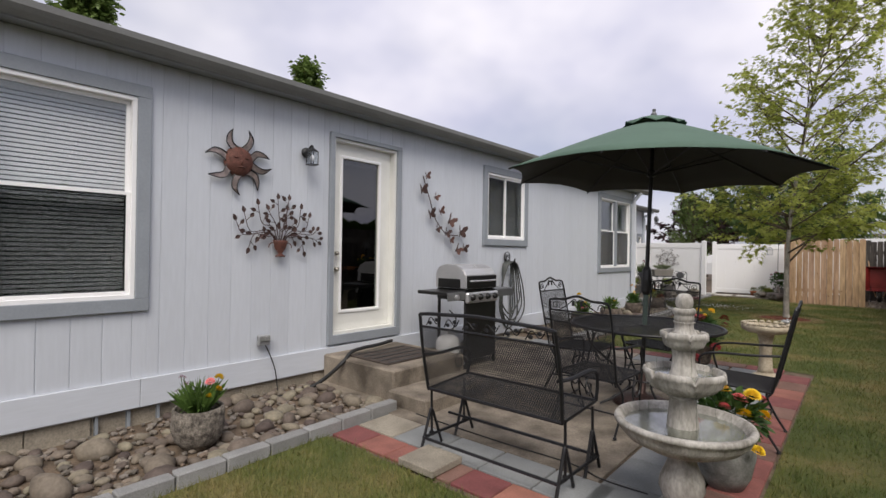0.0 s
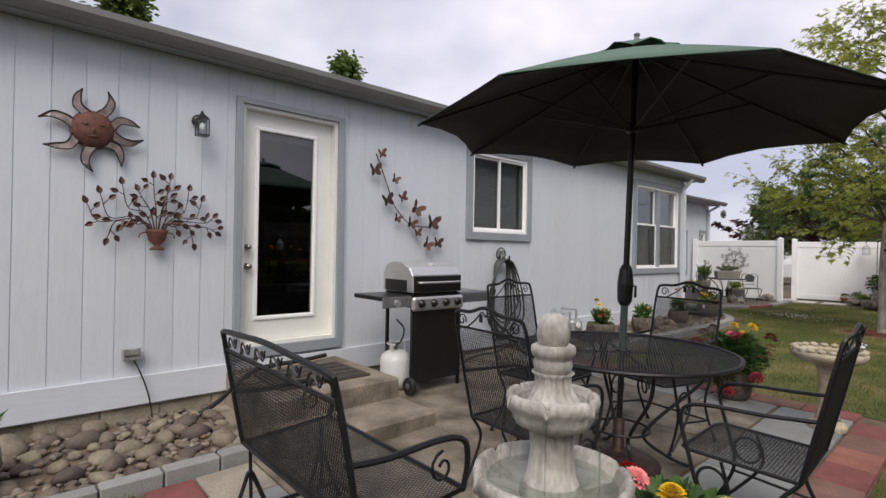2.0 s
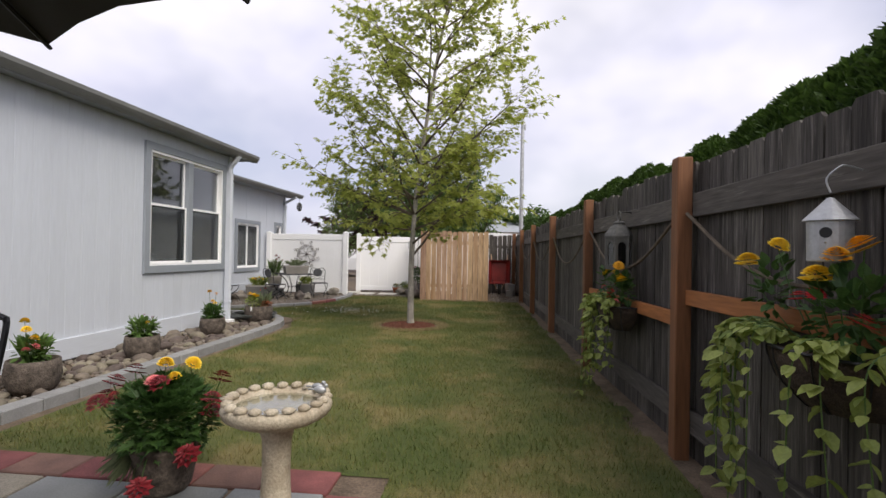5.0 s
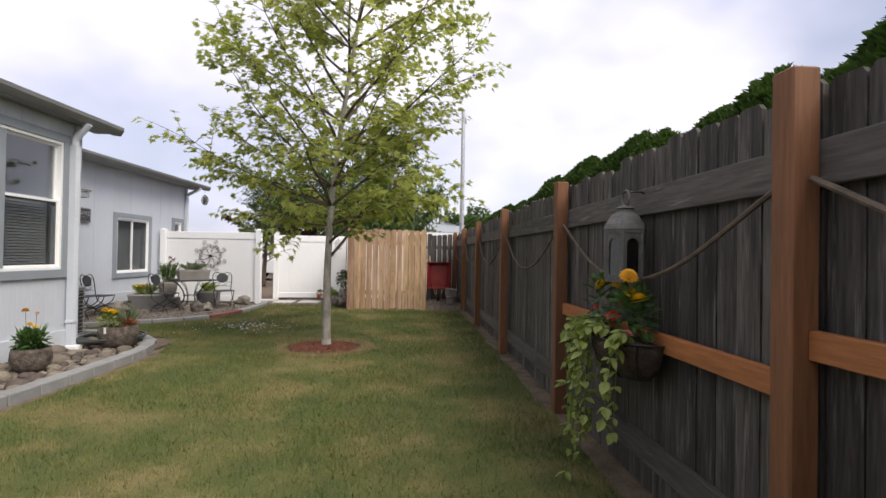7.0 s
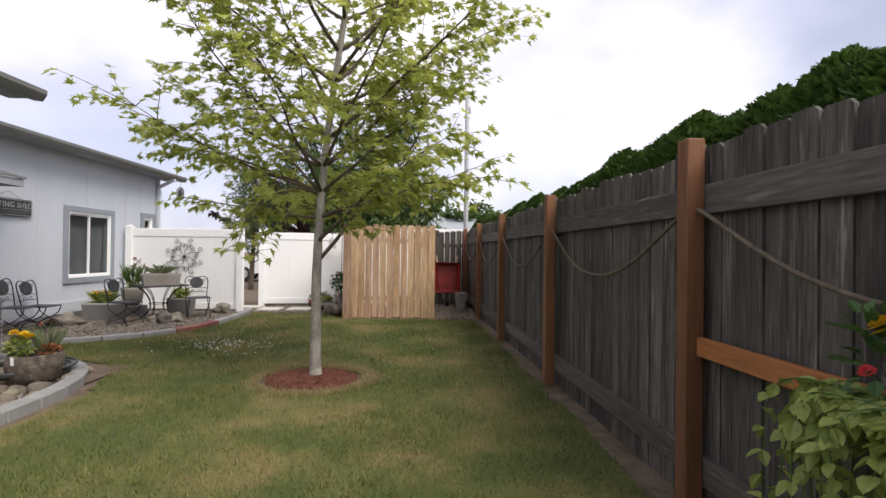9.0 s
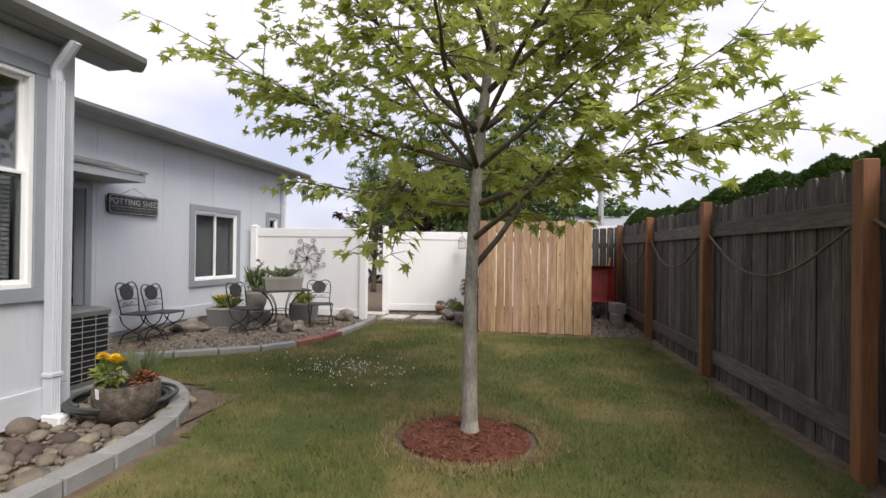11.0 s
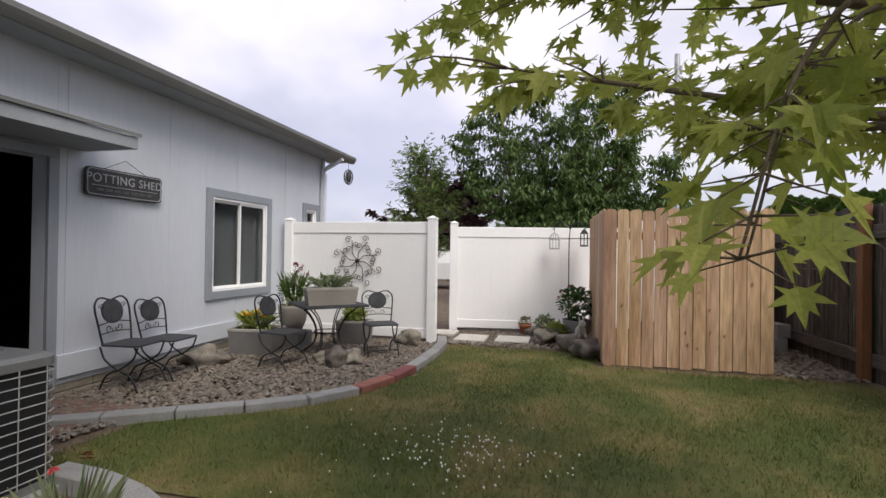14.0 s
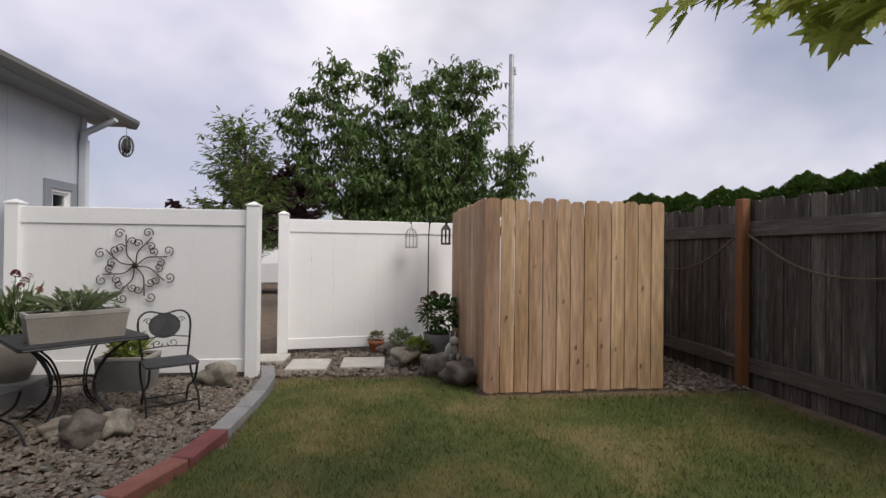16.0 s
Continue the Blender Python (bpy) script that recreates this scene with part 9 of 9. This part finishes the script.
for x, y, m, s, lb in ((-2.28, 18.78, "lime_leaf", (0.16, 0.14, 0.1), "low mossy green ground plant among the boulders"), (-2.45, 19.1, "grey_leaf", (0.18, 0.14, 0.16), "grey-green perennial among the boulders")):
    t = thing("garden_plant", lb, "plant", pose(x, y, 0.0))
    bush(t, (0, 0, 0.2), s, 330, (0.03, 0.06), M[m], random.Random(72))
    part("crown_base", blob(B(), (0, 0, 0.09), (s[0] * 0.8, s[1] * 0.8, 0.1), 0.2, 2), M["soil"], t)
rb2 = B()
blob(rb2, (0, 0, 0.10), (0.075, 0.06, 0.10), 0.1, 2)
blob(rb2, (0.0, -0.05, 0.22), (0.05, 0.05, 0.05), 0.1, 2)
for s in (-1, 1):
    blob(rb2, (s * 0.03, -0.02, 0.28), (0.014, 0.01, 0.04), 0.05, 1)
    blob(rb2, (s * 0.04, -0.07, 0.05), (0.02, 0.03, 0.05), 0.05, 1)
t = part("rabbit_statue", rb2, M["stone"], None, smooth=True)
t.matrix_world = pose(-1.95, 18.02, 0.19, 0, 0, 20)
tagged(t, "pale stone garden animal statue among the boulders", "statue")

# ---- behind the enclosure ----
wb = thing("wheelbarrow", "red wheelbarrow tipped up against the far fence", "wheelbarrow", pose(0.42, 19.75, 0.0))
tray = B()
a = [tray.verts.new(p) for p in ((-0.22, 0.0, 0.42), (0.22, 0.0, 0.42), (0.22, 0.05, 1.0), (-0.22, 0.05, 1.0))]
b = [tray.verts.new(p) for p in ((-0.32, -0.25, 0.36), (0.32, -0.25, 0.36), (0.32, -0.1, 1.08), (-0.32, -0.1, 1.08))]
tray.faces.new(a)
for i in range(4):
    tray.faces.new((a[i], b[i], b[(i + 1) % 4], a[(i + 1) % 4]))
to = part("tray", tray, M["barrow"], wb, "red metal tray")
to.modifiers.new("sheet", "SOLIDIFY").thickness = 0.006
wl2 = part("wheel", lathe(B(), [(0.10, -0.04), (0.17, -0.04), (0.185, 0.0), (0.17, 0.04), (0.10, 0.04)], 22, pose(0, -0.1, 0.185, 0, 90, 0)), M["rubber"], wb)
part("rim", lathe(B(), [(0.0, -0.03), (0.10, -0.035), (0.10, 0.035), (0.0, 0.03)], 16, pose(0, -0.1, 0.185, 0, 90, 0)), M["zinc"], wl2)
for s in (-1, 1):
    part("handle", tube(B(), [(s * 0.08, -0.1, 0.19), (s * 0.18, 0.08, 0.45), (s * 0.26, 0.1, 1.25)], 0.016, 8), M["cedar"], wb)
    part("leg", tube(B(), [(s * 0.2, -0.1, 0.5), (s * 0.2, -0.28, 0.0)], 0.012, 6), M["iron"], wb)
for k, (x, y, z) in enumerate(((0.72, 19.15, 0.0), (0.78, 19.5, 0.0), (0.74, 19.2, 0.192))):
    c = part("concrete_block", box(B(), (-0.1, -0.18, 0), (0.1, 0.18, 0.19), 0.008), M["kerb"], None)
    c.matrix_world = pose(x, y, z, 0, 0, 8 * k)
    tagged(c, "grey concrete block stacked by the far fence", "concrete block", "concrete blocks")

# ---- beyond the yard ----
nh = thing("neighbour_house", "white neighbour's house with a grey roof beyond the fence", "house", pose(4.2, 36.0, 0))
part("wall", box(B(), (-4, -0.1, -0.1), (4, 5, 2.7)), M["white"], nh)
bm = B()
a = [bm.verts.new(p) for p in ((-4.4, -0.5, 2.65), (4.4, -0.5, 2.65), (4.4, 2.5, 3.45), (-4.4, 2.5, 3.45), (-4.4, 5.4, 2.65), (4.4, 5.4, 2.65))]
for q in ((0, 1, 2, 3), (3, 2, 5, 4), (0, 3, 4), (1, 5, 2), (0, 4, 5, 1)):
    bm.faces.new([a[i] for i in q])
part("roof", bm, M["soffit"], nh)
for x in (-2.5, 0.5):
    wdw = part("window", box(B(), (x, -0.13, 1.1), (x + 1.0, -0.1, 2.1)), M["white"], nh)
    part("pane", box(B(), (x + 0.05, -0.14, 1.15), (x + 0.95, -0.131, 2.05)), M["dark_glass"], wdw)
up = thing("utility_pole", "tall grey utility pole beyond the fence", "utility pole", pose(1.6, 30.0, 0))
part("pole", tube(B(), [(0, 0, -0.3), (0, 0, 8.4)], 0.12, 10, r2=0.09), M["zinc"], up)
part("bracket", tube(B(), [(0, 0, 8.0), (0.12, 0, 7.95), (0.12, 0, 7.7)], 0.06, 8), M["zinc"], up)

car = thing("parked_car", "white car parked beyond the gate gap", "car", pose(-6.6, 29.5, 0.0, 0, 0, 8))
prof = [(-2.1, 0.35), (-2.15, 0.65), (-1.9, 0.8), (-1.1, 0.9), (-0.5, 1.35), (0.7, 1.38), (1.3, 0.98), (2.0, 0.9), (2.12, 0.6), (2.05, 0.35)]
bm = B()
a = [bm.verts.new((x, -0.85 + 0.12 * (z > 1.0), z)) for x, z in prof]
b = [bm.verts.new((x, 0.85 - 0.12 * (z > 1.0), z)) for x, z in prof]
bm.faces.new(a)
bm.faces.new(b[::-1])
for i in range(len(prof)):
    j = (i + 1) % len(prof)
    bm.faces.new((a[j], a[i], b[i], b[j]))
part("body", bm, M["car_paint"], car)
part("side_window", box(B(), (-0.75, -0.76, 0.98), (0.95, -0.735, 1.27), 0.01), M["black_panel"], car, "dark side glass")
part("windscreen", box(B(), (1.0, -0.6, -0.02), (1.45, 0.6, 0.0), 0, pose(-0.3, 0, 1.8, 0, 33, 0) @ pose(0, 0, 0)), M["black_panel"], car)
for x in (-1.35, 1.35):
    for y in (-0.8, 0.8):
        wq = part("wheel", lathe(B(), [(0.0, -0.1), (0.3, -0.1), (0.33, 0.0), (0.3, 0.1), (0.0, 0.1)], 20, pose(x, y, 0.33, 90, 0, 0)), M["rubber"], car, "black tyre")
        part("rim", lathe(B(), [(0.0, 0.11), (0.19, 0.105), (0.2, 0.09)], 16, pose(x, y, 0.33, 90, 0, 0)), M["steel"], wq)
for s in (-0.6, 0.6):
    part("headlight", box(B(), (2.04, s - 0.17, 0.62), (2.12, s + 0.17, 0.74), 0.01), M["glass"], car)

# ---- siding boards, laid last ----
planks(wall_main, WALL - 0.0145, -2.6, 3.9, 0.275, EAVE, trim_holes, 0.2032, 0.006)
planks(wall_main, WALL - 0.0145, 3.9, CORNER - 0.10, 0.275, EAVE, trim_holes, 0.2032, 0.0015)
planks(wall_shed, SHED_WALL - 0.0145, CORNER - 0.08, SHED_END - 0.09, 0.36, EAVE + 0.17, shed_trim_holes, 1.2, 0.006)
